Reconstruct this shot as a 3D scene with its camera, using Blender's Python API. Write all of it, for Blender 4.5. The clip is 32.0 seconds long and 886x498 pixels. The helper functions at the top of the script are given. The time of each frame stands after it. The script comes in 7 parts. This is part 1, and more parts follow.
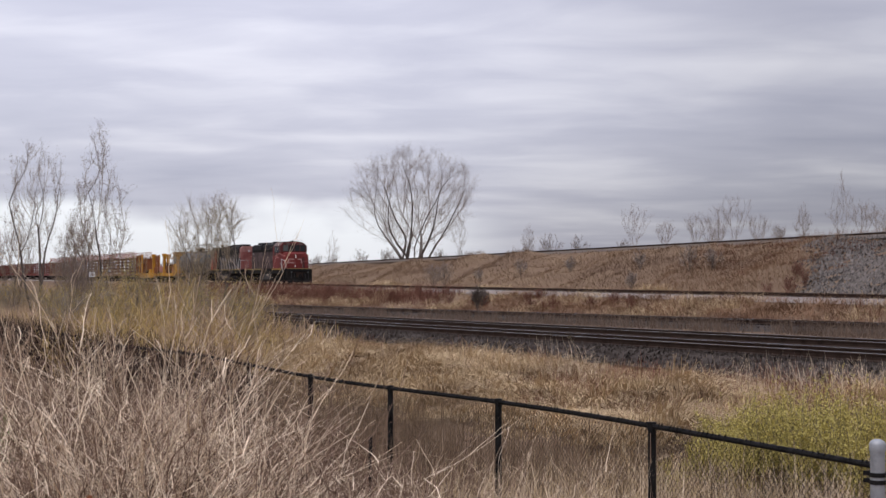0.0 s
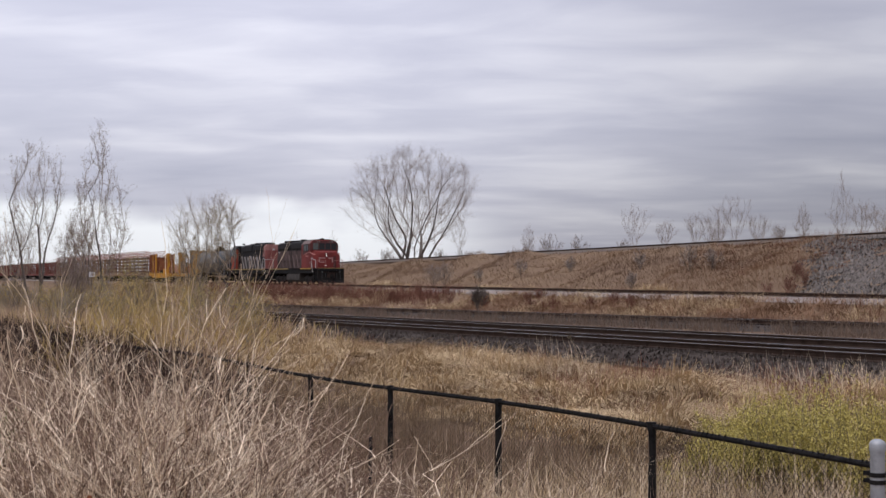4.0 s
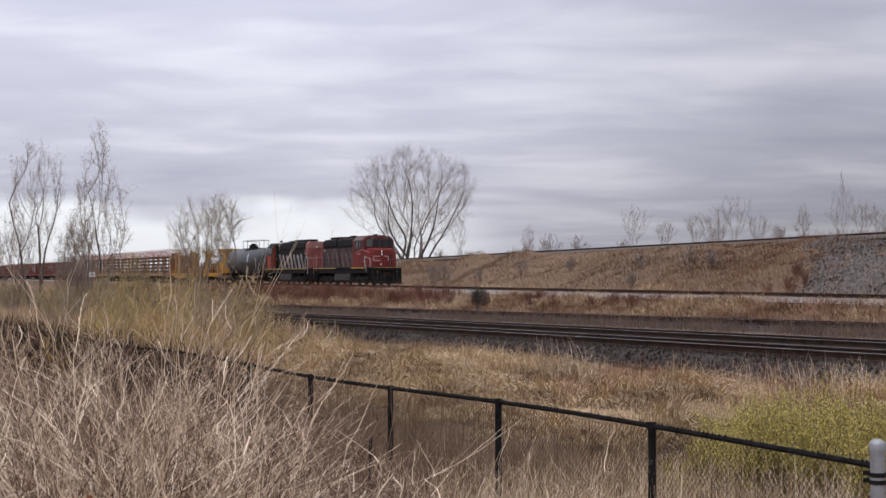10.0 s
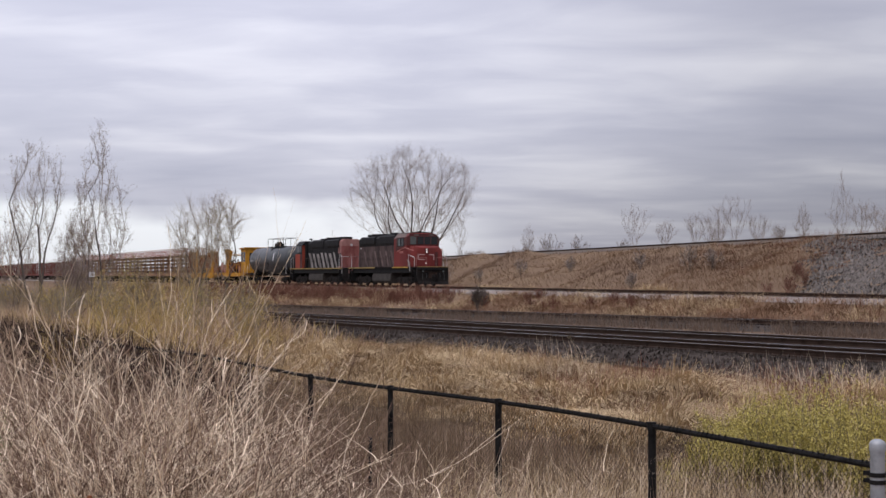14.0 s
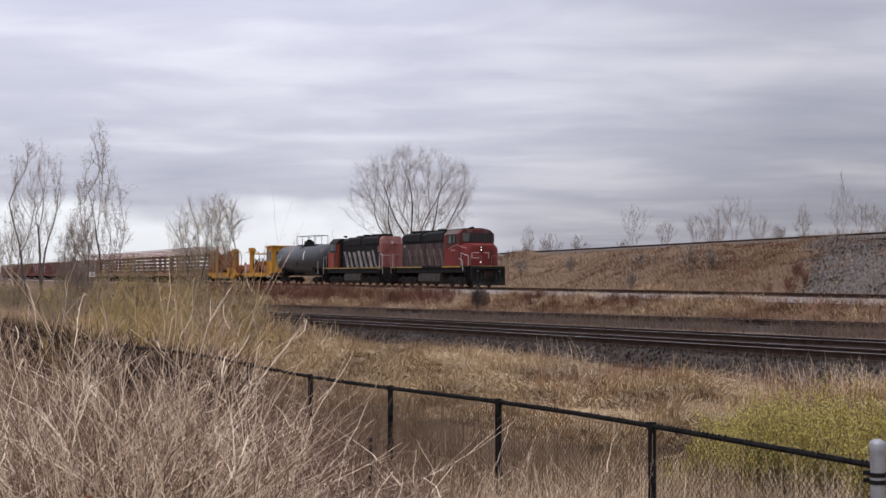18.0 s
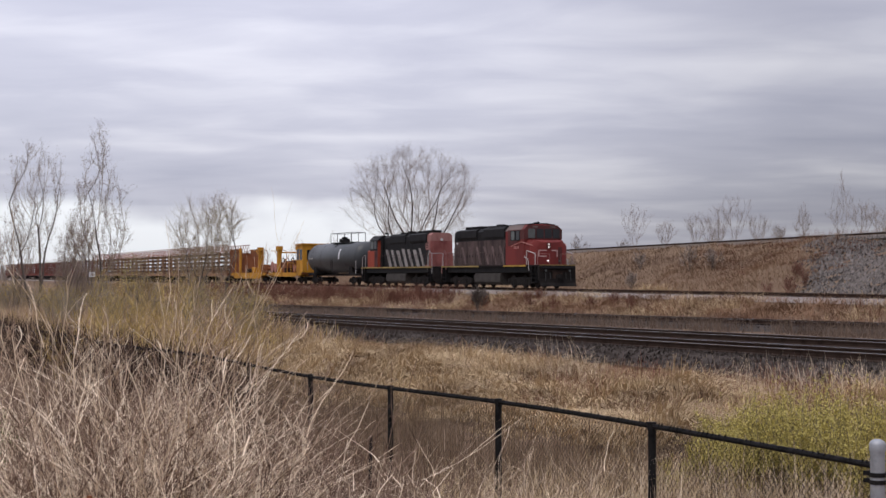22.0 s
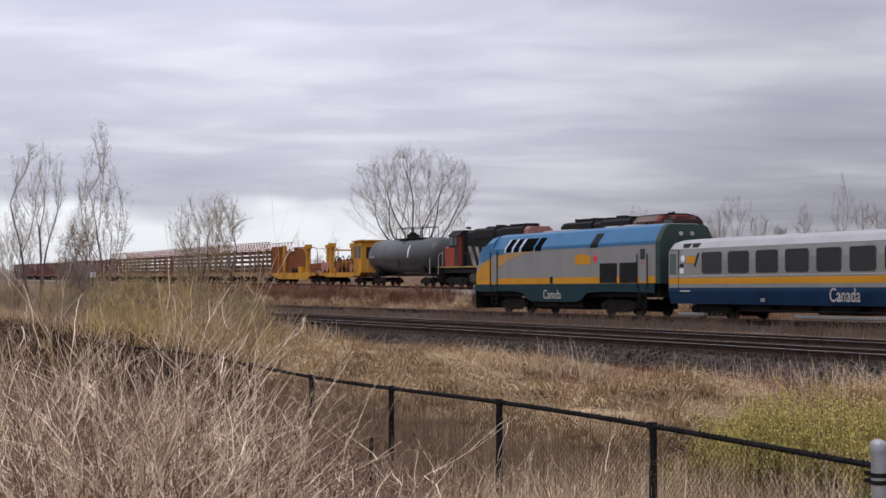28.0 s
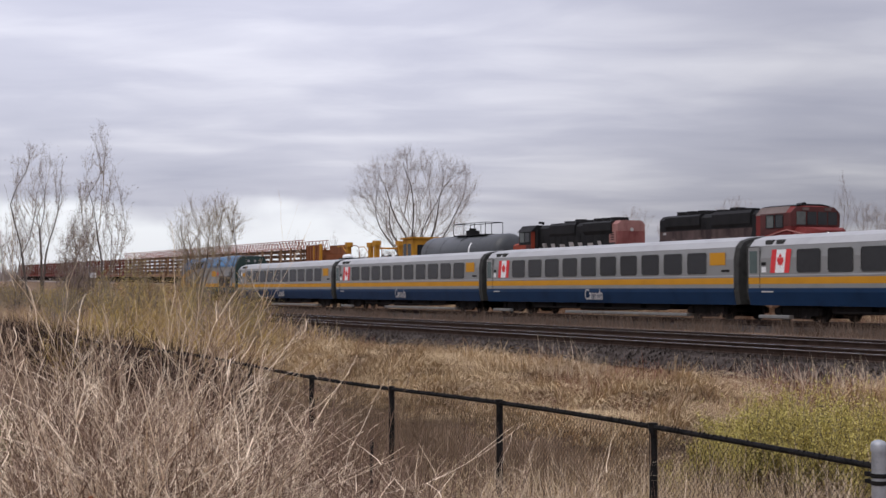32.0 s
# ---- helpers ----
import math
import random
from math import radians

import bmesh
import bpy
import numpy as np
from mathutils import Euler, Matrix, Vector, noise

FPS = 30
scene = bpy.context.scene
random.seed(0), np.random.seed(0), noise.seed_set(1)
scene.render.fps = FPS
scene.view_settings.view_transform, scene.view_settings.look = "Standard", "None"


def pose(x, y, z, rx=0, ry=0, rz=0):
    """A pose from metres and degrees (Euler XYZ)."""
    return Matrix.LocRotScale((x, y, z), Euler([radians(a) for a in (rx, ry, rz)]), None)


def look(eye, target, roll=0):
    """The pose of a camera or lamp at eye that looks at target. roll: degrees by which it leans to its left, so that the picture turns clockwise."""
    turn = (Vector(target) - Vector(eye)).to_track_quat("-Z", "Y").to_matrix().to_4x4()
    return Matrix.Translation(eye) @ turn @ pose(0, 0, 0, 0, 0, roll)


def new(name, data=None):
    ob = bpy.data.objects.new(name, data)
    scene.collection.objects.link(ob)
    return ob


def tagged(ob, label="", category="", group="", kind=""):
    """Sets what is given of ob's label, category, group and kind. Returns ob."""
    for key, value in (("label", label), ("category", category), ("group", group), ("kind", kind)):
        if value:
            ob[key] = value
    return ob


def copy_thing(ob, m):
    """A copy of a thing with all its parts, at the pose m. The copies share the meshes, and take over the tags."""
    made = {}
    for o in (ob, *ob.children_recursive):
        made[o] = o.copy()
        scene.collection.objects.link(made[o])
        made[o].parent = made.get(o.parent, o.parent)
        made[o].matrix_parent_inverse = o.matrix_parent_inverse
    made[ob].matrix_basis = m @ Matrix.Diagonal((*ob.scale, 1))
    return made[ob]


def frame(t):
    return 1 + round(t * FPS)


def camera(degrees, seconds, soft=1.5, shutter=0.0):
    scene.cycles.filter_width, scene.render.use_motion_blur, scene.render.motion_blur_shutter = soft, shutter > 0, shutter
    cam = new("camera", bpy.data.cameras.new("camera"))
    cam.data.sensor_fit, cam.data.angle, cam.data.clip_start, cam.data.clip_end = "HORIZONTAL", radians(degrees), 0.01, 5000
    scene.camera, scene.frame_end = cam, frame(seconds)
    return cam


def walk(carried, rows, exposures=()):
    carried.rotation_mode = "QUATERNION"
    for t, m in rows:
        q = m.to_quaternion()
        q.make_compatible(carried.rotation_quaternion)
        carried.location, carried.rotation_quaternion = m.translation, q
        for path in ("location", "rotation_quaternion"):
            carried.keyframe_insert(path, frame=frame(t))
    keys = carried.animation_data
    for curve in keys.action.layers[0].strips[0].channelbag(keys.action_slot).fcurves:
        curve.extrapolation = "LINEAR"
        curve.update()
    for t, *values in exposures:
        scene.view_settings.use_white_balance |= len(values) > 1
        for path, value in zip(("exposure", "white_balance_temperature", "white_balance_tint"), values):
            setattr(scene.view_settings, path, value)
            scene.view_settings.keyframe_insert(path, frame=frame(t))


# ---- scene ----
# ---- camera ----
EYE = Vector((0.0, 0.0, 1.30))
YAW, TILT = radians(23.757), radians(1.533)


def aim(yaw_off=0.0, tilt_off=0.0):
    """A point the camera looks at; the tracks run along x, the camera looks along them to the left and across."""
    a, b = YAW + radians(yaw_off), TILT + radians(tilt_off)
    return EYE + 100 * Vector((-math.cos(a) * math.cos(b), math.sin(a) * math.cos(b), math.sin(b)))


cam = camera(32.5, 32.0, soft=1.5, shutter=0.12)
walk(cam, [(0.0, look(EYE, aim())), (27.3, look(EYE, aim())), (28.0, look(EYE, aim(-0.032, 0.01))),
           (30.0, look(EYE, aim(-0.042, 0.03))), (32.0, look(EYE, aim(-0.045, 0.03)))])

# ---- world and sun ----
world = bpy.data.worlds.new("overcast_sky")
scene.world = world
world.use_nodes = True


def build_world():
    nt = world.node_tree
    nt.nodes.clear()
    N, L = nt.nodes.new, nt.links.new
    out = N("ShaderNodeOutputWorld")
    bg = N("ShaderNodeBackground")
    bg.inputs["Strength"].default_value = 1.0
    co = N("ShaderNodeTexCoord")
    sep = N("ShaderNodeSeparateXYZ")
    L(co.outputs["Generated"], sep.inputs[0])

    def calc(op, a, b=None, clamp=False):
        n = N("ShaderNodeMath")
        n.operation, n.use_clamp = op, clamp
        for i, v in enumerate((a, b)):
            if v is None:
                continue
            if isinstance(v, (int, float)):
                n.inputs[i].default_value = v
            else:
                L(v, n.inputs[i])
        return n.outputs[0]

    # clear-sky colour above the clouds
    sky = N("ShaderNodeTexSky")
    sky.sky_type, sky.sun_disc = "NISHITA", False
    sky.sun_elevation, sky.sun_rotation = radians(42), radians(200)
    # cloud sheet: the direction cast onto a flat layer overhead
    h = calc("ADD", calc("MAXIMUM", sep.outputs["Z"], 0.0), 0.10)
    u, v = calc("DIVIDE", sep.outputs["X"], h), calc("DIVIDE", sep.outputs["Y"], h)
    comb = N("ShaderNodeCombineXYZ")
    L(u, comb.inputs[0]), L(v, comb.inputs[1])
    mapn = N("ShaderNodeMapping")
    mapn.vector_type = "TEXTURE"
    mapn.inputs["Rotation"].default_value = (0, 0, radians(63))
    mapn.inputs["Scale"].default_value = (1.4, 0.95, 1.0)
    L(comb.outputs[0], mapn.inputs[0])

    def cloud(scale, detail, rough, off):
        n = N("ShaderNodeTexNoise")
        n.inputs["Scale"].default_value, n.inputs["Detail"].default_value = scale, detail
        n.inputs["Roughness"].default_value = rough
        n.inputs["Distortion"].default_value = 0.35
        m = N("ShaderNodeMapping")
        m.inputs["Location"].default_value = off
        L(mapn.outputs[0], m.inputs[0]), L(m.outputs[0], n.inputs["Vector"])
        return n.outputs["Fac"]

    big, fine = cloud(0.8, 3, 0.5, (3.1, 1.7, 0)), cloud(3.0, 5, 0.5, (0.4, 5.2, 2))
    f = calc("ADD", calc("MULTIPLY", big, 0.68), calc("MULTIPLY", fine, 0.34))
    ramp = N("ShaderNodeValToRGB")
    e = ramp.color_ramp.elements
    e[0].position, e[0].color = 0.30, (0.367, 0.37, 0.469, 1)
    e[1].position, e[1].color = 0.70, (0.70, 0.69, 0.76, 1)
    m1 = e.new(0.5)
    m1.color = (0.488, 0.485, 0.578, 1)
    L(f, ramp.inputs[0])
    # a bright broken slit under the cloud base, towards the horizon
    wob = N("ShaderNodeTexNoise")
    wob.inputs["Scale"].default_value, wob.inputs["Detail"].default_value = 9.0, 4
    sq = N("ShaderNodeMapping")
    sq.inputs["Scale"].default_value = (1, 1, 2.5)
    L(co.outputs["Generated"], sq.inputs[0]), L(sq.outputs[0], wob.inputs["Vector"])
    zz = calc("ADD", sep.outputs["Z"], calc("MULTIPLY", calc("SUBTRACT", wob.outputs["Fac"], 0.5), 0.075))
    slit = N("ShaderNodeMapRange")
    slit.interpolation_type = "SMOOTHSTEP"
    for i, val in enumerate((0.066, 0.040, 0.0, 1.0)):
        slit.inputs[i + 1].default_value = val
    L(zz, slit.inputs[0])
    # the break in the clouds lies up the line; away from it the sheet is greyer
    def towards(deg):
        n = N("ShaderNodeVectorMath")
        n.operation = "DOT_PRODUCT"
        n.inputs[1].default_value = (-math.cos(radians(deg)), math.sin(radians(deg)), 0)
        L(co.outputs["Generated"], n.inputs[0])
        return n.outputs["Value"]

    def smooth(src, a, b, lo, hi):
        n = N("ShaderNodeMapRange")
        n.interpolation_type = "SMOOTHSTEP"
        for k, val in enumerate((a, b, lo, hi)):
            n.inputs[k + 1].default_value = val
        L(src, n.inputs[0])
        return n.outputs[0]

    gap = smooth(towards(14), 0.972, 0.993, 0.0, 1.0)
    mix = N("ShaderNodeMix")
    mix.data_type = "RGBA"
    L(calc("MULTIPLY", slit.outputs[0], calc("MULTIPLY", gap, 0.9)), mix.inputs[0])
    L(ramp.outputs[0], mix.inputs[6])
    mix.inputs[7].default_value = (0.86, 0.88, 0.93, 1)
    add = N("ShaderNodeMix")
    add.data_type, add.blend_type = "RGBA", "ADD"
    add.inputs[0].default_value = 0.012
    L(mix.outputs[2], add.inputs[6]), L(sky.outputs[0], add.inputs[7])
    # an overcast sky is about three times as bright overhead as at the horizon
    lift = calc("MULTIPLY", calc("ADD", calc("MULTIPLY", calc("MAXIMUM", sep.outputs["Z"], 0.0), 2.2), 0.84), smooth(towards(11), 0.88, 0.992, 0.75, 1.08))
    low = calc("MULTIPLY", calc("SUBTRACT", 1.0, smooth(towards(11), 0.95, 0.985, 0.0, 1.0)), calc("SUBTRACT", 1.0, smooth(sep.outputs["Z"], 0.03, 0.12, 0.0, 1.0)))
    lift = calc("MULTIPLY", lift, calc("SUBTRACT", 1.0, calc("MULTIPLY", low, 0.17)))
    L(lift, bg.inputs["Strength"])
    L(add.outputs[2], bg.inputs["Color"]), L(bg.outputs[0], out.inputs["Surface"])


build_world()
sun_data = bpy.data.lights.new("sun", "SUN")
sun_data.energy, sun_data.angle, sun_data.color = 1.2, radians(25), (1.0, 0.96, 0.9)
sun = new("sun", sun_data)
sun.matrix_world = look((0, 0, 60), (-22, 38, 0))

# ---- materials ----


def material(name, base, rough=0.7, metal=0.0, spread=0.25, scale=4.0, bump=0.25, dark=None, island=False, fine=40.0, spec=0.12, streak=0.0):
    """A procedural surface: base colour broken up by a coarse and a fine noise, with relief and roughness variation."""
    m = bpy.data.materials.new(name)
    m.use_nodes = True
    nt = m.node_tree
    N, L = nt.nodes.new, nt.links.new
    bs = nt.nodes["Principled BSDF"]
    bs.inputs["Metallic"].default_value = metal
    bs.inputs["Specular IOR Level"].default_value = spec
    co = N("ShaderNodeTexCoord")
    src = co.outputs["Object"]
    if streak:
        mp = N("ShaderNodeMapping")
        mp.inputs["Scale"].default_value = (1, 1, streak)
        L(src, mp.inputs[0])
        src = mp.outputs[0]
    n1, n2 = N("ShaderNodeTexNoise"), N("ShaderNodeTexNoise")
    for n, s, d in ((n1, scale, 4), (n2, fine, 5)):
        n.inputs["Scale"].default_value, n.inputs["Detail"].default_value = s, d
        L(src, n.inputs["Vector"])
    ramp = N("ShaderNodeValToRGB")
    dk = dark or tuple(c * (1 - 1.6 * spread) if 1.6 * spread < 1 else c * 0.1 for c in base)
    lt = tuple(min(1, c * (1 + 0.8 * spread)) for c in base)
    e = ramp.color_ramp.elements
    e[0].position, e[0].color = 0.30, (*dk, 1)
    e[1].position, e[1].color = 0.72, (*lt, 1)
    mid = e.new(0.48)
    mid.color = (*base, 1)
    fac = N("ShaderNodeMix")
    fac.data_type = "FLOAT"
    fac.inputs[0].default_value = 0.35
    L(n1.outputs["Fac"], fac.inputs[2]), L(n2.outputs["Fac"], fac.inputs[3])
    out = fac.outputs[0]
    if island:
        g = N("ShaderNodeNewGeometry")
        f2 = N("ShaderNodeMix")
        f2.data_type = "FLOAT"
        f2.inputs[0].default_value = 0.55 if island is True else island
        rg = N("ShaderNodeMapRange")
        rg.inputs[3].default_value, rg.inputs[4].default_value = 0.2, 0.8
        L(g.outputs["Random Per Island"], rg.inputs[0])
        L(out, f2.inputs[2]), L(rg.outputs[0], f2.inputs[3])
        out = f2.outputs[0]
    L(out, ramp.inputs[0]), L(ramp.outputs[0], bs.inputs["Base Color"])
    mr = N("ShaderNodeMapRange")
    mr.inputs[3].default_value, mr.inputs[4].default_value = max(0.02, rough - 0.12), min(1, rough + 0.12)
    L(n2.outputs["Fac"], mr.inputs[0]), L(mr.outputs[0], bs.inputs["Roughness"])
    if bump:
        b = N("ShaderNodeBump")
        b.inputs["Strength"].default_value, b.inputs["Distance"].default_value = bump, 0.02
        L(n2.outputs["Fac"], b.inputs["Height"]), L(b.outputs[0], bs.inputs["Normal"])
    return m


STEEL = material("rail_steel", (0.86, 0.85, 0.84), 0.22, 0.95, 0.1)
RUST = material("rusty_steel", (0.045, 0.03, 0.024), 0.85, 0.1, 0.4, 3, spec=0.02)
TIE = material("creosoted_wood", (0.022, 0.018, 0.016), 0.9, 0, 0.4, 2, 0.6, spec=0.02)
BALLAST = material("grey_ballast", (0.056, 0.046, 0.041), 0.95, 0, 0.75, 1.2, 1.0, fine=14, island=True, spec=0.02)
BALLAST_PALE = material("pale_ballast", (0.25, 0.215, 0.195), 0.95, 0, 0.4, 1.0, 1.0, fine=14, island=True, spec=0.02)
BALLAST_MID = material("grimy_pale_ballast", (0.13, 0.105, 0.09), 0.95, 0, 0.4, 1.0, 1.0, fine=14, island=True, spec=0.02)
ROCK = material("grey_rubble", (0.165, 0.145, 0.135), 0.95, 0, 0.6, 0.25, 0.8, island=True, spec=0.02)
BARK = material("grey_bark", (0.12, 0.10, 0.088), 0.9, 0, 0.4, 5, 0.6, spec=0.02)
BARK_PALE = material("pale_bark", (0.26, 0.235, 0.215), 0.9, 0, 0.4, 5, 0.5, spec=0.02)
TWIG = material("fine_twigs", (0.31, 0.25, 0.185), 0.9, 0, 0.3, 5, 0, island=True, spec=0.02)
TWIG_RED = material("red_twigs", (0.165, 0.078, 0.058), 0.9, 0, 0.4, 0.5, 0, island=True, spec=0.02)
# distance haze is put into this paler, greyer twig colour
TWIG_FAR = material("hazed_far_twigs", (0.33, 0.28, 0.25), 0.9, 0, 0.3, 5, 0, island=True, spec=0.02)
CATKIN = material("grey_pink_catkins", (0.23, 0.175, 0.175), 0.95, 0, 0.35, 5, 0, island=True, spec=0.02)
BUD = material("yellow_green_buds", (0.50, 0.42, 0.135), 0.85, 0, 0.35, 3, 0, island=True, spec=0.02)
BUD_DULL = material("dull_olive_buds", (0.36, 0.27, 0.11), 0.9, 0, 0.35, 3, 0, island=True, spec=0.02)
STRAW = material("dry_straw_grass", (0.52, 0.395, 0.245), 0.9, 0, 0.5, 0.4, 0, island=0.16, fine=3, dark=(0.19, 0.132, 0.09), spec=0.02)
BROWN_GRASS = material("brown_dry_weeds", (0.20, 0.14, 0.092), 0.9, 0, 0.4, 0.4, 0, island=0.16, fine=3, dark=(0.09, 0.055, 0.038), spec=0.02)
TRACK_WEED = material("dusty_track_weeds", (0.15, 0.108, 0.082), 0.9, 0, 0.5, 0.4, 0, island=0.2, fine=3, dark=(0.06, 0.042, 0.034), spec=0.02)
RUSSET = material("russet_weeds", (0.18, 0.085, 0.06), 0.9, 0, 0.4, 0.4, 0, island=0.16, fine=3, dark=(0.08, 0.04, 0.03), spec=0.02)
RUSSET_PALE = material("rusty_brown_weeds", (0.225, 0.135, 0.085), 0.9, 0, 0.45, 0.25, 0, island=0.16, fine=3, dark=(0.10, 0.045, 0.034), spec=0.02)
STALK = material("bleached_stalks", (0.64, 0.51, 0.37), 0.85, 0, 0.45, 0.8, 0, island=True, dark=(0.20, 0.125, 0.095), spec=0.02)
CANE = material("sun_bleached_canes", (0.80, 0.66, 0.50), 0.85, 0, 0.3, 0.8, 0, island=True, dark=(0.42, 0.30, 0.22), spec=0.02)
STALK_DARK = material("brown_bramble_canes", (0.205, 0.138, 0.102), 0.9, 0, 0.4, 0.8, 0, island=True, dark=(0.05, 0.03, 0.023), spec=0.02)
VERGE = material("dull_brown_verge_weeds", (0.40, 0.285, 0.20), 0.9, 0, 0.4, 0.3, 0, island=0.2, fine=3, dark=(0.20, 0.135, 0.10), spec=0.02)
GOLDEN = material("golden_olive_brush", (0.44, 0.315, 0.11), 0.9, 0, 0.4, 0.3, 0, island=0.2, fine=3, dark=(0.13, 0.09, 0.045), spec=0.02)
OCHRE = material("ochre_brushwood", (0.42, 0.30, 0.115), 0.9, 0, 0.45, 0.3, 0, island=0.3, fine=3, dark=(0.13, 0.085, 0.05), spec=0.02)
BANK_STRAW = material("dry_bank_grass", (0.265, 0.183, 0.12), 0.9, 0, 0.45, 0.07, 0, island=0.06, fine=0.4, dark=(0.125, 0.08, 0.056), spec=0.02)
BANK_BROWN = material("brown_bank_weeds", (0.205, 0.133, 0.086), 0.9, 0, 0.4, 0.07, 0, island=0.06, fine=0.4, dark=(0.115, 0.068, 0.048), spec=0.02)
FRESH = material("fresh_green_weeds", (0.14, 0.19, 0.06), 0.85, 0, 0.4, 0.8, 0, island=0.3, fine=3, spec=0.02)
FENCE_BLACK = material("black_coated_steel", (0.014, 0.013, 0.013), 0.7, 0.0, 0.6, 8, 0.3, spec=0.06)
GALV = material("galvanised_steel", (0.33, 0.34, 0.36), 0.5, 0.5, 0.2, 8, 0.1)
MESHWIRE = material("dull_mesh_wire", (0.03, 0.027, 0.024), 0.6, 0.2, 0.3, 8, 0)
BLACK = material("sooty_black_paint", (0.011, 0.0105, 0.011), 0.7, 0, 0.5, 1.2, 0.1, spec=0.18)
UNDER = material("dirty_underframe", (0.017, 0.0145, 0.0135), 0.9, 0, 0.5, 2, 0.3, spec=0.12)
WHEEL = material("wheel_steel", (0.035, 0.03, 0.027), 0.7, 0.3, 0.4, 3, 0.1)
RED = material("faded_red_paint", (0.155, 0.028, 0.025), 0.6, 0, 0.3, 0.8, 0.05, dark=(0.08, 0.02, 0.02), streak=0.3)
ORANGE_RED = material("orange_red_paint", (0.25, 0.05, 0.03), 0.6, 0, 0.35, 0.8, 0.05, streak=0.3)
PINK_FADE = material("sun_faded_red_paint", (0.27, 0.135, 0.12), 0.7, 0, 0.5, 1.3, 0.05, dark=(0.15, 0.04, 0.036), streak=0.4)
GREYRED = material("weathered_grey_red_hood", (0.075, 0.052, 0.049), 0.75, 0, 0.8, 1.5, 0.05, dark=(0.02, 0.015, 0.015), streak=0.3)
OFFWHITE = material("dirty_white_paint", (0.42, 0.40, 0.39), 0.7, 0, 0.4, 2, 0.05, streak=0.3)
YELLOW_EDGE = material("yellow_edge_paint", (0.28, 0.20, 0.075), 0.7, 0, 0.7, 0.5, 0.05, dark=(0.07, 0.05, 0.03))
YELLOW_LINE = material("yellow_line_paint", (0.42, 0.27, 0.06), 0.7, 0, 0.4, 0.9, 0.05)
TANK = material("dull_black_tank", (0.042, 0.045, 0.048), 0.42, 0, 0.35, 0.6, 0.06, streak=0.4, spec=0.45)
YELLOW = material("work_yellow_paint", (0.43, 0.205, 0.025), 0.65, 0, 0.45, 1.3, 0.08, dark=(0.17, 0.085, 0.028), streak=0.4)
RUSTBROWN = material("rust_brown_steel", (0.20, 0.075, 0.035), 0.8, 0, 0.4, 1.5, 0.2, dark=(0.07, 0.03, 0.02), streak=0.4)
RACK = material("weathered_rack_steel", (0.24, 0.14, 0.085), 0.8, 0, 0.4, 0.3, 0.2, dark=(0.08, 0.045, 0.035))
RACK_RED = material("dark_red_rack_steel", (0.17, 0.05, 0.04), 0.8, 0, 0.4, 0.6, 0.2)
TRUSS = material("faded_pink_red_truss", (0.36, 0.17, 0.14), 0.75, 0, 0.3, 2, 0.1)
SILVER = material("silver_grey_paint", (0.235, 0.235, 0.23), 0.42, 0.15, 0.12, 0.7, 0.03, streak=0.3, spec=0.2)
ROOFGREY = material("pale_grey_roof", (0.37, 0.37, 0.375), 0.5, 0.1, 0.12, 0.6, 0.03)
VBLUE = material("sky_blue_paint", (0.045, 0.15, 0.29), 0.4, 0, 0.12, 0.7, 0.03, spec=0.15)
TEAL = material("dark_teal_paint", (0.009, 0.03, 0.04), 0.5, 0, 0.25, 0.7, 0.03)
NAVY = material("navy_blue_paint", (0.009, 0.03, 0.075), 0.45, 0, 0.25, 0.7, 0.03)
GOLD = material("golden_yellow_paint", (0.50, 0.235, 0.02), 0.55, 0, 0.12, 0.8, 0.03)


def fading_gold():
    """Gold paint that dissolves into silver dots along the side."""
    m = material("dissolving_gold_paint", (0.50, 0.235, 0.02), 0.55, 0, 0.12, 0.8, 0.03)
    nt = m.node_tree
    N, L = nt.nodes.new, nt.links.new
    bs = nt.nodes["Principled BSDF"]
    gold = bs.inputs["Base Color"].links[0].from_socket
    co, sep = N("ShaderNodeTexCoord"), N("ShaderNodeSeparateXYZ")
    L(co.outputs["Object"], sep.inputs[0])
    mr = N("ShaderNodeMapRange")
    for k, v in enumerate((2.6, 9.5, 0.05, 0.95)):
        mr.inputs[k + 1].default_value = v
    L(sep.outputs["X"], mr.inputs[0])
    mx = N("ShaderNodeMix")
    mx.data_type = "RGBA"
    L(mr.outputs[0], mx.inputs[0]), L(gold, mx.inputs[6])
    mx.inputs[7].default_value = (0.235, 0.235, 0.23, 1)
    L(mx.outputs[2], bs.inputs["Base Color"])
    return m


GOLDFADE = fading_gold()
DGREEN = material("dark_green_grey_panel", (0.035, 0.055, 0.05), 0.5, 0, 0.25, 0.8, 0.03)
RUBBER = material("black_rubber", (0.045, 0.045, 0.043), 0.8, 0, 0.3, 4, 0.1)
FLAGRED = material("flag_red", (0.62, 0.05, 0.055), 0.5, 0, 0.1, 4, 0)
WHITE = material("white_paint", (0.78, 0.78, 0.78), 0.5, 0, 0.08, 4, 0)
GLASS = material("dark_tinted_glass", (0.022, 0.023, 0.025), 0.1, 0, 0.1, 4, 0, spec=0.45)
# the sky reflected in some cab panes is put into this lighter base colour
PALEGLASS = material("sky_lit_cab_glass", (0.095, 0.105, 0.10), 0.2, 0, 0.2, 4, 0, spec=0.4)
VINE = material("dark_fence_vines", (0.055, 0.038, 0.032), 0.95, 0, 0.4, 1.5, 0, island=0.4, spec=0.02)
CABGLASS = material("black_cab_glass", (0.007, 0.007, 0.008), 0.5, 0, 0.1, 4, 0, spec=0.0)
LAMPGLOW = bpy.data.materials.new("lit_headlamp")
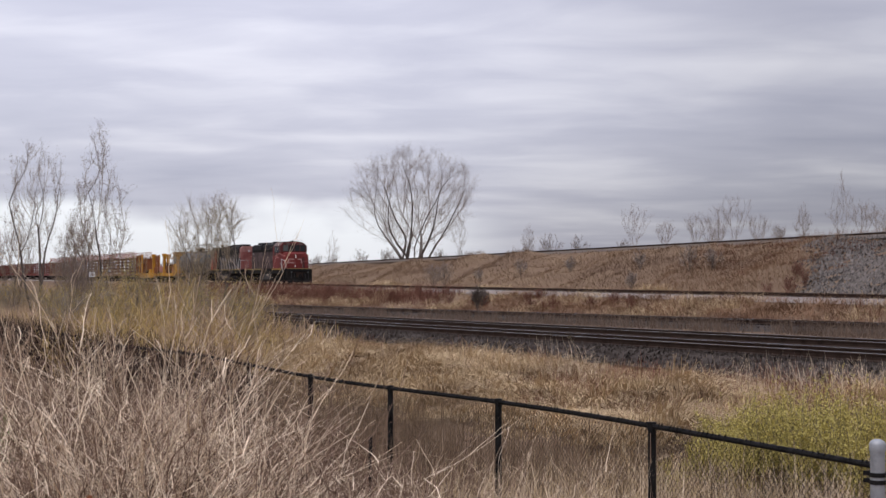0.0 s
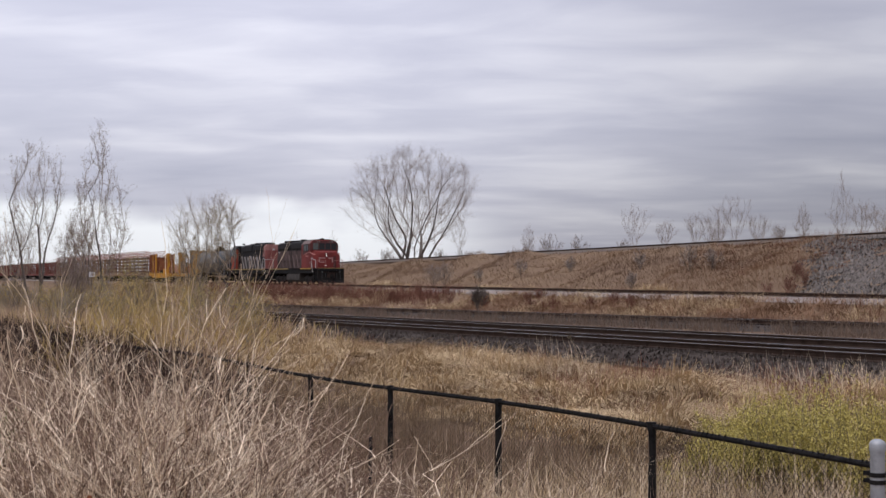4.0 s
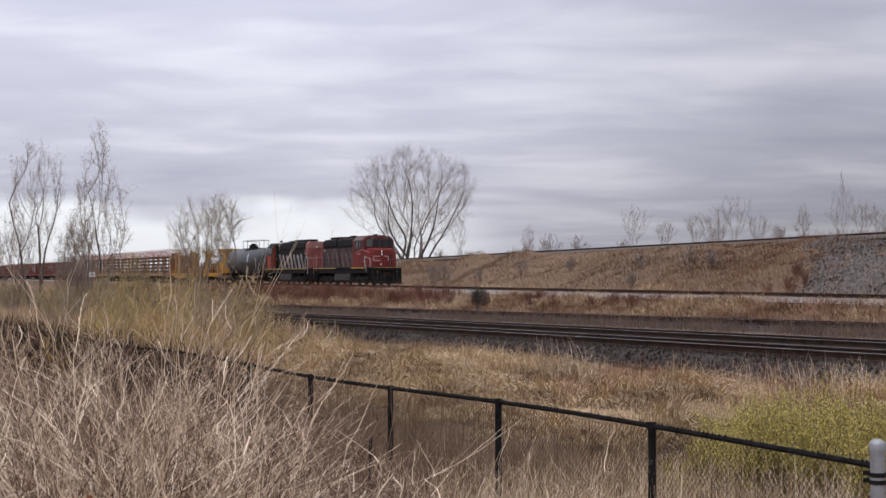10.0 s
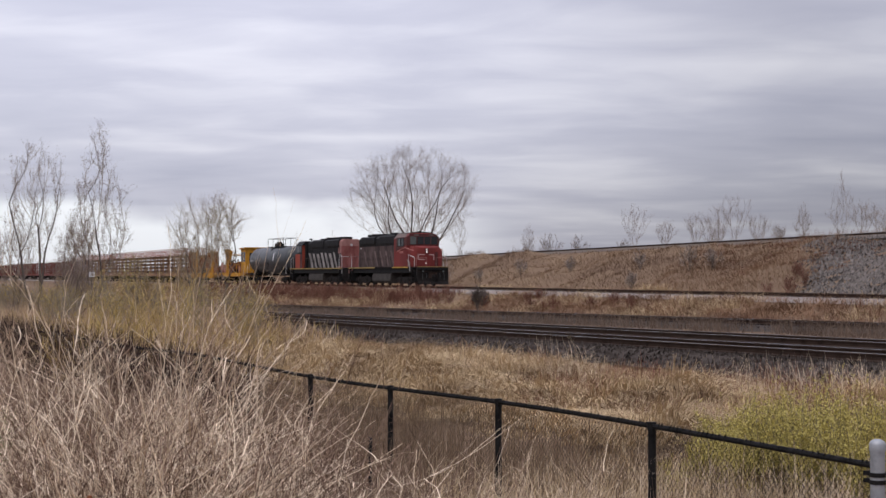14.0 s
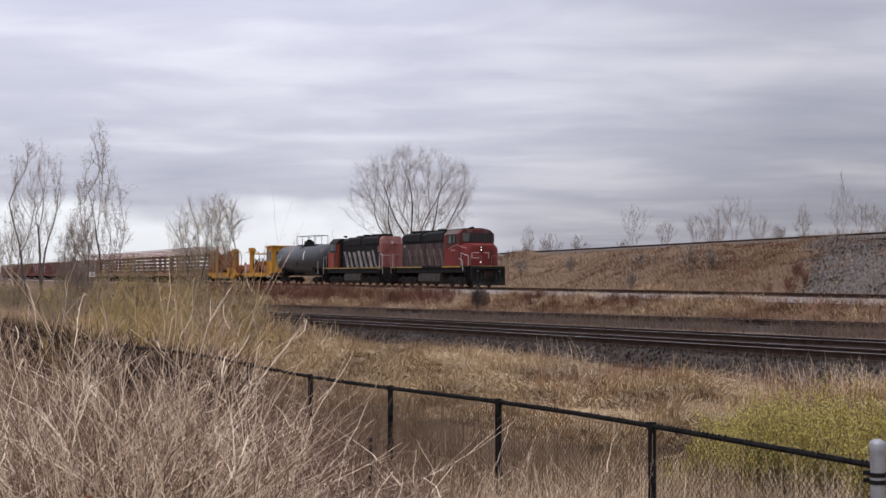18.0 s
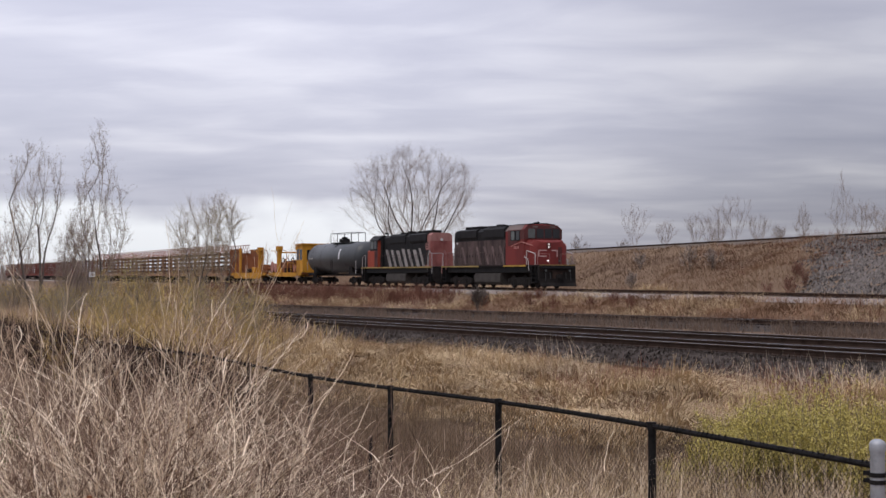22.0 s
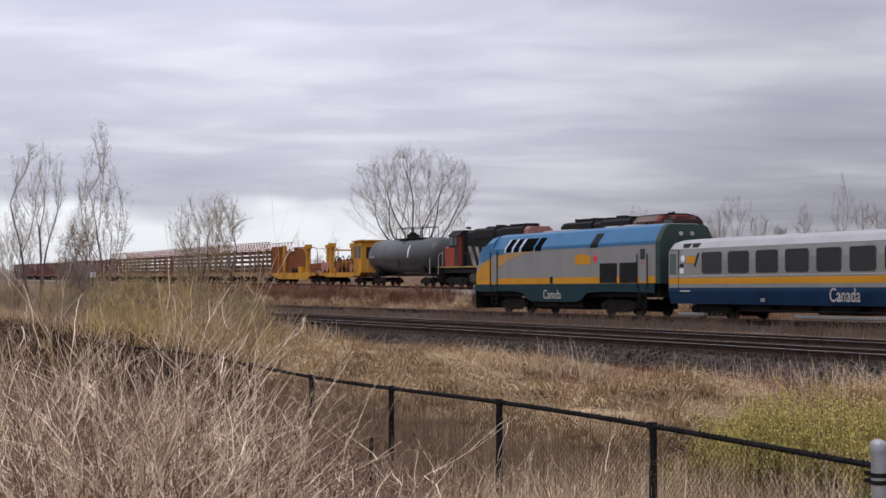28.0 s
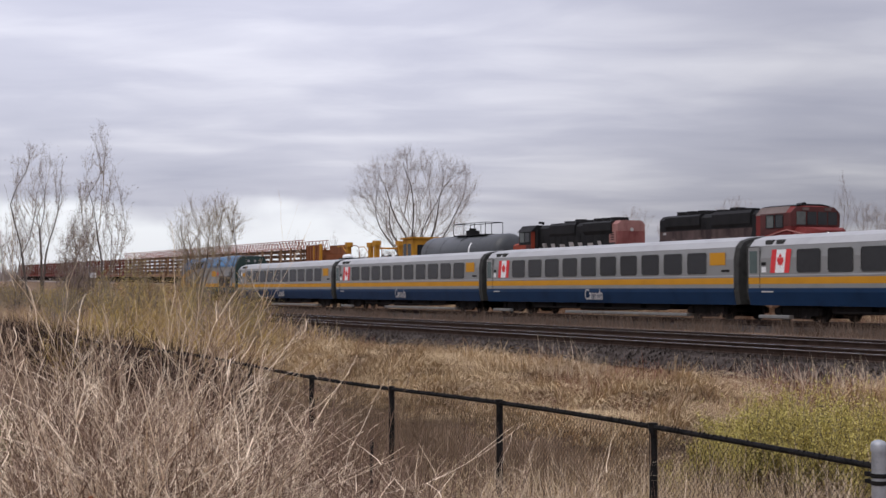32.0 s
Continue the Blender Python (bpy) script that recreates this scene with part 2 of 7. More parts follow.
LAMPGLOW.use_nodes = True
_b = LAMPGLOW.node_tree.nodes["Principled BSDF"]
_b.inputs["Emission Color"].default_value, _b.inputs["Emission Strength"].default_value = (1.0, 0.92, 0.88, 1), 1.3
PLASTIC = material("white_plastic_litter", (0.75, 0.76, 0.76), 0.4, 0, 0.1, 8, 0)


def ground_material():
    m = bpy.data.materials.new("dry_grass_ground")
    m.use_nodes = True
    nt = m.node_tree
    N, L = nt.nodes.new, nt.links.new
    bs = nt.nodes["Principled BSDF"]
    bs.inputs["Roughness"].default_value = 0.95
    bs.inputs["Specular IOR Level"].default_value = 0.02
    co = N("ShaderNodeTexCoord")
    ramp = N("ShaderNodeValToRGB")
    e = ramp.color_ramp.elements
    for i, (pz, c) in enumerate(((0.3, (0.13, 0.088, 0.064)), (0.45, (0.17, 0.115, 0.08)), (0.56, (0.205, 0.142, 0.095)), (0.7, (0.25, 0.178, 0.117)))):
        el = e[i] if i < 2 else e.new(pz)
        el.position, el.color = pz, (*c, 1)
    n1, n2, n3 = (N("ShaderNodeTexNoise") for _ in range(3))
    mp = N("ShaderNodeMapping")
    mp.inputs["Scale"].default_value = (0.35, 1.0, 1.0)
    L(co.outputs["Object"], mp.inputs[0])
    for n, s, d in ((n1, 0.35, 4), (n2, 2.2, 6), (n3, 22, 5)):
        n.inputs["Scale"].default_value, n.inputs["Detail"].default_value = s, d
        L(mp.outputs[0], n.inputs["Vector"])
    a = N("ShaderNodeMix")
    a.data_type = "FLOAT"
    a.inputs[0].default_value = 0.35
    L(n1.outputs["Fac"], a.inputs[2]), L(n2.outputs["Fac"], a.inputs[3])
    b = N("ShaderNodeMix")
    b.data_type = "FLOAT"
    b.inputs[0].default_value = 0.35
    L(a.outputs[0], b.inputs[2]), L(n3.outputs["Fac"], b.inputs[3])
    L(b.outputs[0], ramp.inputs[0]), L(ramp.outputs[0], bs.inputs["Base Color"])
    bp = N("ShaderNodeBump")
    bp.inputs["Strength"].default_value, bp.inputs["Distance"].default_value = 0.4, 0.05
    L(n2.outputs["Fac"], bp.inputs["Height"]), L(bp.outputs[0], bs.inputs["Normal"])
    return m


GROUND = ground_material()

# ---- mesh helpers ----


class Solid:
    """Collects simple closed forms for one mesh."""

    def __init__(self):
        self.v, self.f = [], []

    def add(self, verts, faces):
        n = len(self.v)
        self.v += [tuple(p) for p in verts]
        self.f += [tuple(n + i for i in f) for f in faces]
        return self

    def box(self, x0, x1, y0, y1, z0, z1):
        vs = [(x, y, z) for x in (x0, x1) for y in (y0, y1) for z in (z0, z1)]
        return self.add(vs, [(0, 1, 3, 2), (4, 6, 7, 5), (0, 4, 5, 1), (2, 3, 7, 6), (0, 2, 6, 4), (1, 5, 7, 3)])

    def cut(self, x0, x1, y0, y1, z0, z1, c=0.05):
        """A box whose edges along x are chamfered."""
        pr = [(y0 + c, z0), (y1 - c, z0), (y1, z0 + c), (y1, z1 - c), (y1 - c, z1), (y0 + c, z1), (y0, z1 - c), (y0, z0 + c)]
        return self.run(pr, x0, x1)

    def run(self, prof, x0, x1):
        """A closed outline in y, z drawn along x."""
        n = len(prof)
        vs = [(x0, y, z) for y, z in prof] + [(x1, y, z) for y, z in prof]
        return self.add(vs, [tuple(range(n))[::-1], tuple(range(n, 2 * n))] + [(i, (i + 1) % n, n + (i + 1) % n, n + i) for i in range(n)])

    def loft(self, rings):
        """Rings of equal size, each a list of points, joined and capped."""
        n = len(rings[0])
        vs = [p for r in rings for p in r]
        fs = [tuple(range(n))[::-1], tuple(range(len(vs) - n, len(vs)))]
        for k in range(len(rings) - 1):
            fs += [(k * n + i, k * n + (i + 1) % n, (k + 1) * n + (i + 1) % n, (k + 1) * n + i) for i in range(n)]
        return self.add(vs, fs)

    def slab(self, outline, y0, y1):
        """A closed outline in x, z with thickness in y."""
        n = len(outline)
        vs = [(x, y0, z) for x, z in outline] + [(x, y1, z) for x, z in outline]
        return self.add(vs, [tuple(range(n)), tuple(range(n, 2 * n))[::-1]] + [(i, n + i, n + (i + 1) % n, (i + 1) % n) for i in range(n)])

    def rod(self, a, b, r, n=6, r2=None):
        a, b = Vector(a), Vector(b)
        d = (b - a).normalized()
        s = d.orthogonal().normalized()
        t = d.cross(s)
        r2 = r if r2 is None else r2
        rings = [[p + q * (s * math.cos(2 * math.pi * i / n) + t * math.sin(2 * math.pi * i / n)) for i in range(n)] for p, q in ((a, r), (b, r2))]
        return self.loft(rings)

    def path(self, pts, r, n=6):
        for a, b in zip(pts, pts[1:]):
            self.rod(a, b, r, n)
        return self

    def mesh(self, name, mat, smooth=False):
        me = bpy.data.meshes.new(name)
        me.from_pydata(self.v, [], self.f)
        bm = bmesh.new()
        bm.from_mesh(me)
        bmesh.ops.recalc_face_normals(bm, faces=bm.faces)
        bm.to_mesh(me)
        bm.free()
        me.materials.append(mat)
        if smooth:
            me.shade_smooth()
            me.set_sharp_from_angle(angle=radians(38))
        return me


def part(name, solid, mat, parent, label="", smooth=False):
    """ONE mesh object under a thing or a part."""
    ob = new(name, solid.mesh(name, mat, smooth))
    ob.parent = parent
    return tagged(ob, label)



def thing(name, m, label, category, group="", kind=""):
    o = new(name)
    o.empty_display_size = 0.3
    o.matrix_basis = m
    return tagged(o, label, category, group, kind)


def bulk(name, verts, faces_n, mat):
    """A mesh of many faces of faces_n corners each, whose corners follow one another in verts."""
    me = bpy.data.meshes.new(name)
    verts = np.asarray(verts, np.float32).reshape(-1, 3)
    n = len(verts)
    me.vertices.add(n)
    me.vertices.foreach_set("co", verts.ravel())
    me.loops.add(n)
    me.loops.foreach_set("vertex_index", np.arange(n, dtype=np.int32))
    k = n // faces_n
    me.polygons.add(k)
    me.polygons.foreach_set("loop_start", np.arange(k, dtype=np.int32) * faces_n)
    me.update(calc_edges=True)
    me.materials.append(mat)
    return me


def strips(name, rows, mat):
    """Ribbons: rows has shape (count, steps, 2, 3); quads that share their corners, so each ribbon is one island."""
    c, s = rows.shape[:2]
    idx = np.arange(c * s * 2).reshape(c, s, 2)
    quads = np.stack([idx[:, :-1, 0], idx[:, :-1, 1], idx[:, 1:, 1], idx[:, 1:, 0]], -1).reshape(-1, 4)
    me = bpy.data.meshes.new(name)
    me.vertices.add(c * s * 2)
    me.vertices.foreach_set("co", rows.astype(np.float32).ravel())
    me.loops.add(quads.size)
    me.loops.foreach_set("vertex_index", quads.astype(np.int32).ravel())
    me.polygons.add(len(quads))
    me.polygons.foreach_set("loop_start", np.arange(len(quads), dtype=np.int32) * 4)
    me.update(calc_edges=True)
    me.materials.append(mat)
    return me


# ---- ground ----


BRANCH = pose(0, 0, 0, 0, 0, -1.99)  # the branch line and its embankment lie at a slight angle to the main line
BQ = 48.05  # distance of the freight track's centre line, across the branch
_c, _s = math.cos(radians(1.99)), math.sin(radians(1.99))


def br(s, q):
    """A place s along and q across the branch line."""
    return s * _c + q * _s, q * _c - s * _s


def freight_z(s):
    """The rail height of the freight line, which climbs away to the left."""
    return 0.500 - 0.00893 * min(max(s, -460.0), 60.0)


def lerp_table(pts, v):
    for (a, za), (b, zb) in zip(pts, pts[1:]):
        if v <= b:
            return za + (zb - za) * (v - a) / (b - a)
    return pts[-1][1]


MAIN = ((-4500, -1.6), (-30, -0.5), (1.5, -0.6), (5.5, -1.3), (10, -1.2), (14, -0.95), (17.4, -0.55), (18.9, -0.42), (28.6, -0.42), (30, -0.62), (34, -0.68),
        (36.6, -0.42), (42, -0.42))


def ground_z(x, y):
    if y <= 42:
        z = lerp_table(MAIN, y)
    else:
        s, q = x * _c - y * _s, x * _s + y * _c
        fz = freight_z(s)
        ya = (BQ - 4.3 - x * _s) / _c  # where the freight line's bank begins
        if y < ya:
            z = -0.42 + (fz - 0.85 + 0.42) * ((y - 42) / (ya - 42)) ** 1.3
        else:
            z = lerp_table(((-9000, -0.4), (BQ - 4.3, fz - 0.85), (BQ - 2.5, fz - 0.42), (BQ + 2.6, fz - 0.42), (BQ + 4.6, fz - 0.6), (BQ + 14.6, 4.55), (BQ + 15.6, 4.75),
                            (BQ + 21, 4.75), (BQ + 30, 3.4), (BQ + 50, 2.6), (400, 2.4), (9000, 2.4)), q)
        if BQ + 3.5 < q < BQ + 15.2:
            z += 0.8 * (noise.noise((s * 0.16 + q * 0.12, q * 0.12, 3.0)) + 0.4 * noise.noise((s * 0.5, q * 0.6, 8.0)))
    if 29 < y < 36 or 6 < y < 18.5:
        z += 0.18 * (noise.noise((x * 0.12, y * 0.25, 3.0)) + 0.5 * noise.noise((x * 0.5, y * 0.6, 8.0)))
    return z


def build_ground():
    xs = [-4500, -2500, -1200, -700, -500, -400, -340] + [-300 + 3.0 * i for i in range(60)] + [-120 + 1.5 * i for i in range(80)] + [0, 8, 20, 40, 70, 120, 200, 400, 700, 1500, 4500]
    ys = [-4500, -1500, -400, -100, -30, -12, -4, 0, 2] + [4 + 0.8 * i for i in range(18)] + [18.9, 23, 28.6, 30, 31, 32, 33, 34, 35, 36.6, 39, 42]
    for x0 in range(66):
        ys.append(42.7 + 0.7 * x0)
    ys += [91, 95, 100, 110, 130, 200, 400, 1200, 4500]
    vs = [(x, y, ground_z(x, y)) for y in ys for x in xs]
    n = len(xs)
    fs = [(j * n + i, j * n + i + 1, (j + 1) * n + i + 1, (j + 1) * n + i) for j in range(len(ys) - 1) for i in range(n - 1)]
    me = bpy.data.meshes.new("ground")
    me.from_pydata(vs, [], fs)
    me.materials.append(GROUND)
    me.shade_smooth()
    tagged(new("ground", me), "dry grass railway land with embankment", "ground", kind="structure")


build_ground()

# ---- tracks ----


def rail_profile(y):
    return [(y - 0.07, -0.17), (y + 0.07, -0.17), (y + 0.07, -0.15), (y + 0.012, -0.13), (y + 0.012, -0.045), (y + 0.036, -0.035), (y + 0.036, -0.005),
            (y + 0.028, 0.0), (y - 0.028, 0.0), (y - 0.036, -0.005), (y - 0.036, -0.035), (y - 0.012, -0.045), (y - 0.012, -0.13), (y - 0.07, -0.15)]


def stones(x0, x1, y0, y1, zf, count, size, seed):
    """Loose angular stones lying on a bed, as four-sided chips."""
    rs = np.random.RandomState(seed)
    x, y = rs.uniform(x0, x1, count), rs.uniform(y0, y1, count)
    z = np.array([zf(a, b) for a, b in zip(x, y)])
    s = size * rs.uniform(0.5, 1.4, count)
    c = np.stack([x, y, z], -1)
    d = rs.normal(size=(count, 4, 3))
    d /= np.linalg.norm(d, axis=-1, keepdims=True)
    base = np.array([(1, 0, -0.5), (-0.5, 0.87, -0.5), (-0.5, -0.87, -0.5), (0, 0, 1.0)])
    p = c[:, None] + s[:, None, None] * (0.8 * base + 0.35 * d)
    p[:, :, 2] += 0.3 * s[:, None]
    tri = p[:, [0, 1, 3, 1, 2, 3, 2, 0, 3]].reshape(-1, 3)
    return tri


def railway_track(name, y, z_of, x0, x1, bed, label, seed, shoulder=1.0, polished=STEEL, depth=0.26, chips=9000, turn=None, chip=0.045):
    tr = thing(name, turn or pose(0, 0, 0), label, "railway track", kind="structure")
    za, zb = z_of(x0), z_of(x1)

    def tilted(prof):
        return Solid().loft([[(x0, yy, zz + za) for yy, zz in prof], [(x1, yy, zz + zb) for yy, zz in prof]])

    for s in (-0.755, 0.755):
        part("rail", tilted(rail_profile(y + s)), RUST, tr, "rusty steel rail")
        part("rail_head", tilted([(y + s - 0.03, -0.006), (y + s + 0.03, -0.006), (y + s + 0.03, 0.003), (y + s - 0.03, 0.003)]), polished, tr, "worn rail head")
    b = depth + 0.2
    part("ballast_bed", tilted([(y - 2.0 - shoulder, -b), (y + 2.0 + shoulder, -b), (y + 1.75, -0.19), (y - 1.75, -0.19)]), bed, tr)
    so = Solid()
    n = int((min(x1, 30) - max(x0, -330)) / 0.55)
    for i in range(n):
        x = max(x0, -330) + 0.55 * i
        z = z_of(x)
        so.box(x - 0.11, x + 0.11, y - 1.28, y + 1.28, z - 0.30, z - 0.165)
    tagged(part("sleepers", so, TIE, tr, "dark creosoted wooden sleepers"), kind="stuff")

    def bed_z(a, q):
        e = abs(q - y)
        return z_of(a) + (-0.2 if e < 1.75 else -0.2 - (b - 0.19) * (e - 1.75) / (0.25 + shoulder))

    tri = stones(-125, -14, y - 2.0 - shoulder, y + 1.8, bed_z, chips, chip, seed)
    st = new("loose_ballast", bulk("loose_ballast", tri, 3, bed))
    st.parent = tr
    tagged(st, "loose angular ballast stones", kind="stuff")
    return tr


RUSTY_RAIL = material("dull_rusty_rail", (0.10, 0.062, 0.045), 0.8, 0.2, 0.35, 3, 0.1)
flat = lambda x: 0.0
railway_track("main_track_near", 21.2, flat, -700, 700, BALLAST, "railway track with dark ballast and shiny rails", 11, 1.1, chips=34000, chip=0.06)
railway_track("main_track_second", 25.7, flat, -700, 700, BALLAST, "railway track with dark ballast and shiny rails", 12, 0.8)
railway_track("main_track_far", 39.3, flat, -700, 700, BALLAST, "railway track half hidden by dry weeds", 13, 0.8)
railway_track("freight_track", BQ, freight_z, -450, -12, BALLAST_PALE, "climbing freight track on pale ballast", 14, 0.9, polished=RUSTY_RAIL, depth=0.25, turn=BRANCH)
railway_track("embankment_track", 66.0, lambda x: 5.17, -700, 300, BALLAST_MID, "rusty track along the top of the embankment", 15, 0.6, polished=RUSTY_RAIL, chips=3000, turn=BRANCH)

# ---- chain-link fence ----
FENCE_Y, FENCE_TOP, FENCE_FOOT = 6.93, 0.12, -1.32
POSTS = [-8.37] + [-11.28 - 3.03 * i for i in range(20)]


def fence_top(x):
    """The top rail sags and rises a little from post to post."""
    return FENCE_TOP + 0.03 * math.sin(0.45 * x + 1.1) - 0.015


def build_fence():
    fe = thing("chain_link_fence", pose(0, 0, 0), "black chain-link fence with round posts among weeds", "fence")
    for i, x in enumerate(POSTS[1:]):
        top = fence_top(x)
        so = Solid().rod((x, FENCE_Y, FENCE_FOOT - 0.15), (x, FENCE_Y, top - 0.02), 0.036, 10).rod((x, FENCE_Y, top - 0.03), (x, FENCE_Y, top + 0.035), 0.042, 10)
        part("line_post", so, FENCE_BLACK, fe, "", True)
    for a, b in zip(POSTS, POSTS[1:]):
        so = Solid()
        k = 6
        pts = [(a + (b - a) * j / k, FENCE_Y, fence_top(a + (b - a) * j / k)) for j in range(k + 1)]
        so.path(pts, 0.023, 8)
        # knuckled wire ends and ties along the rail
        rs = random.Random(int(-a * 10))
        for j in range(int((a - b) / 0.06)):
            x = a - 0.06 * j - rs.uniform(0, 0.03)
            z = fence_top(x)
            so.rod((x, FENCE_Y - 0.02, z), (x + rs.uniform(-0.02, 0.02), FENCE_Y - 0.01, z + rs.uniform(0.012, 0.04)), 0.007, 3)
        part("top_rail", so, FENCE_BLACK, fe, "", True)
        # woven diamond mesh of one bay, two sets of zigzag wires
        w, wire = (0.031, 0.0026) if a > -36 else (0.056, 0.004)
        z0, cols = FENCE_FOOT, int((a - b) / w)
        zz = []
        rows = int((0.0 - z0) / w) + 2
        for c in range(cols):
            xs = b + w * (c + 0.5)
            ztop = fence_top(xs)
            step = np.arange(rows + 1)
            z = ztop - step * w * 1.02
            x = xs + np.where(step % 2 == 0, -w / 2, w / 2) * (1 if c % 2 == 0 else -1)
            left = np.stack([x - wire, np.full_like(z, FENCE_Y + (0.003 if c % 2 else -0.003)), z], -1)
            right = left + np.array([2 * wire, 0, 0])
            zz.append(np.stack([left, right], 1))
        me = strips("mesh_panel", np.array(zz), MESHWIRE)
        ob = new("mesh_panel", me)
        ob.parent = fe
        tagged(ob, "woven diamond wire mesh")
    # galvanised terminal post with cap and clamp bands
    x = POSTS[0]
    tp = thing("terminal_post", pose(x, FENCE_Y + 0.01, -0.02), "galvanised steel fence post with a domed cap", "fence post")
    part("post", Solid().rod((0, 0, FENCE_FOOT - 0.2), (0, 0, 0.235), 0.051, 16), GALV, tp, "", True)
    so = Solid()
    rings = [[(r * math.cos(i * math.pi / 8), r * math.sin(i * math.pi / 8), z) for i in range(16)] for r, z in ((0.056, 0.215), (0.057, 0.26), (0.048, 0.281), (0.028, 0.293), (0.006, 0.297))]
    part("cap", so.loft(rings), GALV, tp, "rounded grey cap", True)
    for z in (0.055, 0.005):
        part("clamp_band", Solid().rod((0, 0, z - 0.018), (0, 0, z + 0.012), 0.056, 16).box(-0.13, -0.03, -0.02, 0.02, z - 0.016, z + 0.012), FENCE_BLACK, tp, "black clamp band", False)
    # a second short black stake by the fence
    st = thing("stake", pose(-14.9, 5.73, 0), "short dark wooden stake in weeds", "stake")
    part("shaft", Solid().rod((0, 0, -1.4), (0.0, 0, -0.24), 0.02, 7), BLACK, st)
    sx, sy = -8.0 * math.cos(radians(10.7)), 8.0 * math.sin(radians(10.7))
    st = thing("stake", pose(sx, sy, 0), "short brown weathered wooden stub in weeds", "stake")
    part("shaft", Solid().rod((0, 0, -0.8), (0.01, 0, 0.2), 0.026, 8).rod((0.01, 0, 0.2), (0.012, 0, 0.25), 0.026, 8, 0.012), RUSTBROWN, st, "", True)


build_fence()

# ---- rolling stock ----
# Every vehicle has x along the track, y across it (the side seen has y below zero) and z from the rail head.


def wheelset(parent, x, r=0.46, gauge=0.755):
    so = Solid()
    for s in (-gauge, gauge):
        rings = []
        for yy, rr in ((s - 0.07, r * 0.96), (s + 0.0, r), (s + 0.07, r)):
            rings.append([(rr * math.cos(i * math.pi / 10), yy, rr * math.sin(i * math.pi / 10)) for i in range(20)])
        so.loft(rings)
        for i in range(4):
            a = i * math.pi / 2
            so.rod((0.62 * r * math.cos(a), s - 0.085, 0.62 * r * math.sin(a)), (0.62 * r * math.cos(a), s + 0.085, 0.62 * r * math.sin(a)), 0.06, 6)
    so.rod((0, -gauge - 0.2, 0), (0, gauge + 0.2, 0), 0.08, 8)
    w = part("wheelset", so, WHEEL, parent, "steel wheels on an axle", True)
    w.matrix_basis = pose(x, 0, r)
    return w


def bogie(parent, x, axles, r, name="bogie", side=1.02):
    """Side frames with axle boxes, springs and a bolster."""
    a0, a1 = min(axles), max(axles)
    so = Solid()
    for s in (-1, 1):
        y = s * side
        so.slab([(a0 - 0.35, r + 0.12), (a0 - 0.35, r - 0.12), (a0 + 0.3, r - 0.14), (a0 + 0.55, r - 0.30), (a1 - 0.55, r - 0.30), (a1 - 0.3, r - 0.14), (a1 + 0.35, r - 0.12),
                 (a1 + 0.35, r + 0.12), (a1 - 0.3, r + 0.30), (a0 + 0.3, r + 0.30)], y - 0.07, y + 0.07)
        for a in axles:
            so.box(a - 0.16, a + 0.16, y - 0.13, y + 0.13, r - 0.15, r + 0.16)
        for a in [(p + q) / 2 for p, q in zip(axles, axles[1:])]:
            for d in (-0.17, 0, 0.17):
                so.rod((a + d, y + s * 0.05, r - 0.22), (a + d, y + s * 0.05, r + 0.16), 0.07, 6)
    so.box((a0 + a1) / 2 - 0.25, (a0 + a1) / 2 + 0.25, -side, side, r + 0.0, r + 0.34)
    b = part(name, so, UNDER, parent, "dirty cast bogie frame")
    b.matrix_basis = pose(x, 0, 0)
    return b


WHEELS = []  # (wheelset, radius, rolls with: "freight" or "passenger")


def trucks(parent, centres, axles, r, kind, side=1.02):
    for c in centres:
        bogie(parent, c, axles, r, side=side)
        for a in axles:
            WHEELS.append((wheelset(parent, c + a, r), r, kind))


def text_mesh(name, word, size, mat):
    """A word in the built-in font as a thin mesh, standing in the x, z plane and read from -y."""
    cu = bpy.data.curves.new(name, "FONT")
    cu.body, cu.size, cu.extrude = word, size, 0.004
    tmp = bpy.data.objects.new(name, cu)
    scene.collection.objects.link(tmp)
    me = bpy.data.meshes.new_from_object(tmp.evaluated_get(bpy.context.evaluated_depsgraph_get()))
    bpy.data.objects.remove(tmp)
    me.transform(Matrix.Rotation(radians(90), 4, "X"))
    me.materials.clear()
    me.materials.append(mat)
    return me



FL = 20.15  # freight locomotive, over couplers


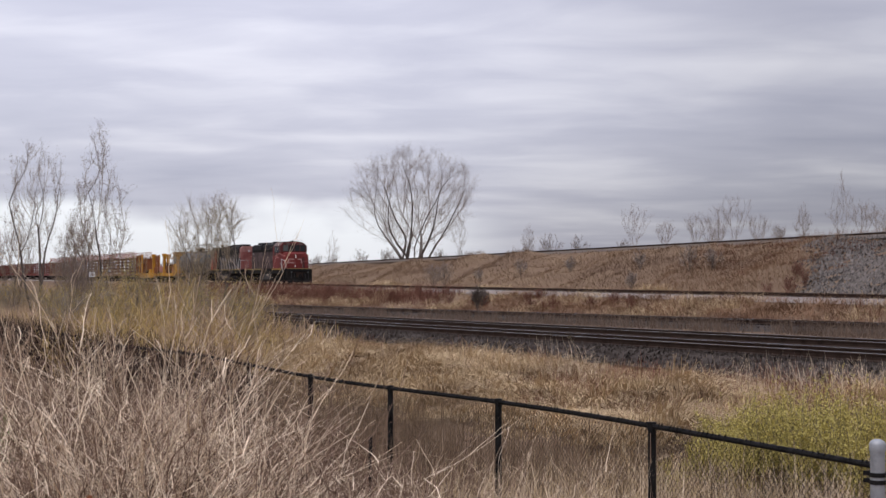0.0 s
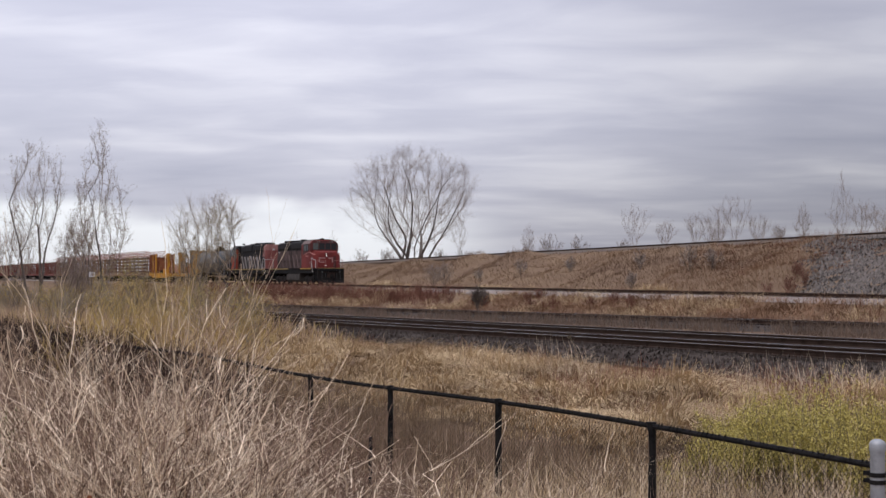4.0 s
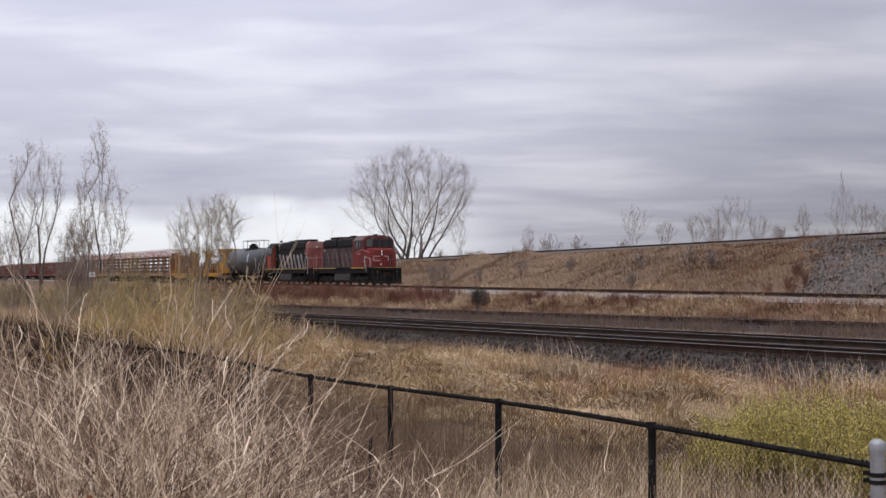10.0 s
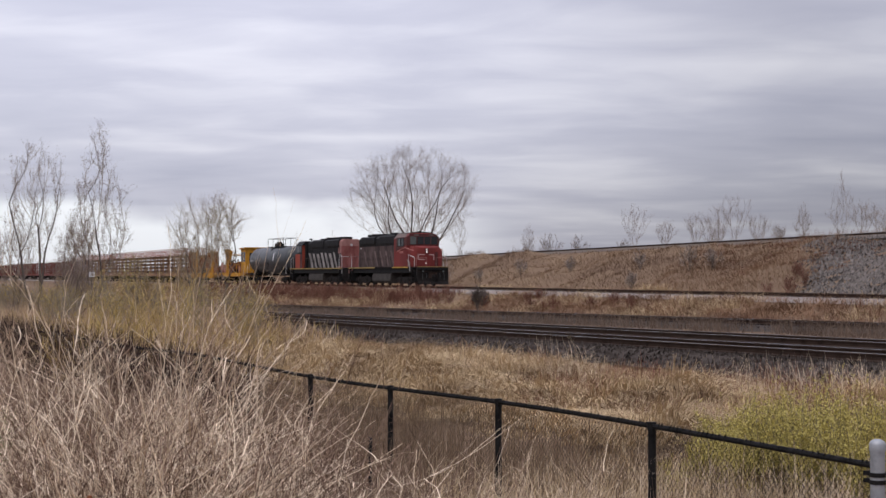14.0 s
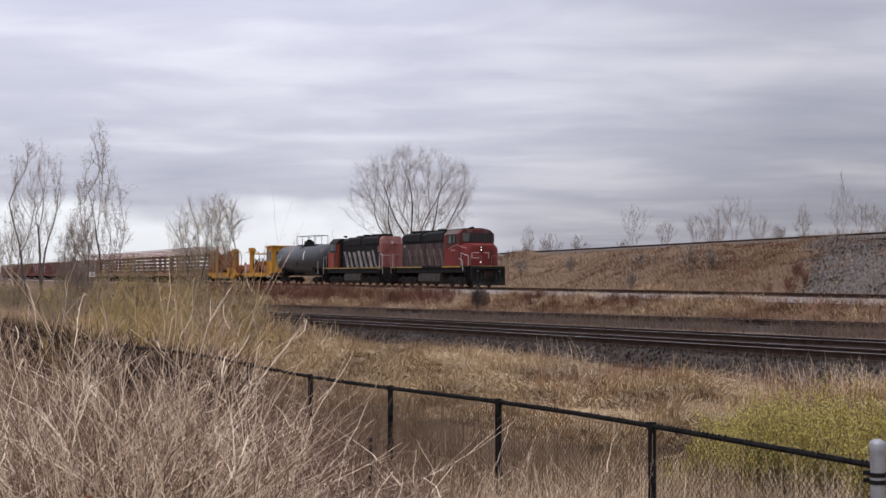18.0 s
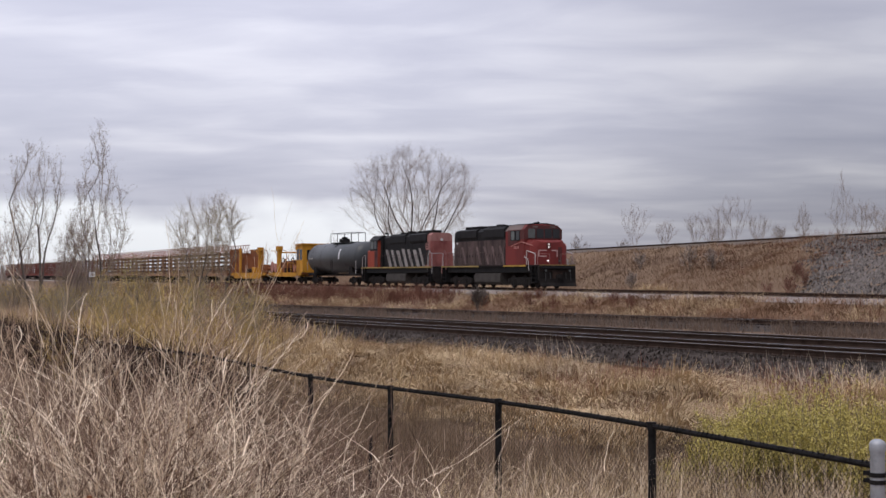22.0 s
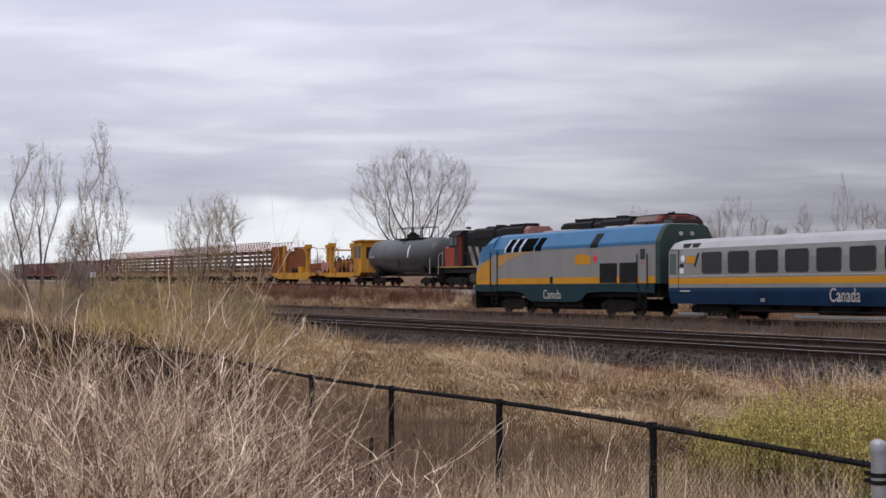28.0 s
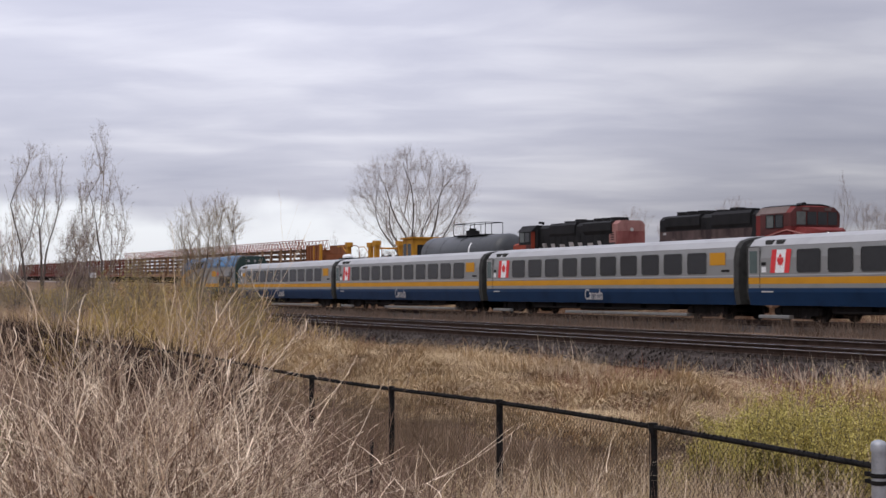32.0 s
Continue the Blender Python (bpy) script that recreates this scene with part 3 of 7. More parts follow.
def freight_locomotive(label, second):
    """Six-axle hood diesel with a wide cab: front coupler at x = 0, rear at x = -FL."""
    lo = thing("freight_locomotive", pose(0, 0, 0), label, "locomotive", "freight train vehicles")
    hood = GREYRED if not second else BLACK
    # frame, walkway edge, pilots
    part("frame", Solid().cut(-FL + 0.75, -0.75, -1.35, 1.35, 1.15, 1.62, 0.04), BLACK, lo)
    for s in (-1, 1):
        for x0, x1, paint in (((-FL + 0.85, -0.85, YELLOW_EDGE),) if second else ((-FL + 0.85, -11.4, YELLOW_EDGE), (-11.4, -6.7, UNDER), (-6.7, -2.7, YELLOW_LINE), (-2.7, -0.85, UNDER))):
            part("walkway_edge", Solid().box(x0, x1, s * 1.5 - 0.04, s * 1.5 + 0.04, 1.59, 1.70), paint, lo, "chipped yellow walkway edge" if paint is not UNDER else "worn dark walkway edge")
    part("walkway", Solid().box(-FL + 0.85, -0.85, -1.47, 1.47, 1.6, 1.69), BLACK, lo)
    for x, s in ((-0.72, 1), (-FL + 0.72, -1)):
        so = Solid().loft([[(xx, -w, zb), (xx, w, zb), (xx, 1.45, zb + 0.35), (xx, 1.45, 1.55), (xx, 1.3, 1.7), (xx, -1.3, 1.7), (xx, -1.45, 1.55), (xx, -1.45, zb + 0.35)]
                           for xx, zb, w in ((x - s * 0.1, 0.4, 1.3), (x + s * 0.06, 0.24, 1.12), (x + s * 0.12, 0.2, 1.05))])
        part("pilot", so, UNDER, lo, "black snowplough pilot")
        reach = 0.72 if second or s > 0 else 1.2
        part("coupler", Solid().box(min(x, x + s * reach), max(x, x + s * reach), -0.14, 0.14, 0.72, 1.0).rod((x + s * 0.6, -0.02, 0.68), (x + s * 0.6, -0.02, 1.04), 0.16, 8), UNDER, lo)
        for y in (-1.2, 1.2):
            xm = x - s * 0.75
            well = part("step_well", Solid().box(xm - 0.33, xm - 0.29, y - 0.3, y + 0.3, 0.42, 1.6), BLACK, lo)
            part("side_plate", Solid().box(xm + 0.29, xm + 0.33, y - 0.3, y + 0.3, 0.42, 1.6), BLACK, well)
            for z in (0.45, 0.75, 1.05, 1.35):
                part("step", Solid().box(xm - 0.288, xm + 0.288, y - 0.3, y + 0.3, z - 0.025, z + 0.025), UNDER, well)
    # fuel tank and air reservoirs
    tank = [(-1.25, 1.15), (-1.38, 0.95), (-1.38, 0.45), (-1.1, 0.22), (1.1, 0.22), (1.38, 0.45), (1.38, 0.95), (1.25, 1.15)]
    part("fuel_tank", Solid().run(tank, -12.6, -7.6), material("dusty_fuel_tank", (0.05, 0.044, 0.04), 0.8, 0, 0.3, 1.5, 0.1), lo, "dusty grey fuel tank", True)
    trucks(lo, (-4.35, -FL + 4.35), (-2.0, 0.0, 2.05), 0.51, "freight", 1.08)
    # nose and cab
    nose = RED if not second else ORANGE_RED
    if not second:
        rings = []
        for x, top, w in ((-1.75, 3.34, 0.95), (-1.84, 3.42, 1.2), (-2.1, 3.50, 1.46), (-3.35, 3.58, 1.5)):
            rings.append([(x, -w, 1.69), (x, w, 1.69), (x, w, top - 0.42), (x, w - 0.34, top), (x, -w + 0.34, top), (x, -w, top - 0.42)])
        front = part("nose", Solid().loft(rings), nose, lo, "wide red nose with pale marks", True)
        rings = []
        for x, top in ((-3.05, 4.55), (-3.35, 4.66), (-6.3, 4.66)):
            rings.append([(x - (0.0), -1.52, 1.69), (x, 1.52, 1.69), (x, 1.52, 4.25), (x, 1.15, top), (x, 0.5, top + 0.08), (x, -0.5, top + 0.08), (x, -1.15, top), (x, -1.52, 4.25)])
        cab = part("cab", Solid().loft(rings), RED, lo, "red wide cab", True)
        part("cab_roof", Solid().loft([[(x, -1.17, z), (x, 1.17, z), (x, 0.5, z + 0.1), (x, -0.5, z + 0.1)] for x, z in ((-3.2, 4.68), (-6.35, 4.69))]), BLACK, cab)
        for s in (-1, 1):
            # paler panels over the bevel carry the sky light falling on it
            part("roof_shoulder", Solid().loft([[(x, s * 1.535, 4.24), (x, s * 1.16, 4.67), (x, s * 1.12, 4.64), (x, s * 1.5, 4.2)] for x in (-3.6, -6.35)]), CABROOF, cab, "greyish cab roof shoulder, sky light put into its colour")
            nb = Solid()
            for k in range(4):
                nb.box(-4.05 - 0.24 * k, -3.9 - 0.24 * k, s * 1.532 - 0.004, s * 1.532 + 0.004, 2.9, 3.08)
            part("number_bars", nb, PINKLINE, cab, "pale unreadable number bars")
        brow = Solid().loft([[(x, -1.55, 3.6), (x, 1.55, 3.6), (x, 1.55, 4.3), (x, 1.18, 4.62), (x, -1.18, 4.62), (x, -1.55, 4.3)] for x in (-3.01, -3.09)])
        part("windshield_band", brow, DARKRED, cab)
        for y in (-1.2, -0.52, 0.14, 0.78):
            part("windshield", Solid().box(-3.0, -2.985, y, y + 0.56, 3.68, 4.36), PALEGLASS if y < -1 else GLASS, cab, "cab windshield pane")
        for s in (-1, 1):
            for x in (-4.1, -4.95):
                part("cab_window", Solid().box(x - 0.34, x + 0.34, s * 1.53 - 0.012, s * 1.53 + 0.012, 3.55, 4.2), PALEGLASS if x < -4.5 else GLASS, cab)
                part("window_frame", Solid().path([(x - 0.36, s * 1.545, 3.53), (x + 0.36, s * 1.545, 3.53), (x + 0.36, s * 1.545, 4.22), (x - 0.36, s * 1.545, 4.22), (x - 0.36, s * 1.545, 3.53)], 0.03, 4), BLACK, cab)
            # dark field with a pale edge over the cab side
            part("upper_band", Solid().slab([(-3.15, 4.15), (-3.15, 3.62), (-3.6, 3.60), (-4.4, 3.35), (-5.2, 3.18), (-5.88, 3.12), (-5.88, 3.0), (-5.88, 4.3), (-3.15, 4.3)], s * 1.526 - 0.004, s * 1.526 + 0.004), DARKRED, cab)
            part("noodle_stripe", Solid().path([(-1.9, s * 1.32, 3.1), (-2.3, s * 1.52, 3.22), (-3.4, s * 1.54, 3.4), (-4.4, s * 1.54, 3.25), (-5.3, s * 1.54, 3.08)], 0.035, 4), PINKLINE, lo)
            # grab irons and pale hand rails by the steps
            hr = Solid().path([(-1.15, s * 1.5, 1.7), (-1.15, s * 1.5, 2.5), (-2.5, s * 1.56, 2.75), (-2.5, s * 1.56, 1.7)], 0.03, 5)
            hr.path([(-2.05, s * 1.58, 1.3), (-2.15, s * 1.6, 2.1), (-2.8, s * 1.6, 2.3)], 0.03, 5)
            part("grab_rail", hr, OFFWHITE, lo, "pale grab rail")
        for z in (3.20, 2.98):
            part("headlight", Solid().rod((-1.70, -0.14, z), (-1.80, -0.14, z), 0.062, 10), LAMPGLOW, front, "lit headlight")
        part("lamp_box", Solid().cut(-1.77, -1.70, -0.3, 0.02, 2.86, 3.32, 0.05), DARKRED, front)
        part("ditch_light", Solid().rod((-1.66, -0.2, 2.0), (-1.78, -0.2, 2.0), 0.045, 10), LAMPGLOW, front, "lit ditch light")
        part("ditch_light", Solid().rod((-1.66, 0.7, 2.0), (-1.78, 0.7, 2.0), 0.06, 10), PALEGLASS, front, "unlit ditch light")
        # the emblem on the nose, as plain pale shapes
        part("nose_emblem", Solid().slab([(-1.765, 2.3), (-1.738, 2.3), (-1.738, 2.38), (-1.765, 2.38)], -0.88, -0.3), EMBLEM, front, "pale bar of an emblem")
        part("nose_emblem", Solid().slab([(-1.765, 2.72), (-1.738, 2.72), (-1.738, 2.80), (-1.765, 2.80)], -0.88, -0.3), EMBLEM, front, "pale bar of an emblem")
        part("nose_emblem", Solid().box(-1.765, -1.738, -0.97, -0.89, 2.3, 2.80), EMBLEM, front, "pale bar of an emblem")
        part("nose_emblem", Solid().box(-1.765, -1.738, 0.1, 0.48, 2.72, 2.80), EMBLEM, front, "pale bar of an emblem")
        part("nose_emblem", Solid().box(-1.765, -1.738, 0.49, 0.57, 2.3, 2.80), EMBLEM, front, "pale bar of an emblem")
        part("nose_door", Solid().box(-1.77, -1.74, 0.62, 0.92, 1.75, 3.0), DARKRED, front)
        # anticlimber, plough blade with its ribs, lamps and steps on the pilot
        part("anticlimber", Solid().cut(-0.72, -0.42, -1.3, 1.3, 1.45, 1.62, 0.03), BLACK, lo, "black anticlimber")
        blade = Solid().loft([[(-0.52 + dx, -1.42, z), (-0.34 + dx, 0, z), (-0.52 + dx, 1.42, z), (-0.60 + dx, 1.42, z), (-0.44 + dx, 0, z), (-0.60 + dx, -1.42, z)] for dx, z in ((0.16, 0.16), (0.02, 0.42), (0.0, 0.72))])
        part("plough_blade", blade, UNDER, lo, "scuffed black snowplough blade")
        part("front_walkway_edge", Solid().box(-0.62, -0.585, -1.42, 1.42, 1.66, 1.71), YELLOW_EDGE, lo, "chipped yellow front edge")
        for y in (-0.95, 0.95):
            part("pilot_lamp", Solid().rod((-0.6, y, 1.3), (-0.5, y, 1.3), 0.09, 10), PALEGLASS, lo, "small pilot lamp")
        part("draft_gear_plate", Solid().cut(-0.62, -0.54, -0.42, 0.42, 0.62, 1.2, 0.04), RUST, lo)
        for y in (-1.15, -0.4, 0.4, 1.15):
            part("pilot_rib", Solid().box(-0.62, -0.54, y - 0.03, y + 0.03, 0.75, 1.5), UNDER, lo)
        for y in (-1.22, 1.22):
            part("pilot_grab", Solid().path([(-0.56, y, 0.8), (-0.5, y, 0.85), (-0.5, y, 1.4), (-0.56, y, 1.45)], 0.022, 5), UNDER, lo)
        # hoses and cut levers on the pilot
        for y in (-1.0, -0.62, 0.62, 1.0):
            part("brake_hose", Solid().path([(-0.6, y, 1.15), (-0.48, y, 1.05), (-0.44, y, 0.7), (-0.5, y, 0.45)], 0.03, 5), RUBBER, lo)
        part("cut_lever", Solid().path([(-0.56, -1.4, 1.3), (-0.5, -0.3, 1.25), (-0.5, 0.3, 1.25), (-0.56, 1.4, 1.3)], 0.02, 5), RUST, lo)
        for y in (-1, 1):
            part("front_walkway_rail", Solid().path([(-0.95, y * 1.4, 1.7), (-0.95, y * 1.4, 2.5), (-0.95, y * 0.45, 2.5), (-0.95, y * 0.45, 1.7)], 0.018, 5), PINK_FADE, lo, "pale front hand rail")
        x_hood = -6.3
        for y in (-0.85, 0.55):
            part("number_board", Solid().box(-2.99, -2.975, y, y + 0.42, 4.42, 4.58), GHOST, cab, "number board")
    else:
        # older narrow short nose with a standard cab
        front = part("nose", Solid().loft([[(x, -w, 1.69), (x, w, 1.69), (x, w, top - 0.15), (x, w - 0.2, top), (x, -w + 0.2, top), (x, -w, top - 0.15)] for x, top, w in ((-1.35, 3.2, 0.95), (-1.5, 3.35, 1.1), (-3.5, 3.45, 1.1))]),
             ORANGE_RED, lo, "orange-red short nose", True)
        cab = part("cab", Solid().loft([[(x, -1.5, 1.69), (x, 1.5, 1.69), (x, 1.5, 4.2), (x, 1.05, 4.58), (x, -1.05, 4.58), (x, -1.5, 4.2)] for x in (-3.4, -5.5)]), ORANGE_RED, lo, "orange-red cab", True)
        part("cab_roof", Solid().loft([[(x, -1.56, 4.16), (x, 1.56, 4.16), (x, 1.1, 4.62), (x, -1.1, 4.62)] for x in (-3.2, -5.6)]), BLACK, cab)
        for s in (-1, 1):
            for x in (-3.95, -4.85):
                part("cab_window", Solid().box(x - 0.36, x + 0.36, s * 1.51 - 0.012, s * 1.51 + 0.012, 3.4, 4.1), PALEGLASS if x > -4.5 else GLASS, cab)
            part("dark_cab_band", Solid().slab([(-3.42, 3.22), (-5.48, 3.22), (-5.48, 4.18), (-3.42, 4.18)], s * 1.503 - 0.003, s * 1.503 + 0.003), BLACK, cab, "soot-black window band")
            part("sooty_cab_rear", Solid().slab([(-4.6, 1.72), (-5.48, 1.72), (-5.48, 3.21), (-4.6, 3.21)], s * 1.503 - 0.003, s * 1.503 + 0.003), DARKRED, cab, "sooty dark red cab rear")
        part("cab_doorway", Solid().box(-5.95, -5.5, -1.2, 1.2, 1.7, 4.3), BLACK, lo)
        for y in (-1.2, -0.45, 0.3):
            part("windshield", Solid().box(-3.39, -3.375, y, y + 0.55, 3.55, 4.15), GLASS, cab)
        for s in (-1, 1):
            hr = Solid().path([(-0.95, s * 1.45, 1.1), (-0.95, s * 1.45, 2.65), (-1.9, s * 1.45, 2.85)], 0.03, 5)
            hr.path([(-1.9, s * 1.45, 1.7), (-1.9, s * 1.45, 2.85)], 0.025, 5)
            part("grab_rail", hr, OFFWHITE, lo, "pale grab rail")
        x_hood = -5.9
    # long hood
    hw, ht = 0.98, 4.58
    pr = [(-hw, 1.69), (hw, 1.69), (hw, ht - 0.22), (hw - 0.25, ht), (-hw + 0.25, ht), (-hw, ht - 0.22)]
    part("long_hood", Solid().run(pr, -17.7, x_hood + 0.02), hood, lo, "sooty weathered engine hood", False)
    for i in range(20):
        x = x_hood - 0.35 - 0.57 * i
        for s in (-1, 1):
            dr = part("hood_door", Solid().box(x - 0.25, x + 0.25, s * (hw + 0.012) - 0.012, s * (hw + 0.012) + 0.012, 1.85, 3.15), hood, lo)
            part("latch", Solid().box(x + 0.16, x + 0.2, s * (hw + 0.03) - 0.012, s * (hw + 0.03) + 0.012, 2.35, 2.6), BLACK, dr)
    for s in (-1, 1):
        for i in range(23):
            x = x_hood - 0.5 - 0.48 * i
            for z in (3.35, 3.5, 3.65, 3.8) if second else (3.8, 3.95, 4.1):
                part("louvre", Solid().box(x - 0.21, x + 0.21, s * (hw + 0.02) - 0.02, s * (hw + 0.02) + 0.02, z - 0.03, z + 0.03), BLACK, lo) if i % 2 == 0 else None
    zu = 3.25 if second else 3.66
    part("hood_upper_side", Solid().run([(-hw - 0.008, zu), (hw + 0.008, zu), (hw + 0.008, ht - 0.22), (hw - 0.25, ht + 0.008), (-hw + 0.25, ht + 0.008), (-hw - 0.008, ht - 0.22)], -16.5 if second else -17.65, x_hood - 0.05), BLACK, lo, "soot-black upper hood")
    # roof gear: dynamic brake blister, fans, exhaust, radiator flare
    part("brake_blister", Solid().run([(-1.0, 3.75), (1.0, 3.75), (1.06, 3.9), (1.06, 4.48), (0.9, 4.66), (-0.9, 4.66), (-1.06, 4.48), (-1.06, 3.9)], -11.6, -7.6), BLACK, lo, "", False)
    part("radiator_flare", Solid().run([(-0.98, 3.7), (0.98, 3.7), (1.1, 3.95), (1.1, 4.48), (0.9, 4.6), (-0.9, 4.6), (-1.1, 4.48), (-1.1, 3.95)], -16.9, -12.9), BLACK, lo)
    for s in (-1, 1):
        if not second:
            part("soot_patch", Solid().slab([(-6.32, 1.72), (-7.5, 1.72), (-7.75, 2.7), (-7.4, 3.66), (-6.32, 3.66)], s * (hw + 0.034) - 0.003, s * (hw + 0.034) + 0.003), BLACK, lo, "soot-black patch behind the cab")
    for x, z in ((-9.3, 4.6), (-11.6, 4.6), (-13.7, 4.64), (-14.9, 4.64), (-16.1, 4.64)):
        part("roof_fan", Solid().rod((x, 0, z), (x, 0, z + 0.2), 0.62, 14), BLACK, lo, "round roof fan housing", True)
    part("exhaust_pipe", Solid().box(-10.9, -10.1, -0.25, 0.25, 4.5, 4.9), BLACK, lo)
    part("air_horn", Solid().rod((-5.0, 0.3, 4.85), (-4.4, 0.3, 4.85), 0.05, 6, 0.1).box(-5.0, -4.9, 0.2, 0.4, 4.7, 4.9), BLACK, lo)
    # the hood's end, paler on the second unit, and stripes
    if second:
        part("hood_end_panel", Solid().run([(-hw - 0.012, 1.69), (hw + 0.012, 1.69), (hw + 0.012, ht - 0.22), (hw - 0.25, ht + 0.012), (-hw + 0.25, ht + 0.012), (-hw - 0.012, ht - 0.22)], -17.72, -16.5), PINK_FADE, lo, "sun-faded red hood end")
        part("hood_end_cap", Solid().run([(-hw - 0.016, 1.75), (hw + 0.016, 1.75), (hw + 0.016, 3.9), (-hw - 0.016, 3.9)], -17.735, -17.45), PATCHRED, lo, "patchy red end panel")
        for s in (-1, 1):
            for i in range(7):
                x = -6.3 - 1.42 * i
                w = (0.72, 0.6, 0.8, 0.7, 0.62, 0.78, 0.5)[i]
                part("hood_stripe", Solid().slab([(x, 3.3 - 0.06 * (i % 3)), (x - w, 3.3 - 0.06 * (i % 3)), (x - w - 1.05, 1.72), (x - 1.05, 1.72)], s * (hw + 0.03) - 0.004, s * (hw + 0.03) + 0.004), STRIPE, lo, "slanting white stripe")
        part("rear_lamp", Solid().rod((-17.7, 0.0, 4.0), (-17.8, 0.0, 4.0), 0.12, 8), OFFWHITE, lo)
    else:
        for s in (-1, 1):
            for i in range(6):
                x = -8.3 - 1.5 * i
                part("hood_stripe", Solid().slab([(x, 3.2), (x - 0.42, 3.2), (x - 0.42 + 0.8, 1.8), (x + 0.8, 1.8)], s * (hw + 0.028) - 0.003, s * (hw + 0.028) + 0.003), GHOST, lo, "ghost of a faded stripe")
    # walkway hand rails
    for s in (-1, 1):
        hr = Solid()
        for i in range(7):
            x = x_hood - 0.3 - 1.85 * i
            hr.rod((x, s * 1.48, 1.7), (x, s * 1.48, 2.72), 0.018, 5)
        hr.rod((x_hood - 0.2, s * 1.48, 2.72), (-17.6, s * 1.48, 2.72), 0.018, 5)
        part("hand_rail", hr, GREYRED, lo)
        er = Solid().path([(-FL + 0.9, s * 1.48, 1.1), (-FL + 0.9, s * 1.48, 2.75), (-FL + 1.5, s * 1.48, 3.0), (-FL + 1.8, s * 1.48, 2.6), (-FL + 1.8, s * 1.48, 1.4)], 0.03, 5)
        er.path([(-FL + 0.85, s * 0.5, 1.7), (-FL + 0.85, s * 0.5, 2.8), (-FL + 0.85, s * 1.48, 2.8)], 0.03, 5)
        part("end_rail", er, OFFWHITE if second else PINK_FADE, lo, "pale end hand rail")
    part("step_light", Solid().box(-17.2, -16.9, -1.03, -1.0, 3.45, 3.6), OFFWHITE, lo)
    return lo


# greyish brown, lightened in the colour for the sky-lit roof bevel
CABROOF = material("sky_lit_grey_cab_roof", (0.15, 0.115, 0.105), 0.7, 0, 0.4, 1.0, 0.05, dark=(0.06, 0.045, 0.042))
EMBLEM = material("worn_pale_emblem_paint", (0.40, 0.26, 0.245), 0.7, 0, 0.4, 2.5, 0, dark=(0.2, 0.07, 0.065))
PATCHRED = material("patchy_red_end_paint", (0.21, 0.075, 0.066), 0.7, 0, 0.7, 1.6, 0.05, dark=(0.12, 0.03, 0.028), streak=0.5)
DARKRED = material("sooty_dark_red_paint", (0.085, 0.03, 0.028), 0.6, 0, 0.4, 1.0, 0.05)
PINKLINE = material("pale_pink_line", (0.42, 0.19, 0.17), 0.6, 0, 0.2, 2, 0)
GHOST = material("faded_stripe_ghost", (0.135, 0.095, 0.088), 0.75, 0, 0.6, 1.2, 0, dark=(0.035, 0.024, 0.023), streak=0.3)
STRIPE = material("sooty_white_stripes", (0.27, 0.245, 0.235), 0.75, 0, 0.5, 0.9, 0.05, dark=(0.06, 0.05, 0.048), streak=0.35)

FREIGHT = []  # (thing, place of its origin behind the front coupler, reversed)
loco_1 = freight_locomotive("red and soot-black diesel locomotive leading a freight train", False)
FREIGHT.append((loco_1, 0.5, False))
loco_2 = freight_locomotive("black diesel with slanting white stripes, cab trailing", True)
FREIGHT.append((loco_2, -2 * FL, True))


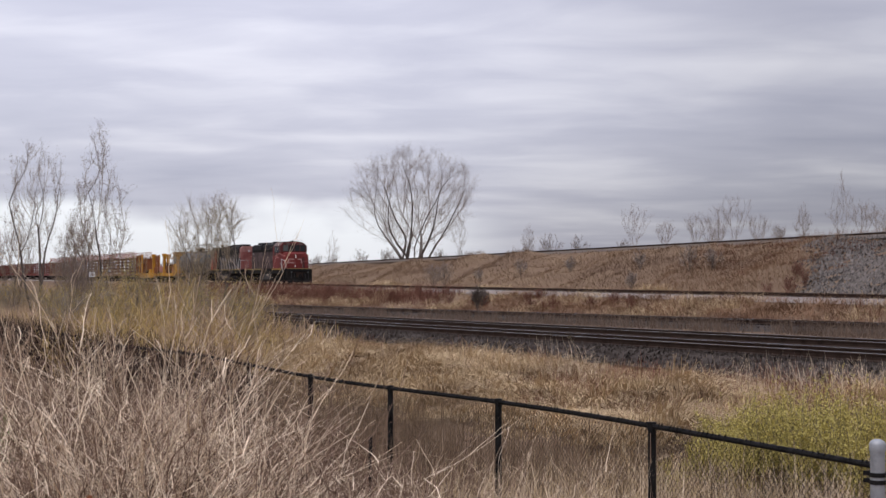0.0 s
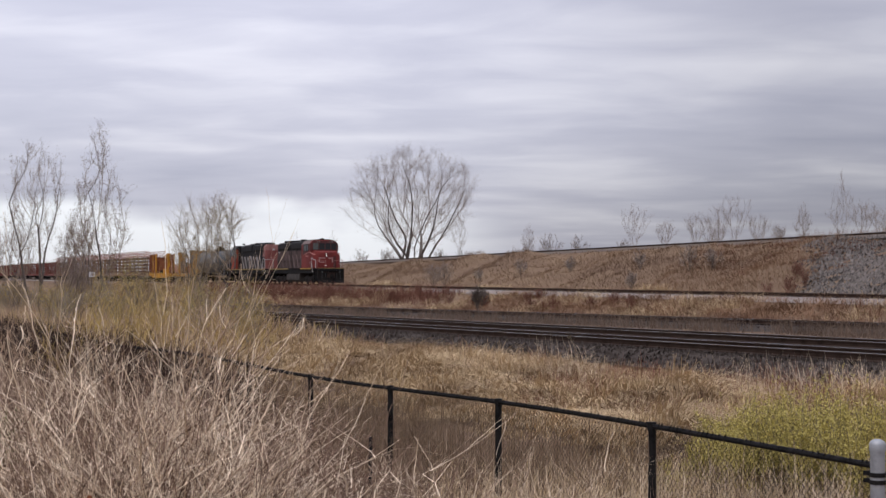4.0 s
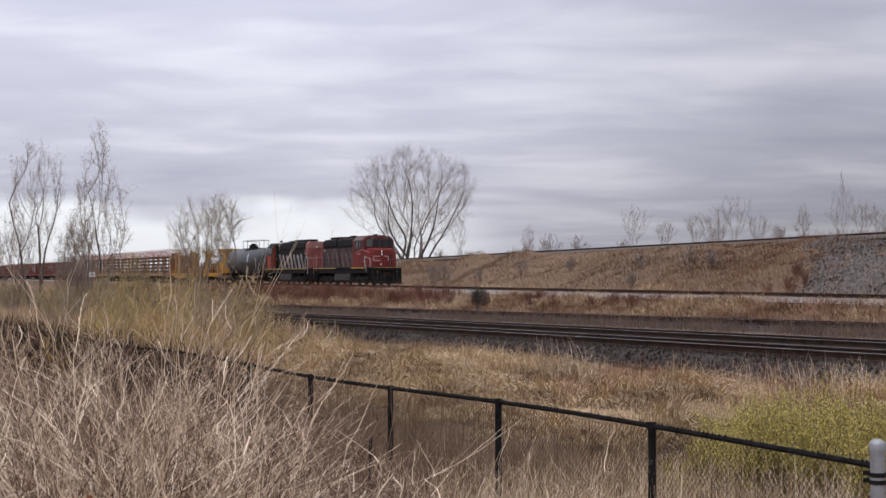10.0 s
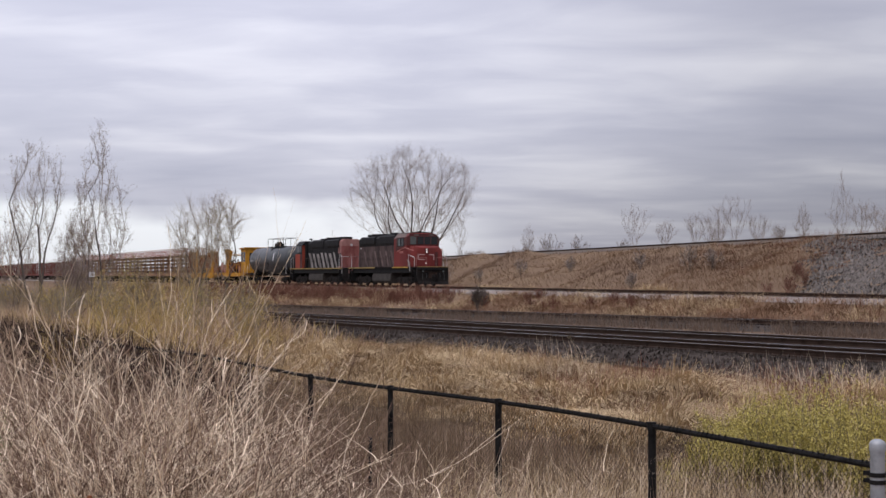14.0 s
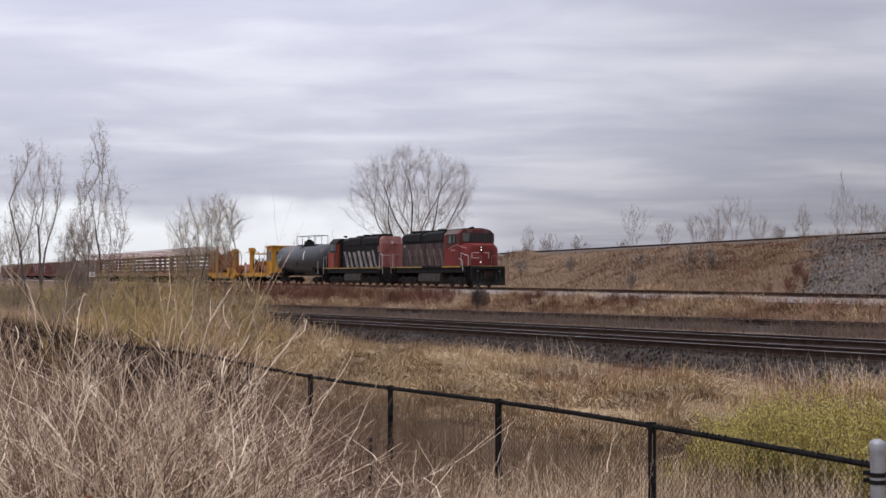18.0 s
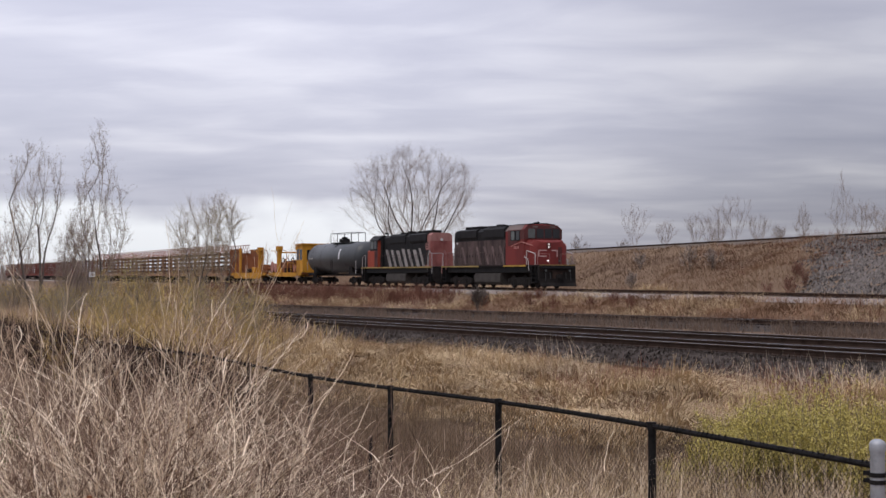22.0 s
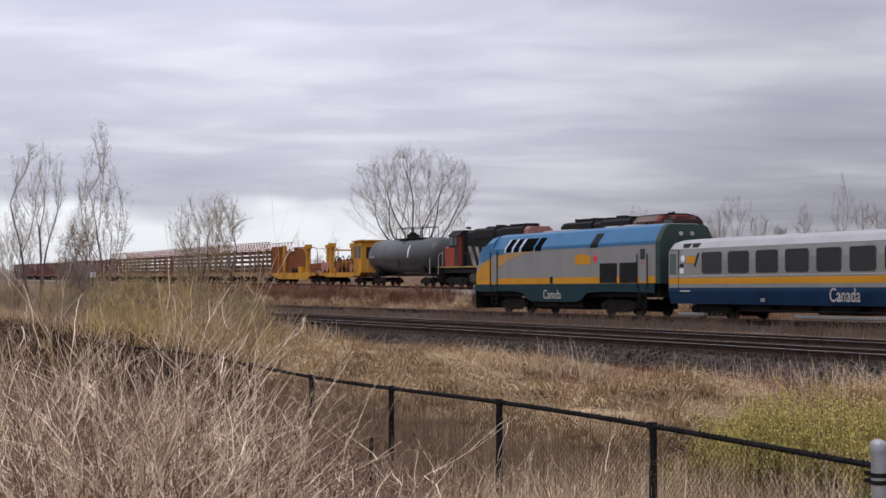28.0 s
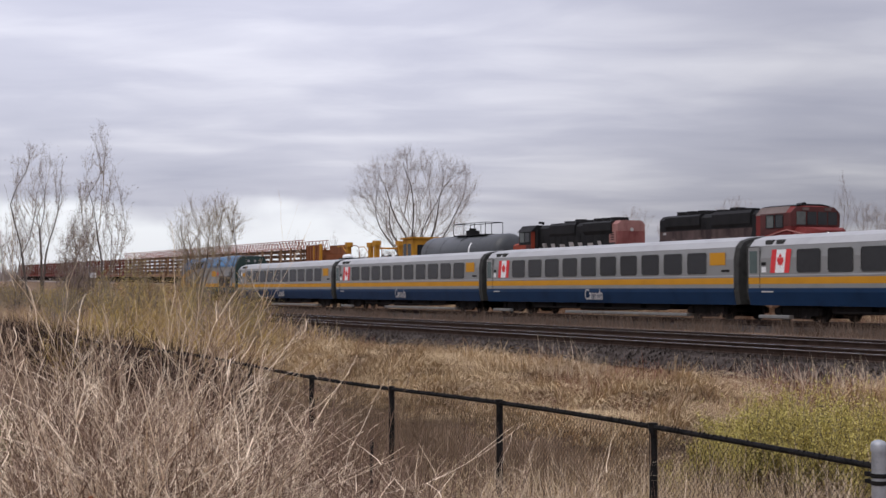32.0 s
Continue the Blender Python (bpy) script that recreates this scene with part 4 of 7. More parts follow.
def tank_car():
    tc = thing("tank_car", pose(0, 0, 0), "dull black tank car with a railed top platform", "tank car", "freight train vehicles")
    L0, L1, r, zc = -1.0, -17.4, 1.53, 2.72
    rings = []
    for x, q in ((L0 - 0.0, 0.25), (L0 - 0.12, 0.62), (L0 - 0.32, 0.88), (L0 - 0.6, 1.0), (-10.0, 1.0), (L1 + 0.6, 1.0), (L1 + 0.32, 0.88), (L1 + 0.12, 0.62), (L1, 0.25)):
        rings.append([(x, q * r * math.cos(i * math.pi / 14), zc + q * r * math.sin(i * math.pi / 14)) for i in range(28)])
    part("barrel", Solid().loft(rings), TANK, tc, "dull black tank barrel", True)
    for x in (-5.0, -8.6, -12.4, -15.6):
        part("barrel_seam", Solid().loft([[(x + d, (r + 0.012) * math.cos(i * math.pi / 14), zc + (r + 0.012) * math.sin(i * math.pi / 14)) for i in range(28)] for d in (-0.03, 0.03)]), TANK, tc)
    part("underframe", Solid().box(L1 + 0.1, L1 + 2.6, -1.3, 1.3, 0.95, 1.2).box(L0 - 2.6, L0 - 0.1, -1.3, 1.3, 0.95, 1.2).box(L1, L0, -0.25, 0.25, 0.9, 1.15), UNDER, tc)
    for x in (L0 - 2.3, L1 + 2.3):
        part("saddle", Solid().slab([(x - 0.5, 1.1), (x + 0.5, 1.1), (x + 0.35, 2.0), (x - 0.35, 2.0)], -1.25, 1.25), UNDER, tc)
    trucks(tc, (L0 - 1.9, L1 + 1.9), (-0.88, 0.88), 0.42, "freight")
    dm = part("dome", Solid().rod((-8.9, 0, zc + r - 0.1), (-8.9, 0, zc + r + 0.4), 0.55, 14), BLACK, tc, "black manway dome", True)
    part("valve_bonnet", Solid().rod((-8.9, 0, zc + r + 0.4), (-8.9, 0, zc + r + 0.58), 0.3, 10), BLACK, dm)
    pl = Solid().box(-11.2, -4.6, -0.75, 0.75, zc + r - 0.04, zc + r + 0.03)
    plat = part("platform", pl, BLACK, tc)
    rl = Solid()
    for y in (-0.75, 0.75):
        for x in (-11.2, -9.0, -6.8, -4.6):
            rl.rod((x, y, zc + r), (x, y, zc + r + 0.95), 0.028, 5)
        rl.rod((-11.2, y, zc + r + 0.95), (-4.6, y, zc + r + 0.95), 0.028, 5)
    for x in (-11.2, -4.6):
        rl.rod((x, -0.75, zc + r + 0.95), (x, 0.75, zc + r + 0.95), 0.028, 5)
    part("platform_rail", rl, BLACK, plat)
    ld = Solid()
    for y, s in ((-1.5, 1), (1.5, -1)):
        for x in (-8.8, -8.3):
            ld.path([(x, y, 0.9), (x, y, 2.6), (x, y * 0.72, 3.8), (x, y * 0.5, 4.1)], 0.022, 5)
        for k in range(9):
            ld.rod((-8.8, y, 1.0 + 0.3 * k if k < 6 else 2.65), (-8.3, y, 1.0 + 0.3 * k if k < 6 else 2.65), 0.018, 4)
    part("ladder", ld, BLACK, tc)
    part("safety_rail", Solid().path([(L1 + 0.1, -1.42, 1.5), (L1 + 0.1, -1.42, 2.4)], 0.03).path([(L0 - 0.1, -1.42, 1.1), (L0 - 0.1, -1.42, 2.4)], 0.03), OFFWHITE, tc)
    # a white vertical streak and small unreadable marks as plain bars
    rings = []
    for k in range(6):
        b, c = -0.1 + 0.14 * k, -6.2 + 0.05 * math.sin(1.3 * k)
        rings.append([(c + dx, -(r + q) * math.cos(b), zc + (r + q) * math.sin(b)) for dx, q in ((-0.14, 0.004), (0.14, 0.004), (0.10, 0.014), (-0.10, 0.014))])
    part("white_mark", Solid().loft(rings), WHITE, tc, "white painted mark")
    mk = Solid()
    for i in range(4):
        mk.box(-16.4 + 0.36 * i, -16.15 + 0.36 * i, -1.555, -1.53, 2.6, 2.75)
    part("stencil_bars", mk, OFFWHITE, tc)
    return tc


FREIGHT.append((tank_car(), -2 * FL, False))


def flat_base(p, L, deck, mat=YELLOW, mid=0.0):
    """Deck with side sills, sagging or level in the middle."""
    for s in (-1, 1):
        y = s * 1.42
        part("side_sill", Solid().slab([(-0.7, deck), (-L + 0.7, deck), (-L + 0.7, deck - 0.3), (-L + 2.6, deck - 0.35), (-L + 3.6, deck - 0.35 - mid), (-3.6, deck - 0.35 - mid), (-2.6, deck - 0.35), (-0.7, deck - 0.3)], y - 0.05, y + 0.05), mat, p)
    part("deck", Solid().box(-L + 0.7, -0.7, -1.37, 1.37, deck - 0.16, deck - 0.02), RUSTBROWN, p)
    part("coupler", Solid().box(-0.75, 0.0, -0.13, 0.13, 0.72, 0.98).box(-L, -L + 0.75, -0.13, 0.13, 0.72, 0.98), UNDER, p)
    trucks(p, (-2.2, -L + 2.2), (-0.85, 0.85), 0.42, "freight")


def crane_cab_car():
    L = 14.7
    c = thing("rail_threader_car", pose(0, 0, 0), "yellow work car with an operator cab and machinery", "work car", "freight train vehicles")
    flat_base(c, L, 1.25, YELLOW, 0.1)
    oc = part("operator_cab", Solid().slab([(-0.5, 1.25), (-2.95, 1.25), (-2.95, 4.2), (-2.6, 4.25), (-0.5, 4.25)], -1.35, 1.35), YELLOW, c, "yellow operator cab")
    part("cab_roof", Solid().slab([(-0.3, 4.25), (-3.2, 4.18), (-3.2, 4.3), (-0.3, 4.38)], -1.5, 1.5), YELLOW, oc)
    for x0, x1 in ((-2.8, -1.95), (-1.7, -0.8)):
        part("cab_window", Solid().box(x0, x1, -1.365, -1.35, 2.6, 3.8), GLASS, oc)
        part("cab_window", Solid().box(x0, x1, 1.35, 1.365, 2.6, 3.8), GLASS, oc)
    part("cab_end_window", Solid().box(-2.97, -2.95, -1.0, 1.0, 2.6, 3.7), GLASS, oc)
    part("cab_front_window", Solid().box(-0.5, -0.485, -0.9, 0.9, 2.6, 3.7), GLASS, oc)
    part("generator_box", Solid().cut(-6.10, -4.50, -1.2, 1.2, 1.25, 2.55, 0.08), RUSTBROWN, c, "rust-brown generator housing")
    part("generator_lid", Solid().box(-6.00, -4.60, -1.1, 1.1, 2.55, 2.65), YELLOW, c)
    part("winch_drum", Solid().rod((-8.10, -1.1, 1.95), (-8.10, 1.1, 1.95), 0.62, 14).rod((-8.10, -1.2, 1.95), (-8.10, -1.1, 1.95), 0.85, 14).rod((-8.10, 1.1, 1.95), (-8.10, 1.2, 1.95), 0.85, 14), RUSTBROWN, c, "brown winch drum", True)
    part("winch_frame", Solid().box(-9.40, -6.80, -1.3, -1.2, 1.25, 2.4).box(-9.40, -6.80, 1.2, 1.3, 1.25, 2.4).box(-9.50, -9.30, -1.3, 1.3, 1.25, 2.3), RUSTBROWN, c)
    for y in (-1.15, 1.15):
        part("roller_post", Solid().box(-10.80, -10.30, y - 0.2, y + 0.2, 1.25, 3.8), YELLOW, c, "yellow roller guide post")
        part("post_head", Solid().box(-11.00, -10.10, y - 0.28, y + 0.28, 3.8, 4.26), YELLOW, c)
    part("guide_beam", Solid().rod((-10.55, -1.15, 3.55), (-10.55, 1.15, 3.55), 0.08, 8), YELLOW, c)
    for x, q in ((-11.9, 0.5), (-13.2, 0.62), (-4.0, 0.4)):
        part("cable_reel", Solid().rod((x, -1.2, 1.3 + q), (x, -0.6, 1.3 + q), q * 0.6, 12).rod((x, -1.28, 1.3 + q), (x, -1.2, 1.3 + q), q, 14).rod((x, -0.6, 1.3 + q), (x, -0.52, 1.3 + q), q, 14), TRUSS, c, "faded pink-brown cable reel", True)
    for x in (-9.0, -7.2, -5.2):
        part("hydraulic_line", Solid().path([(x, -1.3, 1.3), (x + 0.2, -1.33, 2.7), (x + 0.9, -1.33, 2.9), (x + 1.5, -1.3, 2.2)], 0.05, 5), BLACK, c)
        part("tool_box", Solid().cut(x - 0.45, x + 0.25, -1.38, -1.0, 1.25, 1.75, 0.04), YELLOW if x < -8 else RUST, c)
    part("deck_rail", Solid().path([(-3.4, -1.4, 1.25), (-3.4, -1.4, 2.3), (-6.4, -1.4, 2.3), (-6.4, -1.4, 1.25)], 0.03, 5).path([(-4.9, -1.4, 1.25), (-4.9, -1.4, 2.3)], 0.03, 5), YELLOW, c)
    for x in (-12.30, -13.50):
        part("roller_stand", Solid().box(x - 0.25, x + 0.25, -1.1, 1.1, 1.25, 1.9).rod((x, -1.2, 2.0), (x, 1.2, 2.0), 0.14, 8), RUSTBROWN, c)
    return c


def spacer_car():
    L = 18.9
    c = thing("rail_guide_car", pose(0, 0, 0), "yellow drop-deck work car with brown stanchion box", "work car", "freight train vehicles")
    flat_base(c, L, 1.25, YELLOW, 0.35)
    for y in (-1.15, 1.15):
        part("guide_post", Solid().box(-4.5, -4.0, y - 0.2, y + 0.2, 1.25, 3.8), YELLOW, c, "yellow roller guide post")
        part("post_head", Solid().box(-4.7, -3.8, y - 0.28, y + 0.28, 3.8, 4.26), YELLOW, c)
        part("hoop_wire", Solid().path([(-3.8, y, 3.8), (-2.4, y, 3.95), (-1.2, y, 3.8), (-0.9, y, 3.2), (-0.9, y, 1.3)], 0.04, 5), RUSTBROWN, c)
        part("hoop_wire", Solid().path([(-4.7, y, 2.0), (-5.0, y, 3.3), (-6.2, y, 3.9), (-8.0, y, 3.9)], 0.04, 5), YELLOW, c)
    for s in (-1, 1):
        y = s * 1.3
        part("stanchion_panel", Solid().box(-18.2, -12.4, y - 0.03, y + 0.03, 1.25, 4.1), RUSTBROWN, c, "rust-brown ribbed side panel")
        part("panel_cap", Solid().box(-18.3, -12.3, y - 0.07, y + 0.07, 4.1, 4.22), RUSTBROWN, c)
        for i in range(7):
            x = -12.5 - 0.93 * i
            part("panel_rib", Solid().box(x - 0.06, x + 0.06, y + s * 0.03, y + s * 0.13, 1.25, 4.1), YELLOW if i in (0, 3) else RUSTBROWN, c)
        part("yellow_upright", Solid().box(-13.0, -12.5, y + s * 0.04, y + s * 0.2, 1.25, 4.3), YELLOW, c)
    part("bulkhead", Solid().box(-18.25, -18.1, -1.3, 1.3, 1.25, 3.8), RUSTBROWN, c)
    part("low_bulkhead", Solid().box(-12.5, -12.4, -1.3, 1.3, 1.25, 3.2), RUSTBROWN, c)
    part("roller_frame", Solid().box(-3.2, -1.2, -1.3, -1.15, 1.25, 2.2).box(-3.2, -1.2, 1.15, 1.3, 1.25, 2.2).rod((-2.6, -1.4, 2.0), (-2.6, 1.4, 2.0), 0.2, 10).rod((-1.7, -1.4, 1.7), (-1.7, 1.4, 1.7), 0.2, 10), RUSTBROWN, c, "rust-brown roller frame")
    part("stored_roller", Solid().rod((-9.5, -1.2, 1.5), (-9.5, 1.2, 1.5), 0.26, 12).rod((-10.3, -1.2, 1.5), (-10.3, 1.2, 1.5), 0.26, 12), RUST, c)
    part("tool_chest", Solid().cut(-7.6, -6.2, -1.3, -0.5, 1.25, 1.9, 0.05), YELLOW, c)
    return c


FREIGHT.append((crane_cab_car(), -59.1, False))
FREIGHT.append((spacer_car(), -73.8, False))


def rail_rack_car(steel, label, truss):
    L = 18.4
    c = thing("rail_rack_car", pose(0, 0, 0), label, "rail carrier", "rail train cars")
    flat_base(c, L, 1.2, steel)
    tiers = (1.5, 2.05, 2.6, 3.15, 3.65)
    for x in (-1.2, -5.2, -9.2, -13.2, -17.2):
        for y in (-1.36, 1.36):
            part("rack_post", Solid().box(x - 0.13, x + 0.13, y - 0.1, y + 0.1, 1.2, 4.0), steel, c)
        for z in tiers:
            part("rack_beam", Solid().box(x - 0.1, x + 0.1, -1.3, 1.3, z - 0.1, z - 0.0), steel, c)
    for z in tiers:
        for k in range(6):
            y = -1.12 + 0.45 * k
            part("long_rail", Solid().run([(y - 0.07, z), (y + 0.07, z), (y + 0.02, z + 0.04), (y + 0.035, z + 0.16), (y - 0.035, z + 0.16), (y - 0.02, z + 0.04)], -L - 0.1, 0.1), RUSTY_RAIL, c, "long rusty rail")
    if truss:
        for y in (-1.36, 1.36):
            so = Solid().box(-L, 0.0, y - 0.05, y + 0.05, 3.94, 4.04).box(-L, 0.0, y - 0.045, y + 0.045, 4.78, 4.86)
            n = 14
            for i in range(n):
                a, b = -L * i / n, -L * (i + 1) / n
                so.rod((a, y, 4.0), ((a + b) / 2, y, 4.8), 0.04, 4).rod(((a + b) / 2, y, 4.8), (b, y, 4.0), 0.04, 4)
            part("lattice_rail", so, TRUSS, c, "faded pink-red lattice rail")
    return c


rack_a = rail_rack_car(RACK, "weathered rail carrier stacked with long rusty rails under lattice", True)
rack_b = rail_rack_car(RACK_RED, "dark red rail carrier stacked with long rails", False)
for i in range(15):
    src, at = (rack_a if i < 6 else rack_b), -92.8 - 18.4 * i
    car = src if i in (0, 6) else copy_thing(src, pose(0, 0, 0))
    FREIGHT.append((car, at, False))

# ---- passenger train: front towards -x ----
PASSENGER = []  # (thing, place of its origin behind the front)
PL = 21.4


def ring_at(x, prof):
    return [(x, y, z) for y, z in prof]


def shell(w, z0, z1, crown, tumble=0.12):
    """Rounded body section, clockwise from the lower near side."""
    pts = [(-w + tumble, z0), (w - tumble, z0), (w, z0 + 0.55), (w, z1 - 0.95), (w - 0.1, z1 - 0.45), (w - 0.34, z1 - 0.17), (w - 0.8, z1 - 0.03)]
    return pts + [(0, z1 + crown)] + [(-y, z) for y, z in pts[:1:-1]]


def passenger_locomotive():
    """Sleek diesel: nose at x = 0, rear at x = PL."""
    lo = thing("passenger_locomotive", pose(0, 0, 0), "blue, grey and gold passenger diesel locomotive", "locomotive", "passenger train vehicles")
    w, top = 1.53, 4.42
    body = [(-w, 1.62), (w, 1.62), (w, 3.62), (w - 0.38, top - 0.12), (w - 0.6, top), (-w + 0.6, top), (-w + 0.38, top - 0.12), (-w, 3.62)]

    def sect(x, low, hi, ww, taper):
        zs = lambda z: low + (z - 1.62) * (hi - low) / (top - 1.62)
        return [(x, y / w * ww, zs(z)) for y, z in body]

    rings = [sect(0.28, 1.55, 2.35, 1.25, 0), sect(0.62, 1.56, 2.95, 1.40, 0), sect(1.15, 1.58, 3.55, 1.48, 0), sect(1.75, 1.6, 4.05, 1.52, 0), sect(2.35, 1.62, 4.3, w, 0),
             sect(3.2, 1.62, top, w, 0), sect(PL - 0.7, 1.62, top, w, 0)]
    part("body", Solid().loft(rings), SILVER, lo, "silver-grey body shell", False)
    # dark rear end and green-grey end panel
    part("rear_end", Solid().loft([[(x, y * 0.985, z - 0.02) for y, z in body] for x in (PL - 0.7, PL - 0.35)]), DGREEN, lo, "dark green-grey rear end")
    for y in (-0.35, 0.25):
        part("rear_lamp", Solid().rod((PL - 0.36, y, 3.95), (PL - 0.3, y, 3.95), 0.11, 8), OFFWHITE, lo)
    e = 0.004
    for s in (-1, 1):
        q = s * (w + e)
        lay = lambda so_outline, off=0.0: Solid().slab(so_outline, q + s * off - 0.003, q + s * off + 0.003)
        # blue upper side: upright strip, then the sloping shoulder above it
        part("blue_side", lay([(2.6, 3.6), (2.35, 3.0), (3.2, 3.2), (5.0, 3.38), (7.5, 3.45), (PL - 0.72, 3.45), (PL - 0.72, 3.62), (2.6, 3.62)]), VBLUE, lo, "sky-blue upper side")
        sh = Solid()
        a, b, c2 = (w, 3.62), (w - 0.38, top - 0.12), (w - 0.6, top)
        for (ya, zA), (yb, zB) in ((a, b), (b, c2)):
            sh.add([(3.2, s * (ya + 0.006), zA), (PL - 0.72, s * (ya + 0.006), zA), (PL - 0.72, s * (yb + 0.006), zB + 0.008), (3.2, s * (yb + 0.006), zB + 0.008),
                    (3.2, s * (ya - 0.02), zA - 0.01), (PL - 0.72, s * (ya - 0.02), zA - 0.01), (PL - 0.72, s * (yb - 0.02), zB - 0.01), (3.2, s * (yb - 0.02), zB - 0.01)],
                   [(0, 1, 2, 3), (4, 7, 6, 5), (0, 4, 5, 1), (2, 6, 7, 3), (0, 3, 7, 4), (1, 5, 6, 2)])
        part("blue_shoulder", sh, VBLUE, lo, "sky-blue sloping roof shoulder")
        part("gold_sweep", lay([(1.2, 1.98), (1.2, 2.55), (2.0, 2.9), (3.2, 3.18), (5.0, 3.36), (7.5, 3.44), (10.5, 3.46), (8.6, 3.38), (6.6, 3.22), (5.0, 2.95), (3.9, 2.6), (3.1, 2.2), (2.8, 1.98)], 0.002), GOLDFADE, lo, "golden sweep")
        part("gold_band", lay([(1.0, 1.62), (PL - 0.72, 1.62), (PL - 0.72, 1.95), (1.0, 1.95)], 0.004), GOLD, lo, "golden band")
        # dark teal skirt with cut-outs over the bogies
        sk = [(0.75, 1.62), (0.75, 1.25), (1.6, 1.2), (3.0, 1.2), (4.2, 1.24), (6.0, 1.22), (7.0, 1.12), (7.6, 0.78), (8.2, 0.68), (13.0, 0.68), (13.6, 0.8), (14.2, 1.15), (16.0, 1.22), (19.0, 1.2), (PL - 0.75, 1.15), (PL - 0.75, 1.62)]
        part("skirt", Solid().slab(sk, q - 0.03, q + 0.005), TEAL, lo, "dark teal skirt")
        # side windows, dark, with pale slashes between
        for x0, x1 in ((4.85, 5.45), (5.8, 6.35), (6.75, 8.15), (8.35, 9.1)):
            part("cab_window", Solid().add([(x0, s * (w + 0.012), 3.4), (x1, s * (w + 0.012), 3.4), (x1 + 0.06, s * (w + 0.012), 3.62), (x0 + 0.06, s * (w + 0.012), 3.62),
                              (x0 + 0.28, s * (w - 0.262), 4.12), (x1 + 0.28, s * (w - 0.262), 4.12), (x0, s * (w - 0.03), 3.4), (x1, s * (w - 0.03), 3.4), (x1 + 0.28, s * (w - 0.36), 4.1), (x0 + 0.28, s * (w - 0.36), 4.1)],
                             [(0, 1, 2, 3), (3, 2, 5, 4), (0, 6, 7, 1), (4, 5, 8, 9), (6, 9, 8, 7), (0, 3, 4, 9, 6), (1, 7, 8, 5, 2)]), CABGLASS, lo, "dark slanted side window")
        for x in (4.62, 5.55, 6.5):
            part("window_slash", Solid().add([(x, s * (w + 0.014), 3.4), (x + 0.12, s * (w + 0.014), 3.4), (x + 0.2, s * (w + 0.014), 3.62), (x + 0.08, s * (w + 0.014), 3.62), (x + 0.44, s * (w - 0.268), 4.14), (x + 0.30, s * (w - 0.268), 4.14)],
                                             [(0, 1, 2, 3), (3, 2, 4, 5)]), WHITE, lo, "white slash between windows")
        part("roof_vent", Solid().add([(14.5, s * (w + 0.012), 3.42), (15.25, s * (w + 0.012), 3.42), (15.3, s * (w + 0.012), 3.62), (14.55, s * (w + 0.012), 3.62), (15.5, s * (w - 0.27), 4.14), (14.75, s * (w - 0.27), 4.14)],
                                      [(0, 1, 2, 3), (3, 2, 4, 5)]), BLACK, lo, "dark roof vent")
        for x0, x1 in ((15.45, 17.15), (17.4, 19.05)):
            part("intake_grille", Solid().slab([(x0, 1.64), (x1, 1.64), (x1, 2.62), (x0, 2.62)], q - 0.01, q + 0.012), BLACK, lo, "black intake grille")
            gr = Solid()
            for k in range(7):
                z = 1.7 + 0.13 * k
                gr.box(x0 + 0.03, x1 - 0.03, q + s * 0.01 - 0.01, q + s * 0.01 + 0.012, z, z + 0.04)
            part("grille_slats", gr, BLACK, lo)
        part("emblem_block", lay([(12.9, 2.6), (14.5, 2.6), (14.5, 3.0), (13.7, 3.14), (12.9, 3.1)], 0.003), GOLD, lo, "plain golden emblem block")
        part("leaf_mark", lay([(15.0, 2.6), (15.12, 2.78), (15.3, 2.85), (15.12, 2.95), (15.0, 3.2), (14.88, 2.95), (14.7, 2.85), (14.88, 2.78)], 0.003), FLAGRED, lo, "small red leaf mark")
        part("fuel_door", lay([(10.1, 1.64), (10.45, 1.64), (10.45, 2.0), (10.1, 2.0)], 0.006), BLACK, lo)
        part("cab_door", lay([(2.95, 1.7), (3.6, 1.7), (3.6, 3.35), (2.95, 3.25)], 0.006), SILVER, lo)
        for x in (2.85, 3.75):
            part("grab_rail", Solid().rod((x, s * (w + 0.06), 1.5), (x, s * (w + 0.06), 3.5), 0.03, 6), BLACK, lo)
        part("rear_door", lay([(19.25, 1.7), (19.9, 1.7), (19.9, 3.35), (19.25, 3.35)], 0.006), SILVER, lo)
        part("rear_door_window", lay([(19.36, 2.75), (19.8, 2.75), (19.8, 3.25), (19.36, 3.25)], 0.01), GLASS, lo)
        for x in (19.12, 20.05):
            part("grab_rail", Solid().rod((x, s * (w + 0.06), 1.4), (x, s * (w + 0.06), 3.0), 0.03, 6), BLACK, lo)
        part("door_lamp", Solid().rod((19.58, q, 2.6), (19.58, q + s * 0.02, 2.6), 0.07, 8), FLAGRED, lo)
        for x in (3.3, 19.58):
            st = Solid()
            for z in (0.5, 0.8, 1.1):
                st.box(x - 0.3, x + 0.3, q - s * 0.15 - 0.12, q - s * 0.15 + 0.12, z - 0.02, z + 0.02)
            st.box(x - 0.34, x - 0.3, q - 0.05, q + 0.05, 0.45, 1.5).box(x + 0.3, x + 0.34, q - 0.05, q + 0.05, 0.45, 1.5)
            part("steps", st, BLACK, lo, "black side steps")
        me = text_mesh("lettering", "Canada", 0.68, OFFWHITE)
        ob = new("lettering", me)
        ob.parent = lo
        ob.matrix_basis = pose(9.4, q - 0.045, 0.84) if s < 0 else pose(12.0, q + 0.03, 0.84, 0, 0, 180)
        tagged(ob, "white lettering")
